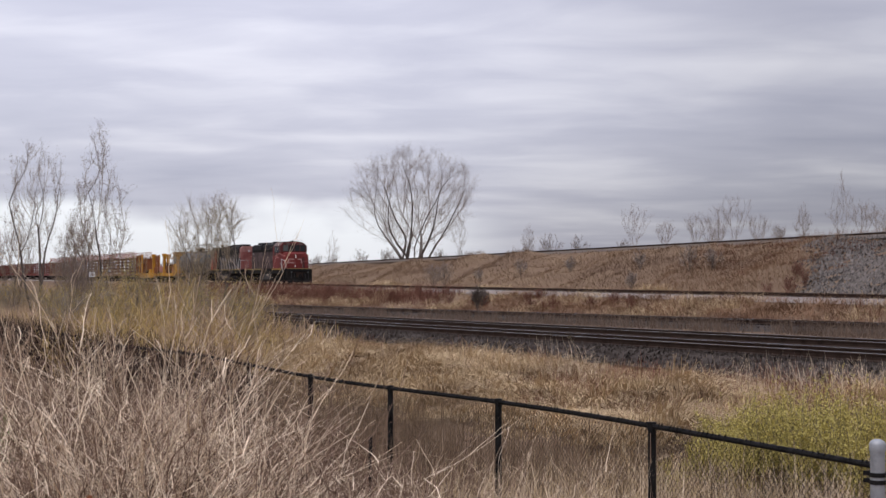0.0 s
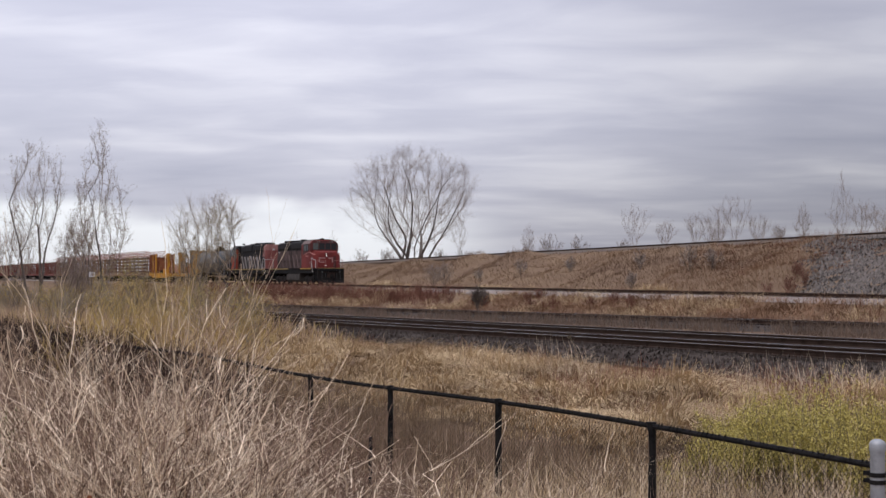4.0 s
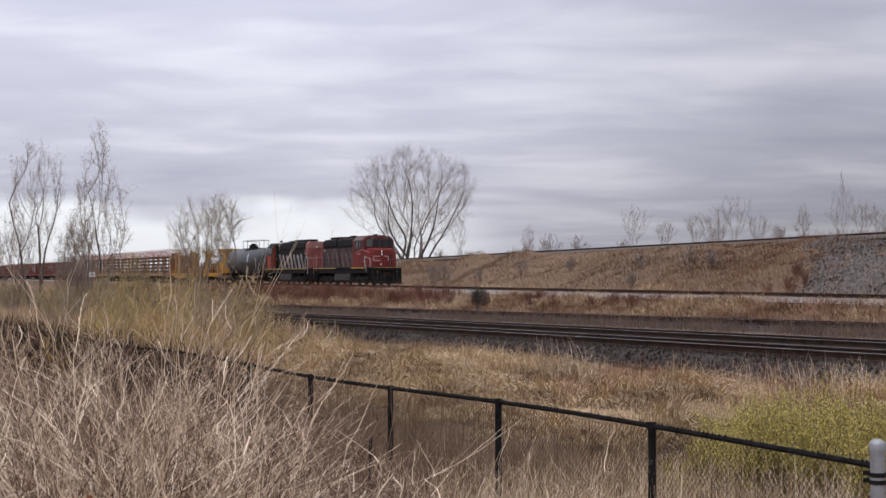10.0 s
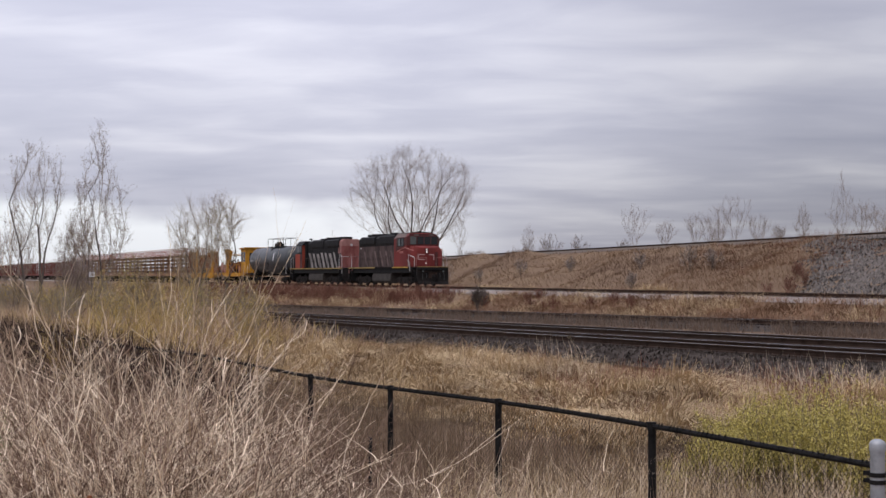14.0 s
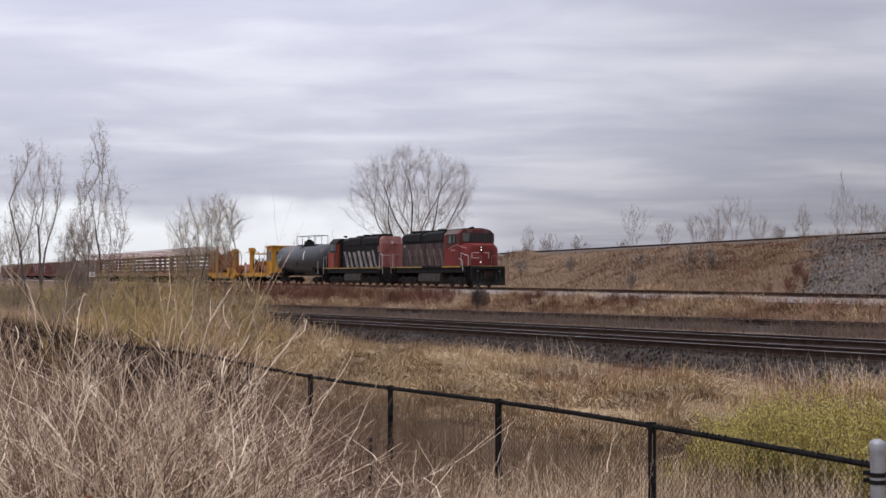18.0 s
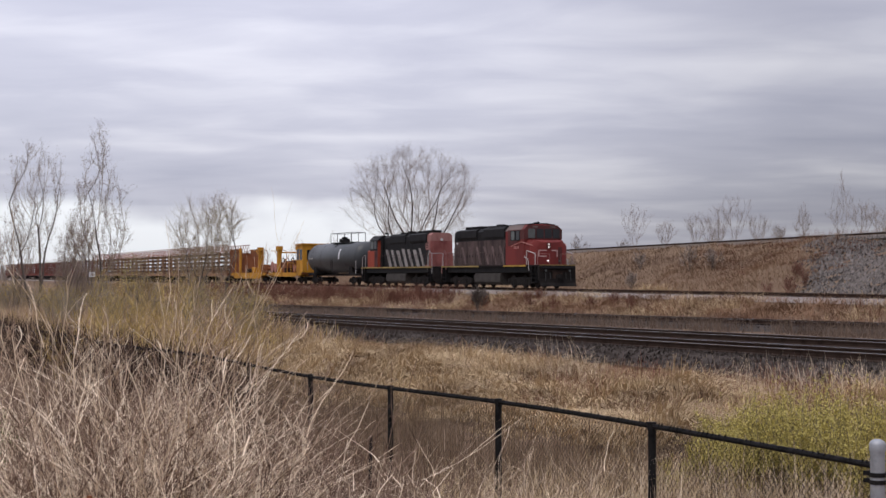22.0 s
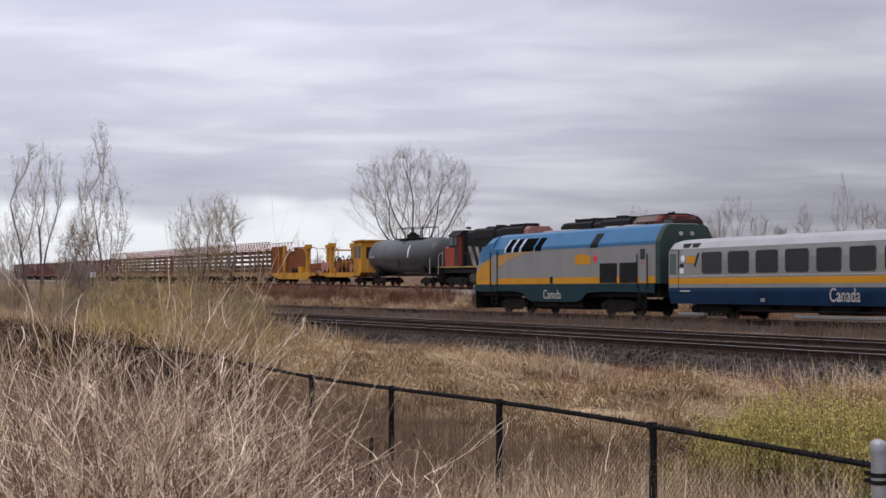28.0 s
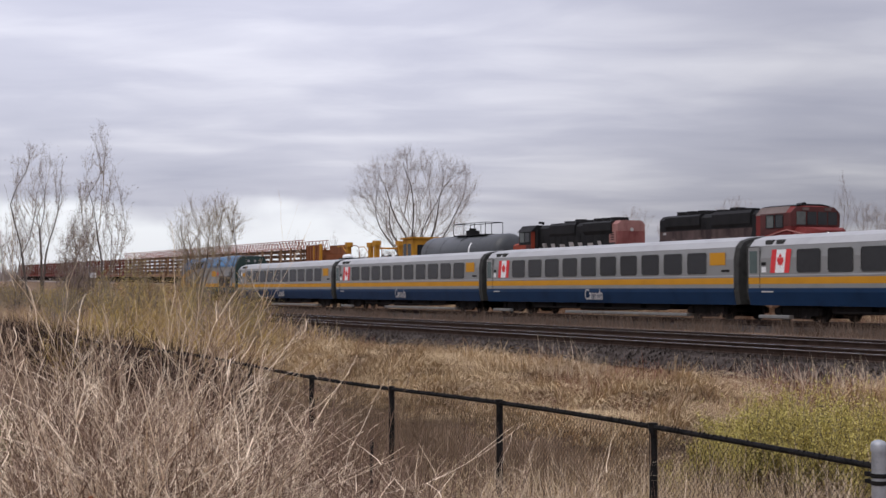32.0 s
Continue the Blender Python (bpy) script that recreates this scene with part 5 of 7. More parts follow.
    # nose colours and windshields
    part("nose_blue", Solid().loft([sect(x, 2.9, hi + 0.012, ww + 0.006, 0) for x, hi, ww in ((1.12, 3.54, 1.47), (1.72, 4.05, 1.52), (2.33, 4.31, w), (3.22, top + 0.002, w + 0.002))]), VBLUE, lo, "sky-blue cab front", False)
    for y in (-1.25, 0.12):
        part("windshield", Solid().add([(1.05, y, 3.42), (1.05, y + 1.13, 3.42), (1.68, y + 1.1, 4.02), (1.68, y + 0.06, 4.02)], [(0, 1, 2, 3)]), GLASS, lo)
    part("nose_gold", Solid().loft([sect(x, 1.56, hi, ww + 0.008, 0) for x, hi, ww in ((0.26, 2.2, 1.25), (0.61, 2.6, 1.40), (1.14, 2.85, 1.48))]), GOLD, lo, "golden nose")
    part("front_skirt", Solid().loft([[(x, -ww, 0.25), (x, ww, 0.25), (x, ww, 1.62), (x, -ww, 1.62)] for x, ww in ((0.1, 1.2), (0.75, 1.5))]), BLACK, lo, "black pilot")
    for y in (-0.6, 0.6):
        part("headlight", Solid().rod((0.25, y, 1.75), (0.33, y, 1.75), 0.13, 10), OFFWHITE, lo)
    part("coupler", Solid().box(-0.35, 0.4, -0.15, 0.15, 0.72, 1.0).box(PL - 0.7, PL, -0.15, 0.15, 0.72, 1.0), UNDER, lo)
    part("underframe", Solid().box(0.75, PL - 0.7, -1.3, 1.3, 0.95, 1.64), UNDER, lo)
    part("fuel_tank", Solid().cut(8.0, 13.4, -1.35, 1.35, 0.3, 1.0, 0.12), UNDER, lo)
    for x in (8.5, 10.5, 15.2, 17.0):
        part("roof_hatch", Solid().cut(x - 0.6, x + 0.6, -0.75, 0.75, top - 0.02, top + 0.09, 0.04), ROOFGREY, lo)
    part("roof_panel", Solid().box(3.4, PL - 0.75, -w + 0.66, w - 0.66, top - 0.01, top + 0.025), ROOFGREY, lo, "pale grey roof panel")
    trucks(lo, (5.0, 16.7), (-1.4, 1.4), 0.51, "passenger", 1.08)
    return lo


CL = 25.85


def coach(label, first):
    """Low-slung coach: leading end at x = 0, trailing end at x = CL."""
    c = thing("passenger_coach", pose(0, 0, 0), label, "railway coach", "passenger train vehicles")
    w, z0, z1 = 1.58, 0.68, 3.60
    prof = shell(w, z0, z1, 0.05)
    gap = 0.32
    inset = [(y * 0.93, 0.06 + z * 0.975) for y, z in prof]
    body = part("body", Solid().loft([ring_at(gap + 0.22, prof), ring_at(CL - gap - 0.22, prof)]), SILVER, c, "silver-grey coach body", False)
    part("end_cap", Solid().loft([ring_at(gap, inset), ring_at(gap + 0.215, [(y * 0.985, z) for y, z in prof])]), RUBBER, c, "dark coach end")
    part("end_cap", Solid().loft([ring_at(CL - gap - 0.215, [(y * 0.985, z) for y, z in prof]), ring_at(CL - gap, inset)]), RUBBER, c, "dark coach end")
    for s in (1,):
        up = sorted([p for p in prof if p[1] >= z1 - 0.46], key=lambda p: p[0])
        outer = [(y * 1.004, z + 0.012) for y, z in up]
        inner = [(y * 0.97, z - 0.03) for y, z in up[::-1]]
        part("roof", Solid().run(outer + inner, gap + 0.22, CL - gap - 0.22), ROOFGREY, c, "pale rounded roof", False)
    for x in (0.0, CL - 0.32):
        part("gangway_bellows", Solid().run([(-1.05, 0.9), (1.05, 0.9), (1.1, 3.2), (0.8, 3.4), (-0.8, 3.4), (-1.1, 3.2)], x, x + 0.32), RUBBER, c, "black ribbed gangway bellows")
    for s in (-1, 1):
        q = s * (w + 0.004)
        a, b = gap + 0.22, CL - gap - 0.22

        def lay(x0, x1, za, zb, off=0.0, lean=0.0):
            return Solid().slab([(x0, za), (x1, za), (x1 + lean, zb), (x0 + lean, zb)], q + s * off - 0.003, q + s * off + 0.003)

        part("navy_skirt", Solid().loft([[(x, s * (w - 0.12 + 0.004), z0 + 0.002), (x, s * (w + 0.004), z0 + 0.55), (x, s * (w + 0.004), 1.40), (x, s * (w - 0.02), 1.40), (x, s * (w - 0.02), z0 + 0.55), (x, s * (w - 0.14), z0 + 0.002)] for x in (a, b)]), NAVY, c, "navy-blue lower side")
        part("gold_band", lay(a, b, 1.57, 1.84), GOLD, c, "golden waist band")
        part("pale_line", lay(a, b, 1.90, 1.95), ROOFGREY, c)
        n, x0 = (10, 3.3) if first else (10, 3.9)
        for i in range(n):
            x = x0 + (2.03 if first else 1.98) * i
            xx = x if s < 0 else CL - x - 1.5
            wn = part("window", Solid().slab([(xx + 0.08, 2.04), (xx + 1.42, 2.04), (xx + 1.5, 2.12), (xx + 1.5, 2.88), (xx + 1.42, 2.96), (xx + 0.08, 2.96), (xx, 2.88), (xx, 2.12)], q - 0.01, q + 0.008), GLASS, c, "dark tinted window")
            part("window_gasket", Solid().path([(xx, q + s * 0.006, 2.12), (xx + 0.08, q + s * 0.006, 2.04), (xx + 1.42, q + s * 0.006, 2.04), (xx + 1.5, q + s * 0.006, 2.12), (xx + 1.5, q + s * 0.006, 2.88), (xx + 1.42, q + s * 0.006, 2.96), (xx + 0.08, q + s * 0.006, 2.96), (xx, q + s * 0.006, 2.88), (xx, q + s * 0.006, 2.12)], 0.018, 4), RUBBER, wn)
        for xd in (0.57,):
            dr = part("door", lay(xd, xd + 0.78, 1.96, 3.1, 0.006), SILVER, c)
            part("door_window", lay(xd + 0.08, xd + 0.62, 2.02, 2.95, 0.010), DOORGLASS, dr, "greenish door window")
            part("door_edge", Solid().path([(xd - 0.02, q, 1.4), (xd - 0.02, q, 3.12), (xd + 0.8, q, 3.12), (xd + 0.8, q, 1.4)], 0.018, 4), RUBBER, c)
        part("notice", lay(1.5, 1.8, 2.05, 2.28, 0.006), WHITE, c, "small white notice")
        part("lock_plate", lay(1.48, 1.8, 2.34, 2.48, 0.006), BLACK, c)
        if first:
            part("service_mark", Solid().rod((1.75, q, 2.72), (1.75, q + s * 0.012, 2.72), 0.16, 12), WHITE, c)
            part("emblem_block", lay(2.05, 2.75, 2.5, 2.82, 0.006), GOLD, c, "plain golden emblem block")
            part("slash_mark", lay(2.65, 2.78, 2.35, 2.95, 0.008, 0.3), BLACK, c)
        else:
            fl = part("flag", lay(2.12, 3.34, 2.03, 2.98, 0.006, 0.16), WHITE, c, "red and white maple-leaf flag")
            part("flag_bar", lay(2.08, 2.42, 2.02, 2.99, 0.009, 0.16), FLAGRED, fl)
            part("flag_bar", lay(3.04, 3.38, 2.02, 2.99, 0.009, 0.16), FLAGRED, fl)
            lf = [(0, -0.3), (0.03, -0.13), (0.2, -0.16), (0.17, -0.08), (0.3, 0.06), (0.24, 0.09), (0.27, 0.2), (0.16, 0.17), (0.13, 0.22), (0.06, 0.13), (0.1, 0.32), (0.04, 0.29), (0, 0.4)]
            lf = lf + [(-x, z) for x, z in lf[-2:0:-1]]
            part("maple_leaf", Solid().slab([(2.8 + 0.85 * x, 2.48 + 0.95 * z) for x, z in lf], q + s * 0.009 - 0.003, q + s * 0.009 + 0.003), FLAGRED, fl, "red maple leaf")
        xe = CL - 2.2
        part("yellow_panel", lay(xe - 0.15, xe + 1.05, 2.4, 2.95, 0.006), GOLD, c, "plain golden emblem block")
        part("marking_bar", lay(xe + 0.75, xe + 1.35, 2.1, 2.2, 0.006), BLACK, c)
        part("marking_bar", lay(1.5, 2.3, 1.22, 1.28, 0.008), OFFWHITE, c)
        me = text_mesh("lettering", "Canada", 0.78, OFFWHITE)
        ob = new("lettering", me)
        ob.parent = c
        ob.matrix_basis = (pose(12.2, q - 0.012, 0.84) if s < 0 else pose(14.4, q + 0.012, 0.84, 0, 0, 180)) @ Matrix.Diagonal((0.8, 1, 1, 1))
        tagged(ob, "white lettering")
        part("skirt_box", lay(7.68, 7.98, 0.8, 0.95, 0.008), SILVER, c) if first else None
    for x in (1.6, 2.35):
        part("roof_vent", Solid().cut(x, x + 0.45, -1.46, -1.05, 3.18, 3.4, 0.04), RUBBER, c)
    for x0, x1, zz in ((5.6, 8.0, 0.35), (8.4, 10.6, 0.42), (11.0, 13.5, 0.3), (14.2, 17.0, 0.38), (17.5, 19.6, 0.42)):
        part("equipment_box", Solid().cut(x0, x1, -1.2, 1.2, zz, 0.72, 0.06), UNDER, c, "dark underfloor equipment box")
    # two added pale strips stand in for lit ground seen under the coach
    part("lit_ground_strip", Solid().cut(9.6, 21.2, -1.32, -0.9, 0.13, 0.27, 0.03), SILVER, c, "pale strip standing in for lit ground beyond the coach")
    part("front_ground_strip", Solid().cut(0.9, 3.0, -1.32, -0.9, 0.13, 0.28, 0.03), SILVER, c, "short pale strip standing in for lit ground beyond the coach")
    part("pipe", Solid().rod((6.0, -1.25, 0.42), (19.5, -1.25, 0.42), 0.05, 6), UNDER, c)
    part("end_jumper", Solid().rod((0.3, -0.9, 1.3), (0.02, -0.9, 0.9), 0.05, 6), UNDER, c)
    trucks(c, (3.3, CL - 3.3), (-1.25, 1.25), 0.43, "passenger")
    return c


DOORGLASS = material("greenish_door_glass", (0.07, 0.10, 0.095), 0.15, 0, 0.1, 4, 0, spec=0.6)
PASSENGER.append((passenger_locomotive(), 0.0))
coach_1 = coach("silver coach with navy skirt and gold band", True)
coach_2 = coach("silver coach with a maple-leaf flag by the door", False)
for i in range(4):
    car = coach_1 if i == 0 else coach_2 if i == 1 else copy_thing(coach_2, pose(0, 0, 0))
    if i == 1:
        continue
    PASSENGER.append((car, PL + CL * i))
# the first coach alone carries a white antenna dome on its roof
dome = part("antenna_base", Solid().box(CL - 2.3, CL - 0.4, -0.35, 0.35, 3.60, 3.74), BLACK, coach_1, "black antenna base")
part("antenna_dome", Solid().loft([[(CL - 1.2 + r * math.cos(k * math.pi / 8), r * math.sin(k * math.pi / 8), z) for k in range(16)] for r, z in ((0.42, 3.74), (0.43, 3.85), (0.36, 3.95), (0.2, 4.01), (0.06, 4.03))]), WHITE, dome, "white antenna dome", True)
part("cable_tray", Solid().box(0.6, 2.2, -0.3, 0.3, 3.60, 3.70), BLACK, coach_2)
PASSENGER.append((coach_2, PL + CL))

# ---- vegetation ----


def polar(b, d):
    """A place d metres from the origin, at b degrees from the -x axis towards +y."""
    return -d * math.cos(radians(b)), d * math.sin(radians(b))


def zs_of(x, y):
    return np.array([ground_z(a, b) for a, b in zip(x, y)])


def blades(name, x, y, h, width, lean, mat, label, seed, steps=3, wind=(0.0, 0.0), sink=0.03, category="grass"):
    """Grass or weeds: one bent ribbon for each root."""
    rs = np.random.RandomState(seed)
    n = len(x)
    z = zs_of(x, y) - sink
    a = rs.uniform(0, 2 * np.pi, n)
    ln = np.abs(rs.normal(0, lean, n))
    dx, dy = np.cos(a) * ln + wind[0], np.sin(a) * ln + wind[1]
    f = rs.uniform(0, np.pi, n)
    sx, sy = np.cos(f), np.sin(f)
    k = np.linspace(0, 1, steps)
    rise = k[None] - 0.32 * np.clip(np.hypot(dx, dy), 0, 1.6)[:, None] * k[None] ** 2
    px = x[:, None] + h[:, None] * dx[:, None] * k[None] ** 1.7
    py = y[:, None] + h[:, None] * dy[:, None] * k[None] ** 1.7
    pz = z[:, None] + h[:, None] * rise
    w = 0.5 * width * rs.uniform(0.6, 1.4, n)[:, None] * (1 - 0.82 * k[None])
    rows = np.stack([np.stack([px - w * sx[:, None], py - w * sy[:, None], pz], -1), np.stack([px + w * sx[:, None], py + w * sy[:, None], pz], -1)], 2)
    return tagged(new(name, strips(name, rows, mat)), label, category, kind="stuff")


def patchy(x, y, s, seed, lo=-0.15):
    """Keeps roots where a slow noise is high, for uneven cover."""
    v = np.array([noise.noise((a * s, b * s * 2.0, seed * 3.7)) for a, b in zip(x, y)])
    return v > lo + np.random.RandomState(seed).uniform(-0.25, 0.25, len(x))


def field(x0, x1, y0, y1, n, seed, pw=1.5, s=0.25, lo=-0.2):
    rs = np.random.RandomState(seed)
    x, y = x1 - (x1 - x0) * rs.uniform(0, 1, n) ** pw, rs.uniform(y0, y1, n)
    k = patchy(x, y, s, seed, lo)
    return x[k], y[k], rs.uniform(0.4, 1.0, int(k.sum()))


def tufts(name, cx, cy, per, h0, h1, width, mat, label, seed, spread=0.16, droop=0.95, wind=(0.0, 0.0), hump=0.0):
    """Hummocks of grass: blades that fan out from common roots and hang over."""
    rs = np.random.RandomState(seed)
    n = len(cx) * per
    a = rs.uniform(0, 2 * np.pi, n)
    rr = np.abs(rs.normal(0, spread, n))
    size = np.repeat(rs.uniform(0.6, 1.25, len(cx)), per)
    x, y = np.repeat(cx, per) + np.cos(a) * rr * size, np.repeat(cy, per) + np.sin(a) * rr * size
    z = np.repeat(zs_of(cx, cy), per) - 0.04
    h = rs.uniform(h0, h1, n) * size
    ln = np.clip(rs.normal(droop, 0.3, n), 0.15, 2.0)
    swirl = np.array([(noise.noise((p * 0.45, q * 0.9, 1.0)), noise.noise((p * 0.45, q * 0.9, 7.0))) for p, q in zip(cx, cy)])
    comb = np.repeat(rs.uniform(-0.3, 0.3, (len(cx), 2)) + 1.6 * swirl, per, 0)
    if hump:
        z = z + np.repeat(np.array([hump * min(1.0, max(0.0, (17.4 - q) / 3)) * max(0.0, noise.noise((p * 0.5, q * 1.0, 12.0)) + 0.1) for p, q in zip(cx, cy)]), per)
    dx, dy = np.cos(a) * ln + comb[:, 0] + wind[0], np.sin(a) * ln + comb[:, 1] + wind[1]
    k = np.linspace(0, 1, 4)[None]
    lean = np.clip(np.hypot(dx, dy), 0, 1.9)[:, None]
    px, py = x[:, None] + h[:, None] * dx[:, None] * k ** 1.5, y[:, None] + h[:, None] * dy[:, None] * k ** 1.5
    pz = z[:, None] + h[:, None] * (k - 0.46 * lean * k ** 2)
    f = np.arctan2(dy, dx) + np.pi / 2 + rs.normal(0, 0.5, n)
    w = 0.5 * width * rs.uniform(0.6, 1.4, n)[:, None] * (1 - 0.75 * k)
    sx, sy = np.cos(f)[:, None] * w, np.sin(f)[:, None] * w
    rows = np.stack([np.stack([px - sx, py - sy, pz], -1), np.stack([px + sx, py + sy, pz], -1)], 2)
    return tagged(new(name, strips(name, rows, mat)), label, "grass", kind="stuff")


def field_b(s0, s1, q0, q1, n, seed, pw=1.3, k=0.12, lo=-0.1):
    """As field, along the branch line and clear of the main line, in swathes that run down the slope."""
    rs = np.random.RandomState(seed)
    s, q, r = s1 - (s1 - s0) * rs.uniform(0, 1, n) ** pw, rs.uniform(q0, q1, n), rs.uniform(0.4, 1.0, n)
    ok = np.array([noise.noise((a * k, b * k * 0.5, seed * 3.7)) for a, b in zip(s, q)]) > lo + rs.uniform(-0.2, 0.2, n)
    s, q, r = s[ok], q[ok], r[ok]
    x, y = s * _c + q * _s, q * _c - s * _s
    ok = y > 41.7
    return x[ok], y[ok], r[ok]


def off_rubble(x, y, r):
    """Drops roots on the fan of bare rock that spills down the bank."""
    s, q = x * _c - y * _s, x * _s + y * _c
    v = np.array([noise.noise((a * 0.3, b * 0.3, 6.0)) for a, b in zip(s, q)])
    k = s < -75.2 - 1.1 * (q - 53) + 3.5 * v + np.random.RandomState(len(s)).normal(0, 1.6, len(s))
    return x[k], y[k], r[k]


def build_grass():
    x, y, r = field(-115, -10, 10.7, 17.9, 4900, 21, 1.9, 0.3, -0.5)
    tufts("matted_grass", x, y, 30, 0.3, 0.6, 0.014, STRAW, "matted straw-coloured dry grass on the slope", 31, 0.24, 1.0, (1.4, 0.15), 0.95)
    x, y, r = field(-115, -10, 8.2, 18.0, 3000, 22, 1.9, 0.22, 0.0)
    tufts("brown_grass_tufts", x, y, 20, 0.25, 0.5, 0.010, BROWN_GRASS, "brown dry weed tufts on the slope", 32, 0.24, 1.0, (0.7, 0.1), 0.6)
    x, y, r = field(-75, -10, 16.8, 18.7, 2600, 23, 1.3, 0.3, 0.05)
    blades("russet_verge_weeds", x, y, 0.15 + 0.3 * r, 0.010, 0.5, RUSSET, "russet weeds along the ballast edge", 33)
    x, y, r = field(-36, -20, 15.4, 18.3, 1700, 24, 1.0, 0.35, 0.05)
    blades("pale_tall_grass", x, y, 0.3 + 0.55 * r, 0.008, 0.55, STALK, "pale tall grass tufts by the ballast", 34, wind=(-0.25, 0))
    x, y, r = field(-30, -13, 12.8, 18.5, 2300, 49, 1.0, 0.4, -0.2)
    tufts("russet_grass_tufts", x, y, 9, 0.3, 0.65, 0.009, RUSSET, "russet grass beside the yellow-green bush", 50, 0.15, 0.7)
    x, y, r = field(-240, -36, 28.9, 36.4, 34000, 25, 1.4, 0.2, -0.35)
    blades("strip_weeds", x, y, 0.15 + 0.35 * r, 0.03, 0.7, TRACK_WEED, "brown weeds between the tracks", 35)
    x, y, r = field(-200, -36, 36.0, 37.5, 8500, 26, 1.3, 0.3, -0.2)
    blades("trackside_weeds", x, y, 0.25 + 0.65 * r, 0.024, 0.5, TRACK_WEED, "thin dry weeds beside the rails", 36)
    x, y, r = field_b(-270, -44, BQ - 9, BQ - 2.3, 4900, 27, 1.3, 0.12, -0.05)
    tufts("yellow_brown_grass", x, y, 16, 0.35, 0.75, 0.026, STRAW, "yellow-brown grass below the freight line", 37, 0.3, 0.9)
    x, y, r = field_b(-270, -44, BQ - 9, BQ - 2.2, 7000, 28, 1.3, 0.13, -0.3)
    tufts("russet_grass", x, y, 15, 0.35, 0.7, 0.024, RUSSET_PALE, "russet weeds below the freight line", 38, 0.3, 0.7)
    x, y, r = field_b(-190, -108, BQ - 6.5, BQ - 2.9, 9000, 87, 1.0, 0.1, -0.3)
    blades("red_brush", x, y, 0.5 + 0.6 * r, 0.028, 0.5, TWIG_RED, "reddish leafless brush below the freight line", 88, category="brush")
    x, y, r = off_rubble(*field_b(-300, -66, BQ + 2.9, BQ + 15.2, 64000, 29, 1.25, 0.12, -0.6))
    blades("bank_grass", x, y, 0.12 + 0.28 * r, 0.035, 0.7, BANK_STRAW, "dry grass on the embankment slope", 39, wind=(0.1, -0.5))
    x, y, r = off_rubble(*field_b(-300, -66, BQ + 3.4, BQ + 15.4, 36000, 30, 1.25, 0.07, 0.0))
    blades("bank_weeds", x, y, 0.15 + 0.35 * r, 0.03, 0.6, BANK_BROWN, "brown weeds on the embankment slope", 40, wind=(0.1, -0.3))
    x, y, r = field_b(-96, -68, BQ + 5.0, BQ + 15.2, 5000, 85, 1.0, 0.10, 0.1)
    blades("bank_russet_brush", x, y, 0.2 + 0.45 * r, 0.022, 0.5, RUSSET_PALE, "russet brush round the rubble", 86)
    rs = np.random.RandomState(93)
    for k, (s0, q0) in enumerate(((-119.5, 59.5), (-107.5, 59.0), (-103, 60.0), (-136, 60.5), (-92, 60.0), (-150, 59.5))):
        u = rs.uniform(0, 1, 420)
        sg, qg = s0 + 2.5 - 6.5 * u + rs.normal(0, 0.5, 420), q0 + 1.5 - 5.0 * u + rs.normal(0, 0.45, 420)
        blades("gully_brush", sg * _c + qg * _s, qg * _c - sg * _s, rs.uniform(0.25, 0.75, 420), 0.025, 0.6, STALK_DARK, "dark leafless brush in a gully of the bank", 94 + k, category="brush")
    x, y, r = field_b(-98, -84, BQ + 21, BQ + 25, 1600, 89, 1.0, 0.2, -0.3)
    blades("orange_brush", x, y, 0.5 + 0.9 * r, 0.03, 0.4, RUSSET_PALE, "rusty orange brush behind the embankment track", 90)
    x, y, r = field_b(-300, -52, BQ + 3.0, BQ + 5.4, 2200, 47, 1.3, 0.1, -0.2)
    tufts("bank_foot_grass", x, y, 14, 0.4, 0.8, 0.04, STRAW, "pale tall grass along the foot of the embankment", 48, 0.35, 0.8)
    x, y, r = field_b(-100, -76, BQ + 9.5, BQ + 15.2, 420, 83, 1.0, 0.12, -0.05)
    tufts("bank_russet_weeds", x, y, 12, 0.2, 0.5, 0.028, RUSSET, "russet weeds near the top of the embankment", 84, 0.5, 0.5, (0.15, -0.8))
    rs = np.random.RandomState(77)
    x, y = rs.uniform(-20.2, -17.4, 420), rs.uniform(2.1, 2.75, 420)
    blades("green_weeds", x, y, rs.uniform(0.3, 0.75, 420), 0.02, 0.5, FRESH, "fresh green weeds sprouting beside the litter", 78)
    # sloping dry reeds beyond and along the fence
    x, y, r = field(-40, -7.5, 6.2, 9.8, 15000, 41, 1.6, 0.5, -0.4)
    far = x < -15.4
    blades("fence_side_grass", x[far], y[far], 0.35 + 0.5 * r[far], 0.010, 0.6, BROWN_GRASS, "brown grass on both sides of the fence", 42)
    blades("fence_foot_grass", x[~far], y[~far], 0.35 + 0.5 * r[~far], 0.010, 0.6, STRAW, "dry straw grass on both sides of the fence", 42)
    x, y, r = field(-40, -7.5, 5.2, 10.5, 7000, 43, 1.6, 0.5, -0.2)
    far = x < -15.4
    blades("fence_side_weeds", x[far], y[far], 0.4 + 0.7 * r[far], 0.009, 0.4, BROWN_GRASS, "brown weeds on both sides of the fence", 44)
    blades("fence_foot_straw", x[~far], y[~far], 0.4 + 0.7 * r[~far], 0.009, 0.5, STALK, "bleached straw on both sides of the fence", 44)
    x, y, r = field(-330, -60, 8.0, 18.8, 22000, 45, 0.9, 0.1, -0.4)
    blades("far_verge_weeds", x, y, 0.5 + 0.8 * r, 0.04, 0.6, VERGE, "tall brown weeds along the far verge", 46)


build_grass()


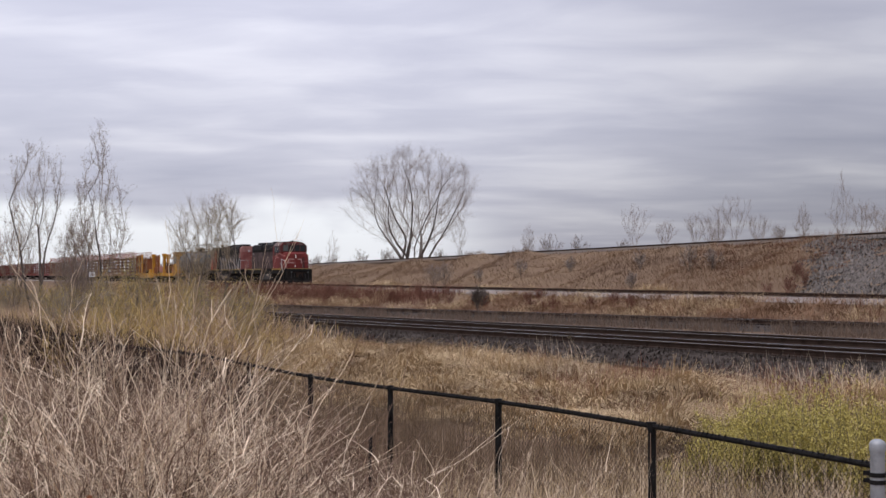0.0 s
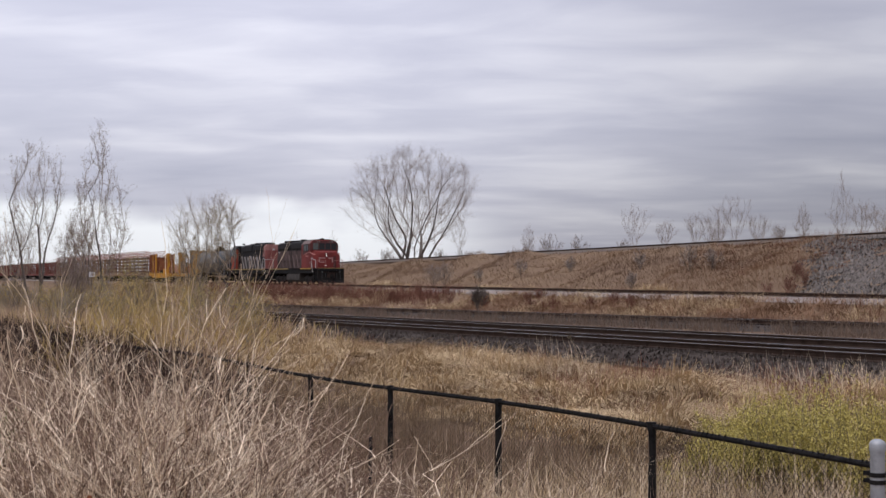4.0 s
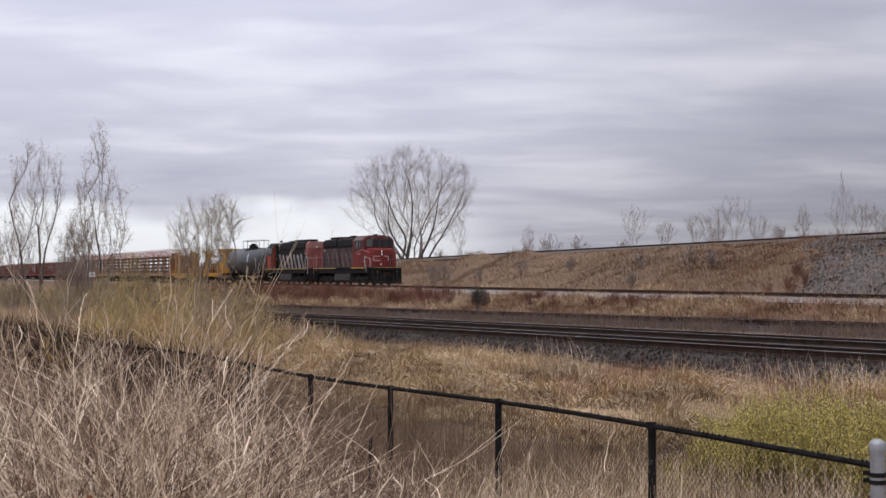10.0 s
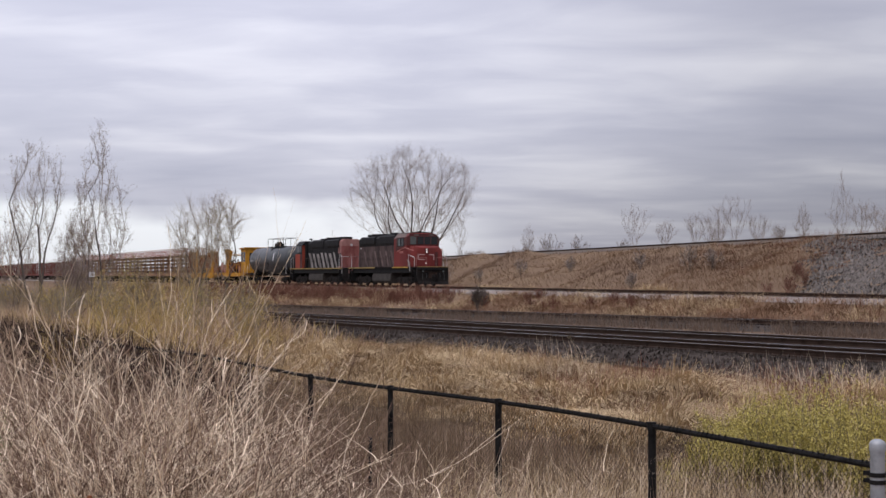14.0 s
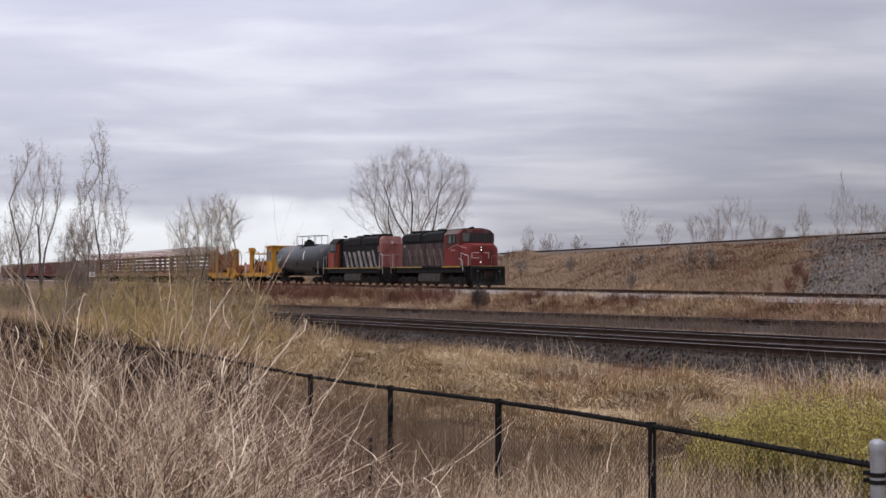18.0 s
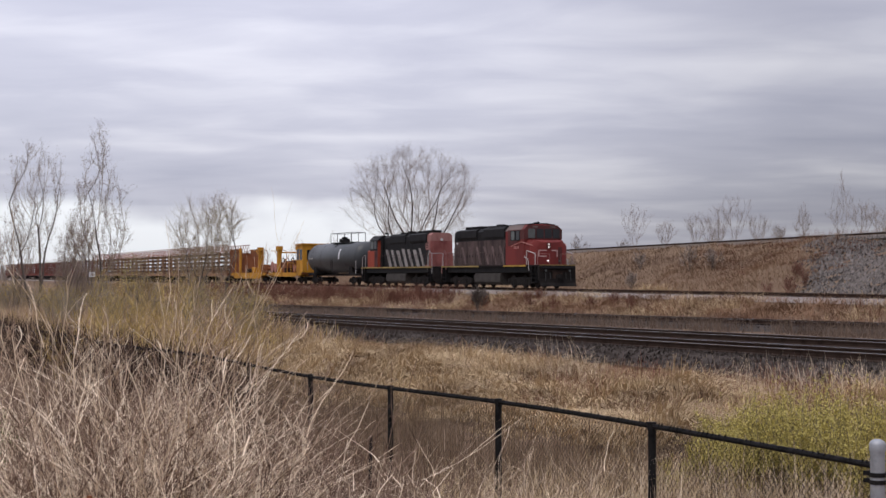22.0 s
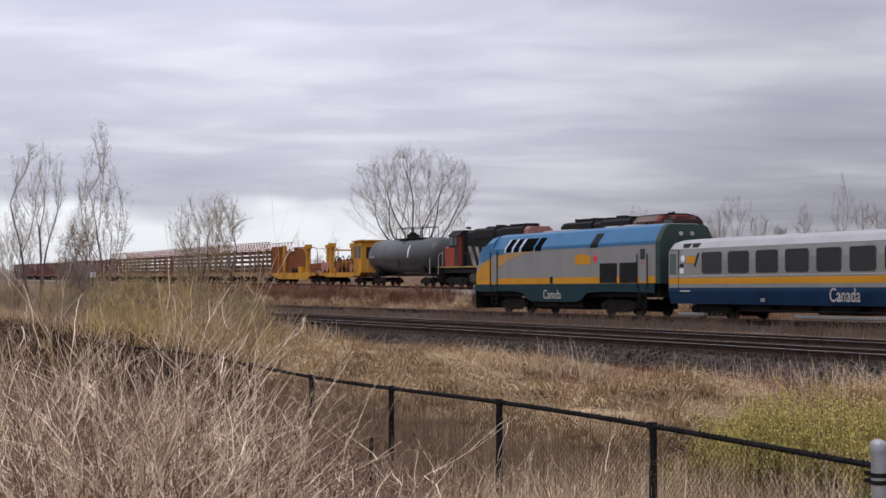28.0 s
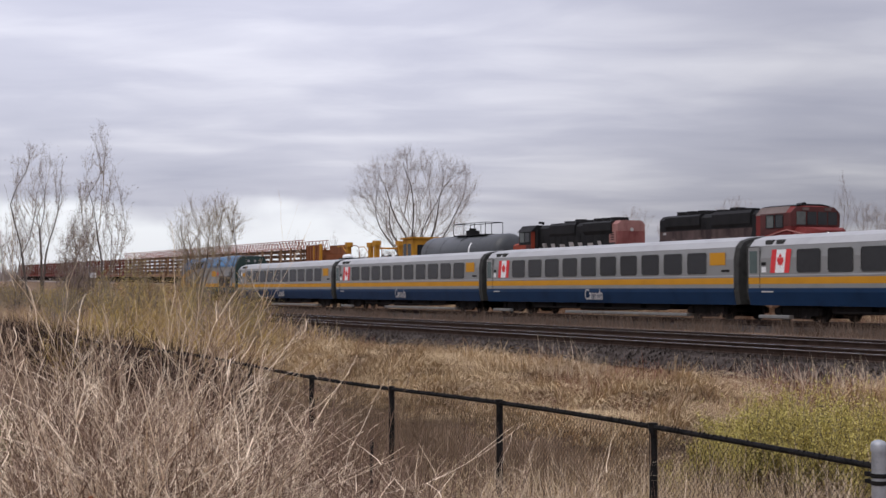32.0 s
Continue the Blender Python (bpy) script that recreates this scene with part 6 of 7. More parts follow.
def build_vines():
    rs = np.random.RandomState(55)
    n = 14000
    x, y = -24 - 44 * rs.uniform(0, 1, n) ** 0.8, 6.93 + rs.normal(0, 0.16, n)
    keep = np.array([noise.noise((a * 0.45, 1.0, 2.0)) > -0.25 for a in x])
    x, y = x[keep], y[keep]
    blades("fence_vines", x, y, rs.uniform(0.7, 1.85, len(x)), 0.026, 0.35, VINE, "dark leafless vines smothering the fence", 56, steps=4, category="vines")
    for k, (nm, mat, count, lo, lab) in enumerate((("brown_thicket", VERGE, 11000, -0.3, "brown thicket of dead weeds on the verge"), ("straw_thicket", STRAW, 6000, 0.0, "straw-coloured dead weeds on the verge"),
                                                   ("golden_thicket", GOLDEN, 6500, 0.08, "golden olive brush on the verge"))):
        x, y, r = field(-140, -48, 10.0, 18.6, count, 57 + 3 * k, 0.9, 0.13, lo)
        hh = (0.5 + 1.0 * r) * np.clip((-x - 44) / 16, 0.3, 1.15)
        blades(nm, x, y, hh, 0.026, 0.65, mat, lab, 58 + 3 * k, steps=5, category="weeds")
    # woods far up the line
    b, d = np.radians(rs.uniform(4.5, 20, 5200)), rs.uniform(480, 800, 5200)
    x, y = -d * np.cos(b), d * np.sin(b) + 0.0
    k = y > 60
    x, y = x[k], y[k]
    h = np.array([5.5 + 4.5 * noise.noise((p * 0.02, q * 0.02, 9.0)) for p, q in zip(x, y)]) * rs.uniform(0.7, 1.2, len(x))
    blades("far_woods", x, y, h, 0.7, 0.22, TWIG_FAR, "bare grey-brown woods far up the line", 59, category="woods")


build_vines()


def strips_of(name, groups, mat):
    """Ribbons of several step counts in one mesh."""
    vs, qs, o = [], [], 0
    for rows in groups:
        c, n = rows.shape[:2]
        idx = o + np.arange(c * n * 2).reshape(c, n, 2)
        qs.append(np.stack([idx[:, :-1, 0], idx[:, :-1, 1], idx[:, 1:, 1], idx[:, 1:, 0]], -1).reshape(-1, 4))
        vs.append(rows.reshape(-1, 3))
        o += c * n * 2
    vs, qs = np.concatenate(vs), np.concatenate(qs)
    me = bpy.data.meshes.new(name)
    me.vertices.add(len(vs))
    me.vertices.foreach_set("co", vs.astype(np.float32).ravel())
    me.loops.add(qs.size)
    me.loops.foreach_set("vertex_index", qs.astype(np.int32).ravel())
    me.polygons.add(len(qs))
    me.polygons.foreach_set("loop_start", np.arange(len(qs), dtype=np.int32) * 4)
    me.update(calc_edges=True)
    me.materials.append(mat)
    return me


SWAY = []  # (clump, its bearing, strength): what nods in the wind


def ribbon(rs, ln, w0, w1):
    c, n = ln.shape[:2]
    f = rs.uniform(0, np.pi, c)
    side = np.stack([np.cos(f), np.sin(f), np.zeros(c)], -1)[:, None]
    w = (w0 + (w1 - w0) * np.linspace(0, 1, n))[None, :, None] * rs.uniform(0.6, 1.3, c)[:, None, None] * 0.5
    return np.stack([ln - side * w, ln + side * w], 2)


def winding(rs, p0, d0, length, steps, wander, bend):
    """Crooked lines from p0 along d0, that wander and bend as they go."""
    n = len(p0)
    k = np.linspace(0, 1, steps - 1)[None, :, None]
    turn = np.cumsum(rs.normal(0, wander, (n, steps - 1, 3)), 1)
    d = d0[:, None] + bend[:, None] * k + turn
    d /= np.linalg.norm(d, axis=2, keepdims=True) + 1e-6
    pos = p0[:, None] + np.cumsum(d, 1) * (length / (steps - 1))[:, None, None]
    return np.concatenate([p0[:, None], pos], 1)


def offshoots(rs, lines, length, count, lo, hi, spread, wander):
    """Twigs that fork off given lines at narrow angles."""
    n, m = lines.shape[:2]
    src = rs.randint(0, n, n * count)
    at = rs.uniform(0.3, 0.97, len(src)) * (m - 1.001)
    i = at.astype(int)
    fr = (at - i)[:, None]
    p0 = lines[src, i] * (1 - fr) + lines[src, i + 1] * fr
    up = lines[src, i + 1] - lines[src, i]
    up /= np.linalg.norm(up, axis=1, keepdims=True) + 1e-6
    d = rs.normal(0, 1, (len(src), 3))
    d = up + spread * d / np.linalg.norm(d, axis=1, keepdims=True)
    ln = length[src] * rs.uniform(lo, hi, len(src))
    return winding(rs, p0, d, ln, 5, wander, rs.normal(0, 0.35, (len(src), 3)) + np.array([0, 0, 0.15])), ln


def canes(name, spots, seed, mat, label, width, twigs, wander=0.14, category="weeds", edge=6.7):
    """Crooked arching stalks with forked twigs. spots: bearing from and to, distance from and to, count, height from and to, lean, lean across."""
    rs = np.random.RandomState(seed)
    base, td, hh = [], [], []
    for b0, b1, d0, d1, n, h0, h1, lean, across in spots:
        b, d = rs.uniform(b0, b1, n), rs.uniform(d0, d1, n)
        x, y = -d * np.cos(np.radians(b)), d * np.sin(np.radians(b))
        k = y < edge
        x, y = x[k], y[k]
        m = len(x)
        a = rs.uniform(0, 2 * np.pi, m)
        ln = np.abs(rs.normal(0, lean, m))
        ac = across * rs.uniform(0.2, 1.5, m)
        base.append(np.stack([x, y, zs_of(x, y) - 0.03], -1))
        td.append(np.stack([np.cos(a) * ln + 0.26 * ac, np.sin(a) * ln + 0.97 * ac, -0.5 * (ln + abs(ac))], -1))
        hh.append(h0 + (h1 - h0) * rs.uniform(0, 1, m) ** 1.5)
    base, td, h = np.concatenate(base), np.concatenate(td), np.concatenate(hh)
    start = np.stack([rs.normal(0, 0.2, len(h)) + 0.5 * td[:, 0], rs.normal(0, 0.2, len(h)) + 0.5 * td[:, 1], np.ones(len(h))], -1)
    lines = winding(rs, base, start, h * 1.08, 10, wander, td)
    # one clump for every two degrees of bearing, each on its own foot
    brg = np.degrees(np.arctan2(base[:, 1], -base[:, 0]))
    for k in range(int(brg.min() // 2.5), int(brg.max() // 2.5) + 1):
        sel = (brg >= 2.5 * k) & (brg < 2.5 * k + 2.5)
        if sel.sum() < 4:
            continue
        foot = base[sel].mean(0)
        ln, hh2 = lines[sel] - foot, h[sel]
        t1, l1 = offshoots(rs, ln, hh2, twigs, 0.12, 0.5, 1.2, 0.24)
        t2, _ = offshoots(rs, t1, l1, 2, 0.25, 0.6, 1.2, 0.25)
        me = strips_of(name, [ribbon(rs, ln, width, width * 0.55), ribbon(rs, t1, width * 0.7, width * 0.4), ribbon(rs, t2, width * 0.5, width * 0.3)], mat)
        ob = tagged(new(name, me), label, category, kind="stuff")
        ob.location = foot
        SWAY.append((ob, 2.5 * k + 1.25, 1.0))


canes("pale_weed_stalks", [(8.1, 10.0, 9, 13, 40, 0.6, 1.35, 1.2, 0.1), (9.6, 14.6, 10.0, 13, 140, 1.1, 2.1, 0.9, 0.3), (8.3, 10.2, 14, 22, 40, 0.8, 1.3, 1.1, 0.1), (10.2, 15.0, 13, 20, 130, 1.0, 1.9, 1.0, 0.1),
                           (12.3, 14.8, 9.2, 12.5, 90, 1.0, 1.8, 0.8, 0.9), (8.3, 13.8, 7.8, 9.5, 130, 0.5, 1.05, 1.4, 0.2)], 61, STALK, "tangle of bleached dead weed stalks", 0.0085, 9, 0.24)
canes("dead_canes", [(8.3, 9.4, 10, 12, 6, 1.0, 1.8, 0.8, 0.0), (9.6, 14.2, 10, 12.5, 34, 1.4, 2.2, 0.8, 0.2), (12.2, 15.2, 9.5, 12.0, 36, 1.2, 2.0, 0.6, 1.4), (11, 16, 9.5, 11.0, 18, 1.0, 1.7, 0.6, -1.2), (8.3, 13.8, 8.2, 9.6, 26, 0.7, 1.2, 1.6, 0.4), (16, 23, 9, 12, 8, 0.7, 1.1, 1.0, 0.4)],
      66, CANE, "pale forked dead canes standing in the weeds", 0.0105, 9, 0.2)
canes("brown_weed_stalks", [(8.2, 10.5, 9.5, 17, 400, 0.5, 1.3, 1.3, 0.1), (8.3, 10.5, 17, 24, 160, 0.5, 1.2, 1.2, 0.1), (9.8, 15.2, 9.5, 20, 760, 0.7, 1.9, 1.2, 0.3), (13, 17.5, 9, 16, 560, 0.6, 1.5, 1.0, 0.9), (17, 21, 9, 15, 160, 0.5, 1.0, 1.0, 0.5), (7.4, 13.0, 28, 49, 420, 0.5, 1.0, 0.8, 0.0)],
      62, STALK_DARK, "tangle of brown dead canes and brambles", 0.0100, 8, 0.24)
canes("thin_weed_stalks", [(25.5, 37, 9.5, 19, 420, 0.6, 1.3, 0.8, 0.1), (19, 25.5, 9.5, 14, 60, 0.7, 1.2, 0.9, 0.3), (23, 29, 11, 15, 90, 0.5, 1.1, 0.8, 0.2)], 63, STALK, "thin pale weed stalks before the fence", 0.009, 6, 0.18)
canes("thin_brown_stalks", [(18.5, 26, 9.5, 19, 480, 0.6, 1.2, 0.8, 0.1), (26, 37, 9.5, 19, 190, 0.6, 1.2, 0.8, 0.1)], 64, STALK_DARK, "thin brown weed stalks before the fence", 0.0085, 6, 0.2)
canes("ochre_shoots", [(9.2, 11.4, 36, 58, 60, 1.2, 2.6, 0.3, 0.0), (11.2, 14.4, 34, 56, 120, 1.3, 2.9, 0.3, 0.1), (14.2, 16.8, 36, 52, 60, 0.9, 2.1, 0.35, 0.1)], 67, OCHRE, "ochre brushwood of young shoots on the verge", 0.016, 9, 0.14, "brushwood", 18.0)
canes("tan_brushwood", [(7.0, 11.4, 34, 58, 110, 0.9, 2.2, 0.4, 0.0), (11.2, 16.0, 32, 56, 150, 1.0, 2.6, 0.4, 0.1)], 68, VERGE, "tan leafless brushwood on the verge", 0.016, 9, 0.16, "brushwood", 18.0)


def tubes(paths, name, mat):
    """Tapered tubes for (points, radii) in paths, joined into one mesh."""
    vs, fs = [], []
    for pts, rad in paths:
        n = 6 if rad[0] > 0.05 else 4 if rad[0] > 0.015 else 3
        for j, (p, r) in enumerate(zip(pts, [float(v) for v in rad])):
            d = (pts[min(j + 1, len(pts) - 1)] - pts[max(j - 1, 0)]).normalized()
            s = d.orthogonal().normalized()
            t = d.cross(s)
            o = len(vs)
            vs += [p + r * (s * math.cos(2 * math.pi * i / n) + t * math.sin(2 * math.pi * i / n)) for i in range(n)]
            if j:
                fs += [(o - n + i, o - n + (i + 1) % n, o + (i + 1) % n, o + i) for i in range(n)]
    me = bpy.data.meshes.new(name)
    me.from_pydata(vs, [], fs)
    me.materials.append(mat)
    me.shade_smooth()
    return me


def grow(rs, p, d, length, r, level, spec, out, tips):
    """One limb and what forks from it. spec: per level (forks, length ratio, spread in degrees, upward pull)."""
    segs = 5 if level == 0 else 4
    pts, rad = [p.copy()], [r]
    q = p.copy()
    dd = d.normalized()
    pull = spec[min(level, len(spec) - 1)][3]
    for j in range(segs):
        dd = (dd + Vector((rs.uniform(-1, 1), rs.uniform(-1, 1), rs.uniform(-0.6, 0.6))) * (0.07 + 0.03 * level) + Vector((0, 0, pull)) * 0.10).normalized()
        q = q + dd * (length / segs)
        pts.append(q.copy())
        rad.append(r * (1 - 0.72 * (j + 1) / segs))
    out[min(level, 3)].append((pts, rad))
    if level >= len(spec):
        tips.append((pts[-1], dd))
        return
    forks, ratio, spread, _ = spec[level]
    for k in range(forks):
        u = (0.12 if level else 0.2) + (0.86 if level else 0.78) * (k + rs.random()) / forks
        j = min(int(u * segs), segs - 1)
        f = u * segs - j
        a = pts[j].lerp(pts[j + 1], f)
        axis = (pts[j + 1] - pts[j]).normalized()
        side = axis.orthogonal().normalized()
        side.rotate(Matrix.Rotation(rs.uniform(0, 2 * math.pi), 3, axis))
        ang = radians(spread * rs.uniform(0.6, 1.25))
        nd = axis * math.cos(ang) + side * math.sin(ang)
        nl = length * ratio * rs.uniform(0.65, 1.15) * (1.3 - 0.75 * u)
        grow(rs, a, nd, nl, max(0.003, (rad[j] * (1 - f) + rad[j + 1] * f) * 0.42), level + 1, spec, out, tips)
    tips.append((pts[-1], dd))


def prisms(name, lines, w0, w1, mat):
    """Three-sided tapering twigs along lines of shape (count, steps, 3)."""
    c, m = lines.shape[:2]
    d = lines[:, -1] - lines[:, 0]
    d /= np.linalg.norm(d, axis=1, keepdims=True) + 1e-9
    ref = np.where(np.abs(d[:, 2:]) < 0.9, np.array([[0, 0, 1.0]]), np.array([[1.0, 0, 0]]))
    u = np.cross(d, ref)
    u /= np.linalg.norm(u, axis=1, keepdims=True) + 1e-9
    v = np.cross(d, u)
    w = np.linspace(w0, w1, m)[None, :, None, None]
    ang = np.arange(3) * 2 * np.pi / 3
    ring = u[:, None] * np.cos(ang)[None, :, None] + v[:, None] * np.sin(ang)[None, :, None]
    vs = lines[:, :, None] + ring[:, None] * w
    idx = np.arange(c * m * 3).reshape(c, m, 3)
    nxt = np.roll(idx, -1, 2)
    quads = np.stack([idx[:, :-1], nxt[:, :-1], nxt[:, 1:], idx[:, 1:]], -1).reshape(-1, 4)
    me = bpy.data.meshes.new(name)
    me.vertices.add(c * m * 3)
    me.vertices.foreach_set("co", vs.astype(np.float32).ravel())
    me.loops.add(quads.size)
    me.loops.foreach_set("vertex_index", quads.astype(np.int32).ravel())
    me.polygons.add(len(quads))
    me.polygons.foreach_set("loop_start", np.arange(len(quads), dtype=np.int32) * 4)
    me.update(calc_edges=True)
    me.materials.append(mat)
    return me


def skeleton(attr, nodes, parent, balance, rise):
    """Joins the points of a crown, nearest the foot first, each to the limb that makes the shortest way; returns nodes and parents."""
    order = np.argsort(np.linalg.norm(attr, axis=1))
    n0, n = len(nodes), len(nodes) + len(attr)
    P, way, par = np.zeros((n, 3)), np.zeros(n), list(parent)
    P[:n0] = nodes
    for i in range(n0):
        if par[i] >= 0:
            way[i] = way[par[i]] + np.linalg.norm(P[i] - P[par[i]])
    for k, i in enumerate(order):
        m = n0 + k
        d = np.linalg.norm(P[:m] - attr[i], axis=1)
        v = attr[i] - P[:m]
        flat_run = np.hypot(v[:, 0], v[:, 1])
        j = int((d + balance * way[:m] + 3.0 * np.maximum(0, rise * flat_run - v[:, 2])).argmin())
        P[m], way[m] = attr[i], way[j] + d[j]
        par.append(j)
    return P, par


DOME = ((0.0, 0.1), (0.08, 0.42), (0.22, 0.82), (0.42, 1.0), (0.60, 1.0), (0.80, 0.86), (0.92, 0.58), (1.0, 0.12))
SPIRE = ((0.0, 0.2), (0.15, 0.6), (0.35, 1.0), (0.55, 0.88), (0.75, 0.55), (0.9, 0.25), (1.0, 0.04))
VASE = ((0.0, 0.05), (0.2, 0.35), (0.45, 0.75), (0.7, 1.0), (0.85, 0.9), (1.0, 0.3))


def crown_tree(x, y, label, height, wide, stems, seed, shape=DOME, low=0.1, points=400, step=0.3, balance=0.35, lean=0.5, foot=0.2, trunk=0.2, tip=0.004, thick=0.05,
               twig_len=0.5, n_twig=3, twig_w=0.0035, up=0.25, bark=BARK, twig=TWIG_FAR, category="tree", name="tree", leaf=None, leaf_size=0.02, n_leaf=1, leaf_spread=0.1, outer=0.5, rise=0.4, fork=0.65):
    """A bare tree whose limbs fork towards all parts of a crown of the given outline."""
    rs = np.random.RandomState(seed)
    t = thing(name, pose(x, y, ground_z(x, y) - 0.08), label, category)
    hs, ws = np.array(shape).T
    h = rs.uniform(0, 1, points * 6)
    h = h[rs.uniform(0, 1, len(h)) < np.interp(h, hs, ws) ** 1.6 + 0.03][:points]
    a, r = rs.uniform(0, 2 * np.pi, len(h)), rs.uniform(0, 1, len(h)) ** outer
    lump = np.array([1 + 0.22 * noise.noise((math.cos(q) * 1.6 + seed, math.sin(q) * 1.6, k * 3.0)) for q, k in zip(a, h)])
    rad = wide * np.interp(h, hs, ws) * r * lump
    attr = np.stack([rad * np.cos(a), rad * np.sin(a), height * (low + (1 - low) * h)], -1)
    nodes, parent = [], []
    count = max(2, int(trunk * height / step))
    for k in range(stems):
        q = 2.399 * k + rs.uniform(-0.4, 0.4)
        ln = lean * math.sqrt((k + 0.15) / stems) if stems > 1 else 0.03
        d = np.array([math.cos(q) * ln, math.sin(q) * ln, 1.0])
        d /= np.linalg.norm(d)
        p = np.array([math.cos(q), math.sin(q), 0]) * foot * (0.3 + ln)
        for j in range(count):
            nodes.append(p + rs.normal(0, 0.02, 3) * step * (j > 0))
            parent.append(len(nodes) - 2 if j else -1)
            p = p + d * step
            d = d + rs.normal(0, 0.04, 3)
            d /= np.linalg.norm(d)
    P, par = skeleton(attr, nodes, parent, balance, rise)
    n = len(P)
    kids = [[] for _ in range(n)]
    ends = np.zeros(n)
    for i in range(n - 1, -1, -1):
        if not kids[i]:
            ends[i] = 1
        if par[i] >= 0:
            ends[par[i]] += ends[i]
            kids[par[i]].append(i)
    # the limbs run on smoothly from one fork to the next
    for _ in range(2):
        for i in range(len(nodes), n):
            if kids[i]:
                main = max(kids[i], key=lambda c: ends[c])
                P[i] = 0.4 * P[i] + 0.3 * (P[par[i]] + P[main])
    power = math.log(thick / tip) / math.log(max(3.0, ends.max()))
    radius = tip * ends ** power
    trunks, limbs, fine = [], [], []
    todo = [i for i in range(n) if par[i] < 0]
    while todo:
        i = todo.pop()
        chain, rr = ([par[i]], [radius[i]]) if par[i] >= 0 else ([], [])
        root = par[i] < 0
        while True:
            chain.append(i)
            rr.append(radius[i])
            if not kids[i]:
                break
            main = max(kids[i], key=lambda c: ends[c])
            todo += [c for c in kids[i] if c != main]
            i = main
        if len(chain) > 1:
            pts = [Vector(P[c]) for c in chain]
            (trunks if root else limbs if rr[0] > 0.3 * thick else fine).append((pts, rr))
    for pr in trunks:
        new("trunk", tubes([pr], "trunk", bark)).parent = t
    for nm, lst, mat in (("branchwork", limbs, bark), ("fine_branchwork", fine, twig)):
        if lst:
            new(nm, tubes(lst, nm, mat)).parent = t
    # twigs that fork off the thin limbs
    thin = np.array([i for i in range(n) if par[i] >= 0 and ends[i] <= 8 and i >= len(nodes)])
    src = np.repeat(thin, n_twig)
    base = P[src] + (P[np.array(par)[src]] - P[src]) * rs.uniform(0, 1, (len(src), 1))
    fwd = P[src] - P[np.array(par)[src]]
    fwd /= np.linalg.norm(fwd, axis=1, keepdims=True) + 1e-9
    side = rs.normal(size=(len(src), 3))
    side /= np.linalg.norm(side, axis=1, keepdims=True)
    d0 = fwd + fork * side + np.array([0, 0, up])
    tw = winding(rs, base, d0, twig_len * rs.uniform(0.4, 1.2, len(src)), 4, 0.12, rs.normal(0, 0.2, (len(src), 3)) + np.array([0, 0, 0.3]))
    ob = new("crown", prisms("crown", tw, twig_w, twig_w * 0.45, twig))
    ob.parent = t
    tagged(ob, "bare twigs of the crown")
    if leaf:
        spots = tw[:, 1:].reshape(-1, 3)
        spots = spots[rs.permutation(len(spots))[: len(spots) // 2]]
        ob = new("foliage", specks("foliage", [(tuple(p), None) for p in spots], n_leaf, leaf_size, leaf_spread, leaf, seed))
        ob.parent = t
        tagged(ob, "small buds and catkins")
    return t


def shoot_bush(x, y, h, wide, shoots, seed, label):
    """A budding shrub: many upright shoots with small leaves along them."""
    rs = np.random.RandomState(seed)
    t = thing("shrub", pose(x, y, ground_z(x, y) - 0.04), label, "shrub")
    a, r = rs.uniform(0, 2 * np.pi, shoots), np.sqrt(rs.uniform(0, 1, shoots))
    foot = np.stack([np.cos(a) * r * 0.25 * wide, np.sin(a) * r * 0.25 * wide, np.zeros(shoots)], -1)
    hh = h * (0.5 + 0.52 * rs.uniform(0, 1, shoots) ** 2.0) * (1 - 0.15 * r)
    d0 = np.stack([np.cos(a) * r * 0.75 * wide / h, np.sin(a) * r * 0.75 * wide / h, np.ones(shoots)], -1)
    ln = winding(rs, foot, d0, hh, 8, 0.07, np.tile((0, 0, 0.5), (shoots, 1)))
    tw, _ = offshoots(rs, ln, hh, 6, 0.12, 0.35, 0.6, 0.08)
    me = new("branchwork", strips("branchwork", np.concatenate([ribbon(rs, ln, 0.009, 0.004), np.repeat(ribbon(rs, tw, 0.005, 0.003), 1, 0)[:, [0, 0, 0, 1, 1, 2, 3, 4]]]), BARK))
    me.parent = t
    spots = np.concatenate([ln[:, 3:].reshape(-1, 3), tw.reshape(-1, 3), (0.5 * (ln[:, 3:-1] + ln[:, 4:])).reshape(-1, 3)])
    ob = new("foliage", specks("foliage", [(tuple(p), None) for p in spots], 5, 0.0145, 0.018, BUD, seed))
    ob.parent = t
    tagged(ob, "small yellow-green opening leaves")
    return t


def specks(name, tips, n_each, size, spread, mat, seed):
    """Buds, catkins or small leaves around the twig ends, as little bent quads."""
    rs = np.random.RandomState(seed)
    c = np.repeat(np.array([tuple(p) for p, _ in tips]), n_each, 0)
    n = len(c)
    c = c + rs.normal(0, spread, (n, 3))
    a, b = rs.normal(size=(n, 3)), rs.normal(size=(n, 3))
    a /= np.linalg.norm(a, axis=1, keepdims=True)
    b -= a * (a * b).sum(1, keepdims=True)
    b /= np.linalg.norm(b, axis=1, keepdims=True)
    s = size * rs.uniform(0.5, 1.3, (n, 1))
    quad = np.stack([c - a * s, c - b * s * 0.45, c + a * s, c + b * s * 0.45], 1)
    return bulk(name, quad, 4, mat)


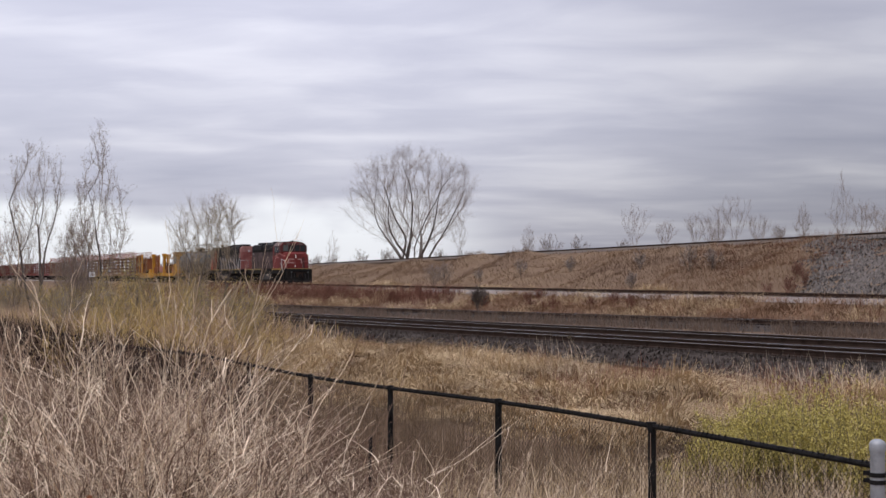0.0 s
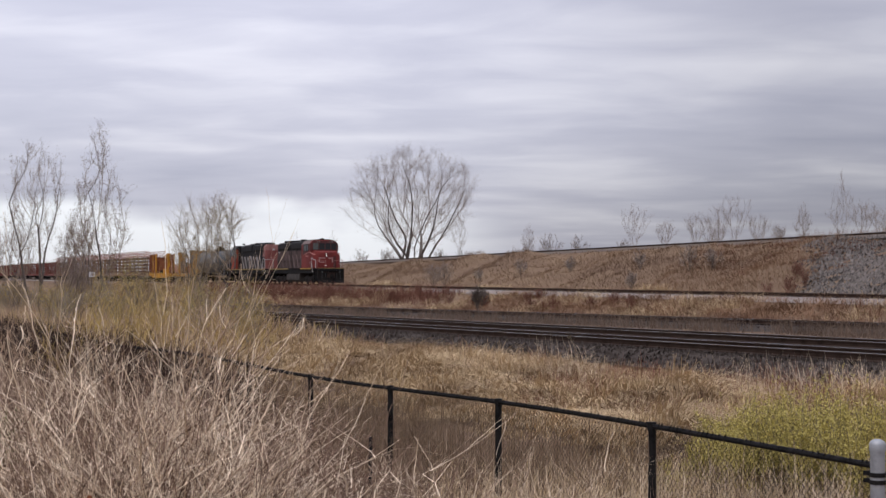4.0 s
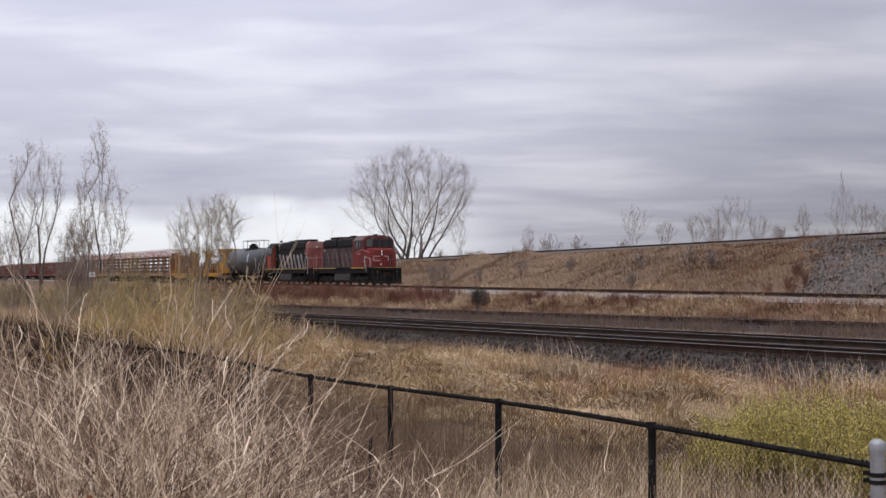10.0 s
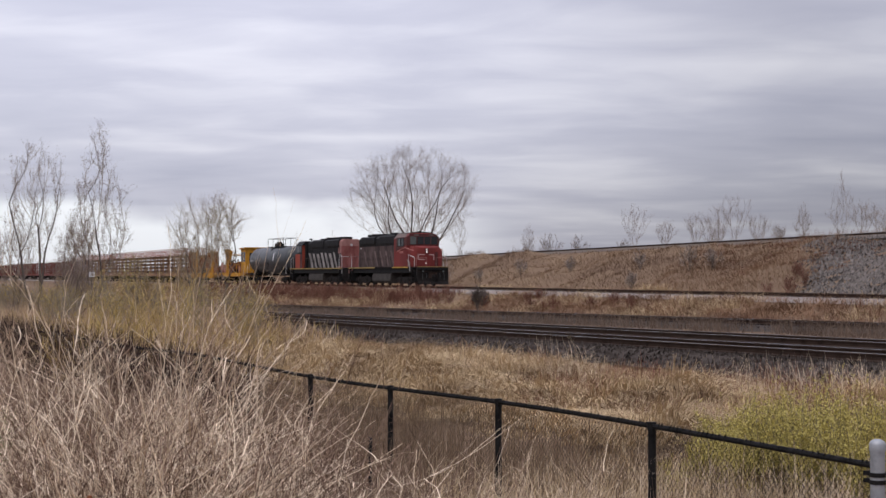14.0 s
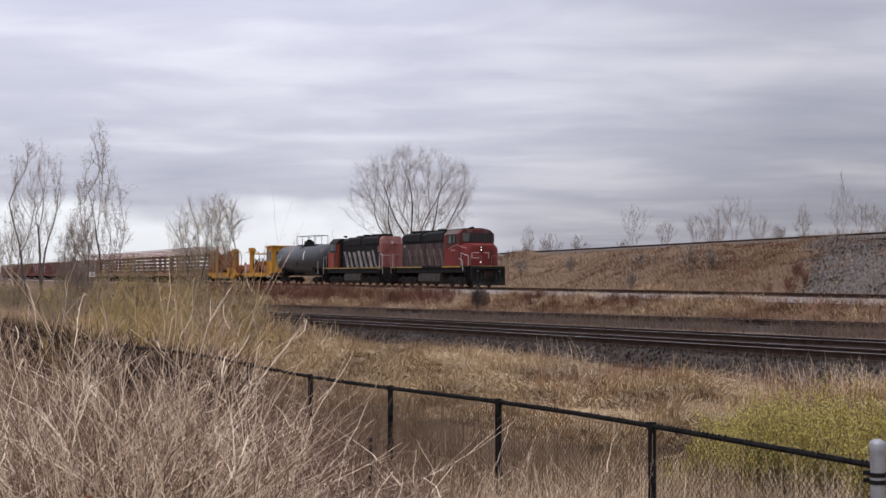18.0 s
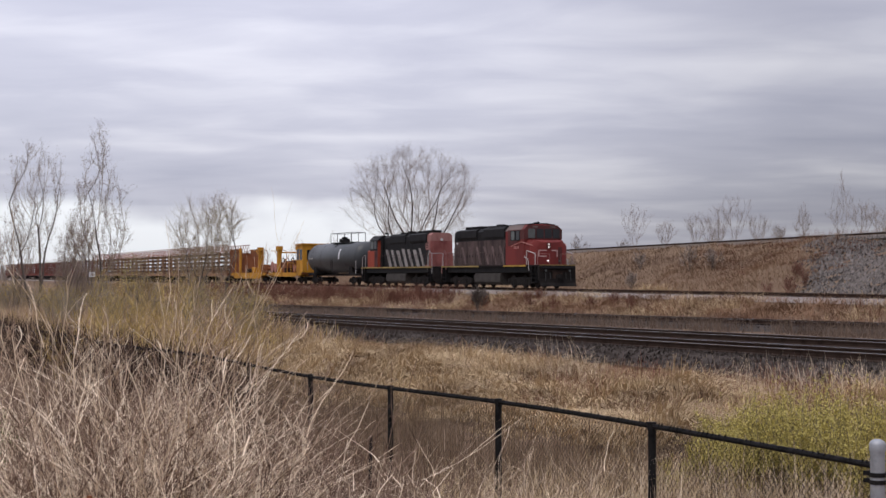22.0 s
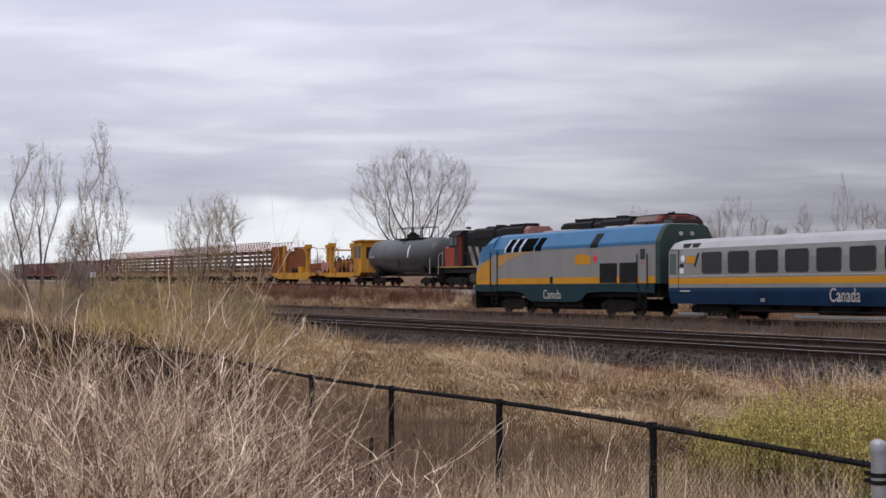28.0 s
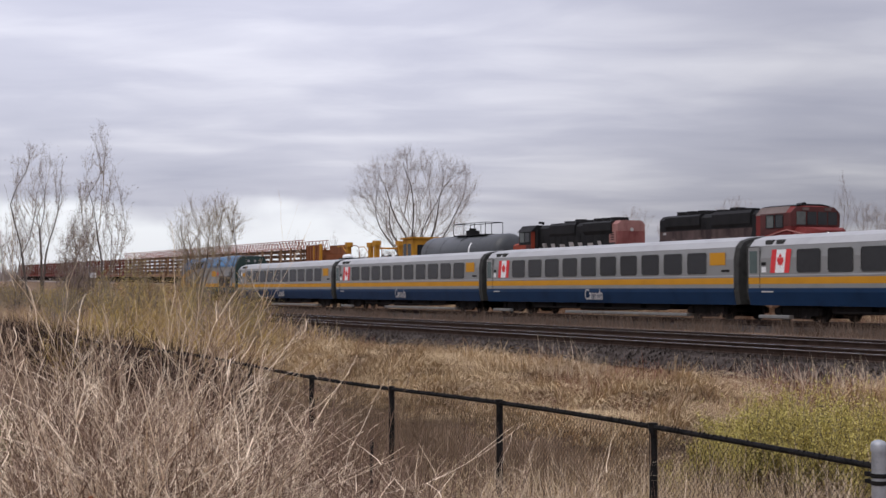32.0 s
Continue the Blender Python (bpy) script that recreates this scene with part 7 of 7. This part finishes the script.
def tree(x, y, label, spec, stems, height, r, seed, bark=BARK, twig=TWIG, leaf=None, n_leaf=3, leaf_size=0.04, leaf_spread=0.15, splay=0.2, category="tree", name="tree", min_r=0.006, reach=0.85):
    rs = random.Random(seed)
    t = thing(name, pose(x, y, ground_z(x, y) - 0.05), label, category)
    out, tips = [[], [], [], []], []
    for k in range(stems):
        a = 2 * math.pi * (k + rs.random() * 0.7) / stems
        lean = splay * (rs.uniform(0.5, 1.2) if k % 3 else rs.uniform(0.1, 0.4)) if stems > 1 else splay * 0.2
        d = Vector((math.cos(a) * lean, math.sin(a) * lean, 1))
        off = Vector((math.cos(a), math.sin(a), 0)) * (r * 1.2 if stems > 1 else 0)
        grow(rs, off, d, height * (0.98 - 0.28 * lean) * rs.uniform(0.85, 1.0) * reach, r * rs.uniform(0.7, 1.1), 0, spec, out, tips)
    for lst in out:
        for k, (pts, rad) in enumerate(lst):
            lst[k] = (pts, [max(q, min_r) for q in rad])
    for k, pr in enumerate(out[0]):
        ob = new("trunk", tubes([pr], "trunk", bark))
        ob.parent = t
    ob = new("branchwork", tubes(out[1], "branchwork", bark))
    ob.parent = t
    ob = new("crown", tubes(out[2] + out[3], "crown", twig))
    ob.parent = t
    tagged(ob, "bare twigs of the crown")
    if leaf:
        ob = new("foliage", specks("foliage", tips, n_leaf, leaf_size, leaf_spread, leaf, seed))
        ob.parent = t
        tagged(ob, "small buds and catkins")
    return t


def build_trees():
    # the broad bare tree on the far side of the embankment
    crown_tree(*br(-185.6, 70.0), "large broad bare deciduous tree with many limbs", 15.5, 9.0, 6, 5, DOME, 0.12, 1000, 0.45, 0.5, 1.0, 1.2, 0.13, 0.0075, 0.33, 1.5, 11, 0.0058, 0.0, outer=0.5, rise=0.2, fork=1.0)
    # slim poplars beyond the weeds
    for x, y, h, w, st, sd, shape in ((-97.5, 15.0, 11.7, 1.9, 3, 11, VASE), (-77.2, 15.0, 10.9, 1.65, 2, 12, SPIRE), (-86, 15.6, 7.4, 1.2, 2, 13, SPIRE), (-104, 14.6, 9.4, 1.6, 2, 14, SPIRE), (-83.0, 14.7, 6.2, 1.2, 2, 15, SPIRE)):
        crown_tree(x, y, "slim poplar with grey-pink catkins", h, w, st, sd, shape, 0.16, 300, 0.26, 0.2, 0.16, 0.35, 0.8, 0.005, 0.075, 0.6, 5, 0.0038, 0.15, BARK, TWIG, leaf=CATKIN, leaf_size=0.036, n_leaf=2, leaf_spread=0.06, rise=1.0)
    for x, y, h, w, st, sd in ((-61.0, 15.8, 5.9, 1.2, 3, 21), (-56.6, 15.7, 5.8, 0.85, 2, 22), (-63.5, 16.2, 4.4, 1.0, 3, 23)):
        crown_tree(x, y, "thin many-stemmed willow with fine upright twigs", h, w, st, sd, VASE, 0.25, 270, 0.2, 0.4, 0.25, 0.3, 0.3, 0.0032, 0.045, 0.45, 8, 0.0026, 0.1, BARK, TWIG, leaf=BUD_DULL, leaf_size=0.012, n_leaf=1, leaf_spread=0.02)
    for b, d, h, w, sd in ((12.3, 62, 4.0, 0.7, 24), (11.3, 60, 2.7, 0.8, 25), (13.6, 60, 2.6, 0.9, 26), (14.8, 57, 2.4, 0.8, 27), (9.4, 64, 2.6, 0.9, 28), (16.2, 55, 2.2, 0.7, 29)):
        crown_tree(*polar(b, d), "young shrub with opening yellow-green leaves", h, w, 5, sd, VASE, 0.1, 110, 0.16, 0.3, 0.4, 0.3, 0.15, 0.004, 0.025, 0.4, 5, 0.0036, 0.3, BARK, TWIG, "shrub", "shrub", leaf=BUD, leaf_size=0.026, n_leaf=1, leaf_spread=0.04)
    shr = [(7, 0.5, 32, 0.5), (5, 0.5, 36, 0.2)]
    for x, y, h, sd in ((-70, 14.2, 3.6, 31), (-66, 13.2, 2.6, 32), (-61, 13.8, 2.8, 33), (-57, 14.6, 2.6, 34), (-54, 13.8, 2.2, 35), (-52.5, 15.4, 2.6, 36), (-49, 14.4, 2.0, 37), (-76, 13.0, 3.0, 38), (-82, 13.6, 2.8, 39), (-58, 12.2, 2.0, 40)):
        tree(x, y, "olive-budded shrub among tall weeds", shr, 7, h, 0.016, sd, BARK_PALE, TWIG, BUD_DULL, 6, 0.028, 0.18, 0.4, category="shrub", name="shrub")
    # a brushy hedge along the far verge
    r3 = random.Random(17)
    for i in range(30):
        x = -60 - 2.6 * i + r3.uniform(-1, 1)
        y = r3.uniform(11.5, 18.3)
        olive = r3.random() < 0.5
        tree(x, y, "olive-budded brush on the verge" if olive else "brown leafless brush on the verge", shr, 7, r3.uniform(1.9, 2.9) + 0.012 * (-60 - x), 0.015, 300 + i, BARK_PALE, TWIG, BUD_DULL if olive else None, 5, 0.032, 0.18, 0.45, category="shrub", name="shrub", min_r=0.007)
    # slight trees and bushes along the embankment top
    for s, q, h, st, sd in ((-239.7, 70, 7.2, 1, 51), (-220.6, 70, 6.6, 1, 52), (-156, 64.2, 6.0, 2, 53), (-145.6, 67.8, 4.2, 1, 54), (-125.3, 69.4, 5.0, 3, 55), (-120.3, 69.8, 3.2, 3, 56), (-114.8, 69.5, 3.6, 4, 57),
                            (-111.6, 69.8, 4.2, 4, 58), (-108.4, 69.5, 5.0, 3, 59), (-102.9, 70, 2.0, 3, 60), (-99, 69.6, 3.9, 2, 61), (-94, 69.5, 5.8, 1, 62), (-92, 69.9, 3.6, 4, 63), (-262, 71, 6.0, 2, 64), (-90.3, 70.3, 3.0, 4, 65), (-113.2, 70.6, 3.0, 4, 66), (-106.4, 70.4, 3.2, 4, 67)):
        crown_tree(*br(s, q), "slight bare sapling on the embankment", 0.9 * h, h * (0.2 if st < 3 else 0.34), st, sd, SPIRE if st < 3 else VASE, 0.12, 110, 0.22, 0.3, 0.3, 0.15, 0.4, 0.0034, 0.026, 0.5, 8, 0.0030, 0.15, TWIG_FAR, TWIG_FAR, rise=0.8)
    bush = [(7, 0.5, 34, 0.4), (5, 0.5, 36, 0.2)]
    rs = random.Random(7)
    for i in range(26):
        s = -300 + 9.0 * i + rs.uniform(-3, 3)
        tree(*br(s, 72 + rs.uniform(0, 9)), "bare brown bush behind the embankment", bush, 6, rs.uniform(1.4, 2.4) + (1.8 if s < -125 else 0), 0.03, 70 + i, BARK, TWIG_FAR, splay=0.5, category="bush", name="bush", min_r=0.012)
    # shrubs on the slope
    for s, q, h, sd in ((-95, 57, 2.2, 101), (-93.4, 58, 1.8, 102), (-104, 58, 1.7, 103), (-116, 58, 1.6, 104), (-124, 57, 1.7, 105), (-139, 54.5, 3.2, 106), (-137.5, 55, 2.8, 107), (-99, 54.5, 1.6, 108), (-131, 56, 1.5, 109)):
        tree(*br(s, q), "bare grey-brown shrub on the embankment slope", bush, 7, h, 0.02, sd, BARK, TWIG_FAR, splay=0.5, category="shrub", name="shrub", min_r=0.008)
    for s, q, h, sd in ((-77.5, 53.6, 1.6, 111), (-79, 54.4, 1.5, 112), (-78.6, 55.4, 1.4, 113), (-80.5, 56, 1.5, 114), (-81.5, 57, 1.3, 115), (-80.2, 53.8, 1.3, 116)):
        tree(*br(s, q), "dark red bare shrub on the slope", bush, 5, h, 0.012, sd, TWIG_RED, TWIG_RED, splay=0.5, category="shrub", name="shrub", min_r=0.006)
    # red-twigged thicket below the freight line
    for i in range(46):
        s = -172 + 2.1 * i + rs.uniform(-0.8, 0.8)
        x, y = br(s, BQ - 3.4)
        y = max(42.6, y - rs.uniform(0, 3.4) * (1.0 if s > -120 else 1.6))
        tree(x, y, "red-twigged leafless dogwood shrub", [(6, 0.5, 34, 0.4), (4, 0.5, 36, 0.2)], 8, rs.uniform(0.7, 1.25), 0.012, 120 + i, TWIG_RED, TWIG_RED, splay=0.6, category="shrub", name="shrub", min_r=0.007)
    tree(-92.6, 43.3, "dark leafless bush beside the weeds", [(8, 0.5, 30, 0.6), (5, 0.5, 34, 0.3)], 9, 2.2, 0.02, 180, BARK, BARK, splay=0.35, category="shrub", name="shrub", min_r=0.012)
    # the yellow-green bush behind the fence
    r4 = random.Random(29)
    for i in range(16):
        b = 33.6 + 6.6 * (i + r4.random()) / 16
        yy = r4.uniform(9.9, 12.2)
        d = yy / math.sin(radians(b))
        x, y = polar(b, d)
        top = 1.3 - d * math.tan(radians(lerp_table(((30, 5.0), (33.6, 4.55), (34.5, 4.1), (36, 3.6), (38, 3.2), (42, 3.4)), b)))
        h = max(0.35, top - ground_z(x, y)) * r4.uniform(0.94, 1.14)
        shoot_bush(x, y, h, 0.5, 44, 200 + i, "yellow-green budding shrub behind the fence")
    shoot_bush(*polar(32.3, 19.0), 0.6, 0.4, 20, 220, "small yellow-green budding shrub behind the fence")


build_trees()


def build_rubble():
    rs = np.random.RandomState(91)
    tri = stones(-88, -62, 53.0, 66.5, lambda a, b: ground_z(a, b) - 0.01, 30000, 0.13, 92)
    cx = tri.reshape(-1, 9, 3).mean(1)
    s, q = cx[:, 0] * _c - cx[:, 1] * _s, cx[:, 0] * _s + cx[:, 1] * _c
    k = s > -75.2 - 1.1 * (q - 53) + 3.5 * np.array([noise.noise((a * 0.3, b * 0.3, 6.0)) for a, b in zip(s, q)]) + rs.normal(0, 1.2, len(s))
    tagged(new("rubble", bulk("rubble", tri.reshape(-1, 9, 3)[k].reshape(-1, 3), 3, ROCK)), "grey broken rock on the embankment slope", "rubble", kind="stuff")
    lt = thing("plastic_bag", pose(-20.3, 2.76, ground_z(-20.3, 2.76) + 0.06), "crumpled white plastic bag among weeds", "litter")
    so = Solid()
    rings = []
    r2 = random.Random(4)
    for k, (q, z) in enumerate(((0.04, -0.06), (0.1, -0.02), (0.11, 0.04), (0.06, 0.1), (0.016, 0.13))):
        rings.append([(q * r2.uniform(0.7, 1.2) * math.cos(i * math.pi / 5), q * r2.uniform(0.7, 1.2) * math.sin(i * math.pi / 5), z) for i in range(10)])
    part("bag", so.loft(rings), PLASTIC, lt, "", True)


build_rubble()


def build_marker():
    x, y = -84.3, 16.0
    g = ground_z(x, y)
    mk = thing("marker_board", pose(x, y, g), "small white trackside board on a thin post", "sign")
    part("post", Solid().rod((0, 0, -0.2), (0, 0, 2.95), 0.035, 8), BARK, mk, "", True)
    part("board", Solid().cut(-0.03, 0.03, -0.17, 0.17, 2.72, 2.98, 0.02), WHITE, mk, "white board")


build_marker()

# ---- what moves ----


def front_freight(t):
    return -163.419 + 2.89405 * t + -0.001984 * t * t + 0.00024322 * t ** 3


def front_passenger(t):
    return -81.9 - 17.83 * (t - 28.0)


def roll_wheels(vehicle, times, place, sign):
    for w in [o for o in vehicle.children if o.name.startswith("wheelset")]:
        r, x = w.location.z, w.location.x
        walk(w, [(t, pose(x, 0, r) @ Matrix.Rotation(sign * (place(t) - place(times[-1])) / r, 4, "Y")) for t in times])


def motions():
    steps = [0.5 * i for i in range(65)]
    spin = [0.25 * i for i in range(129)]
    for ob, back, turned in FREIGHT:
        rows = []
        for t in steps:
            x = front_freight(t) + back
            rows.append((t, BRANCH @ pose(x, BQ, freight_z(x), 0, 0.512, 0) @ (pose(0, 0, 0, 0, 0, 180) if turned else pose(0, 0, 0))))
        walk(ob, rows)
        if back > -90:
            roll_wheels(ob, spin, front_freight, -1 if turned else 1)
    # the dead weeds nod in the wind
    for k, (ob, bearing, strong) in enumerate(SWAY):
        axis = Vector((-math.cos(radians(bearing)), math.sin(radians(bearing)), 0))
        at, rows = ob.location.copy(), []
        for i in range(81):
            t = 0.4 * i
            deg = strong * (0.55 * math.sin(2.1 * t + 0.7 * bearing) + 0.35 * math.sin(3.7 * t + 1.9 * k) + 0.4 * math.sin(0.5 * t + 0.2 * bearing))
            rows.append((t, Matrix.Translation(at) @ Matrix.Rotation(radians(deg), 4, axis)))
        walk(ob, rows)
    for ob, back in PASSENGER:
        walk(ob, [(2.0 * i, pose(front_passenger(2.0 * i) + back, 39.3, 0)) for i in range(17)])


motions()
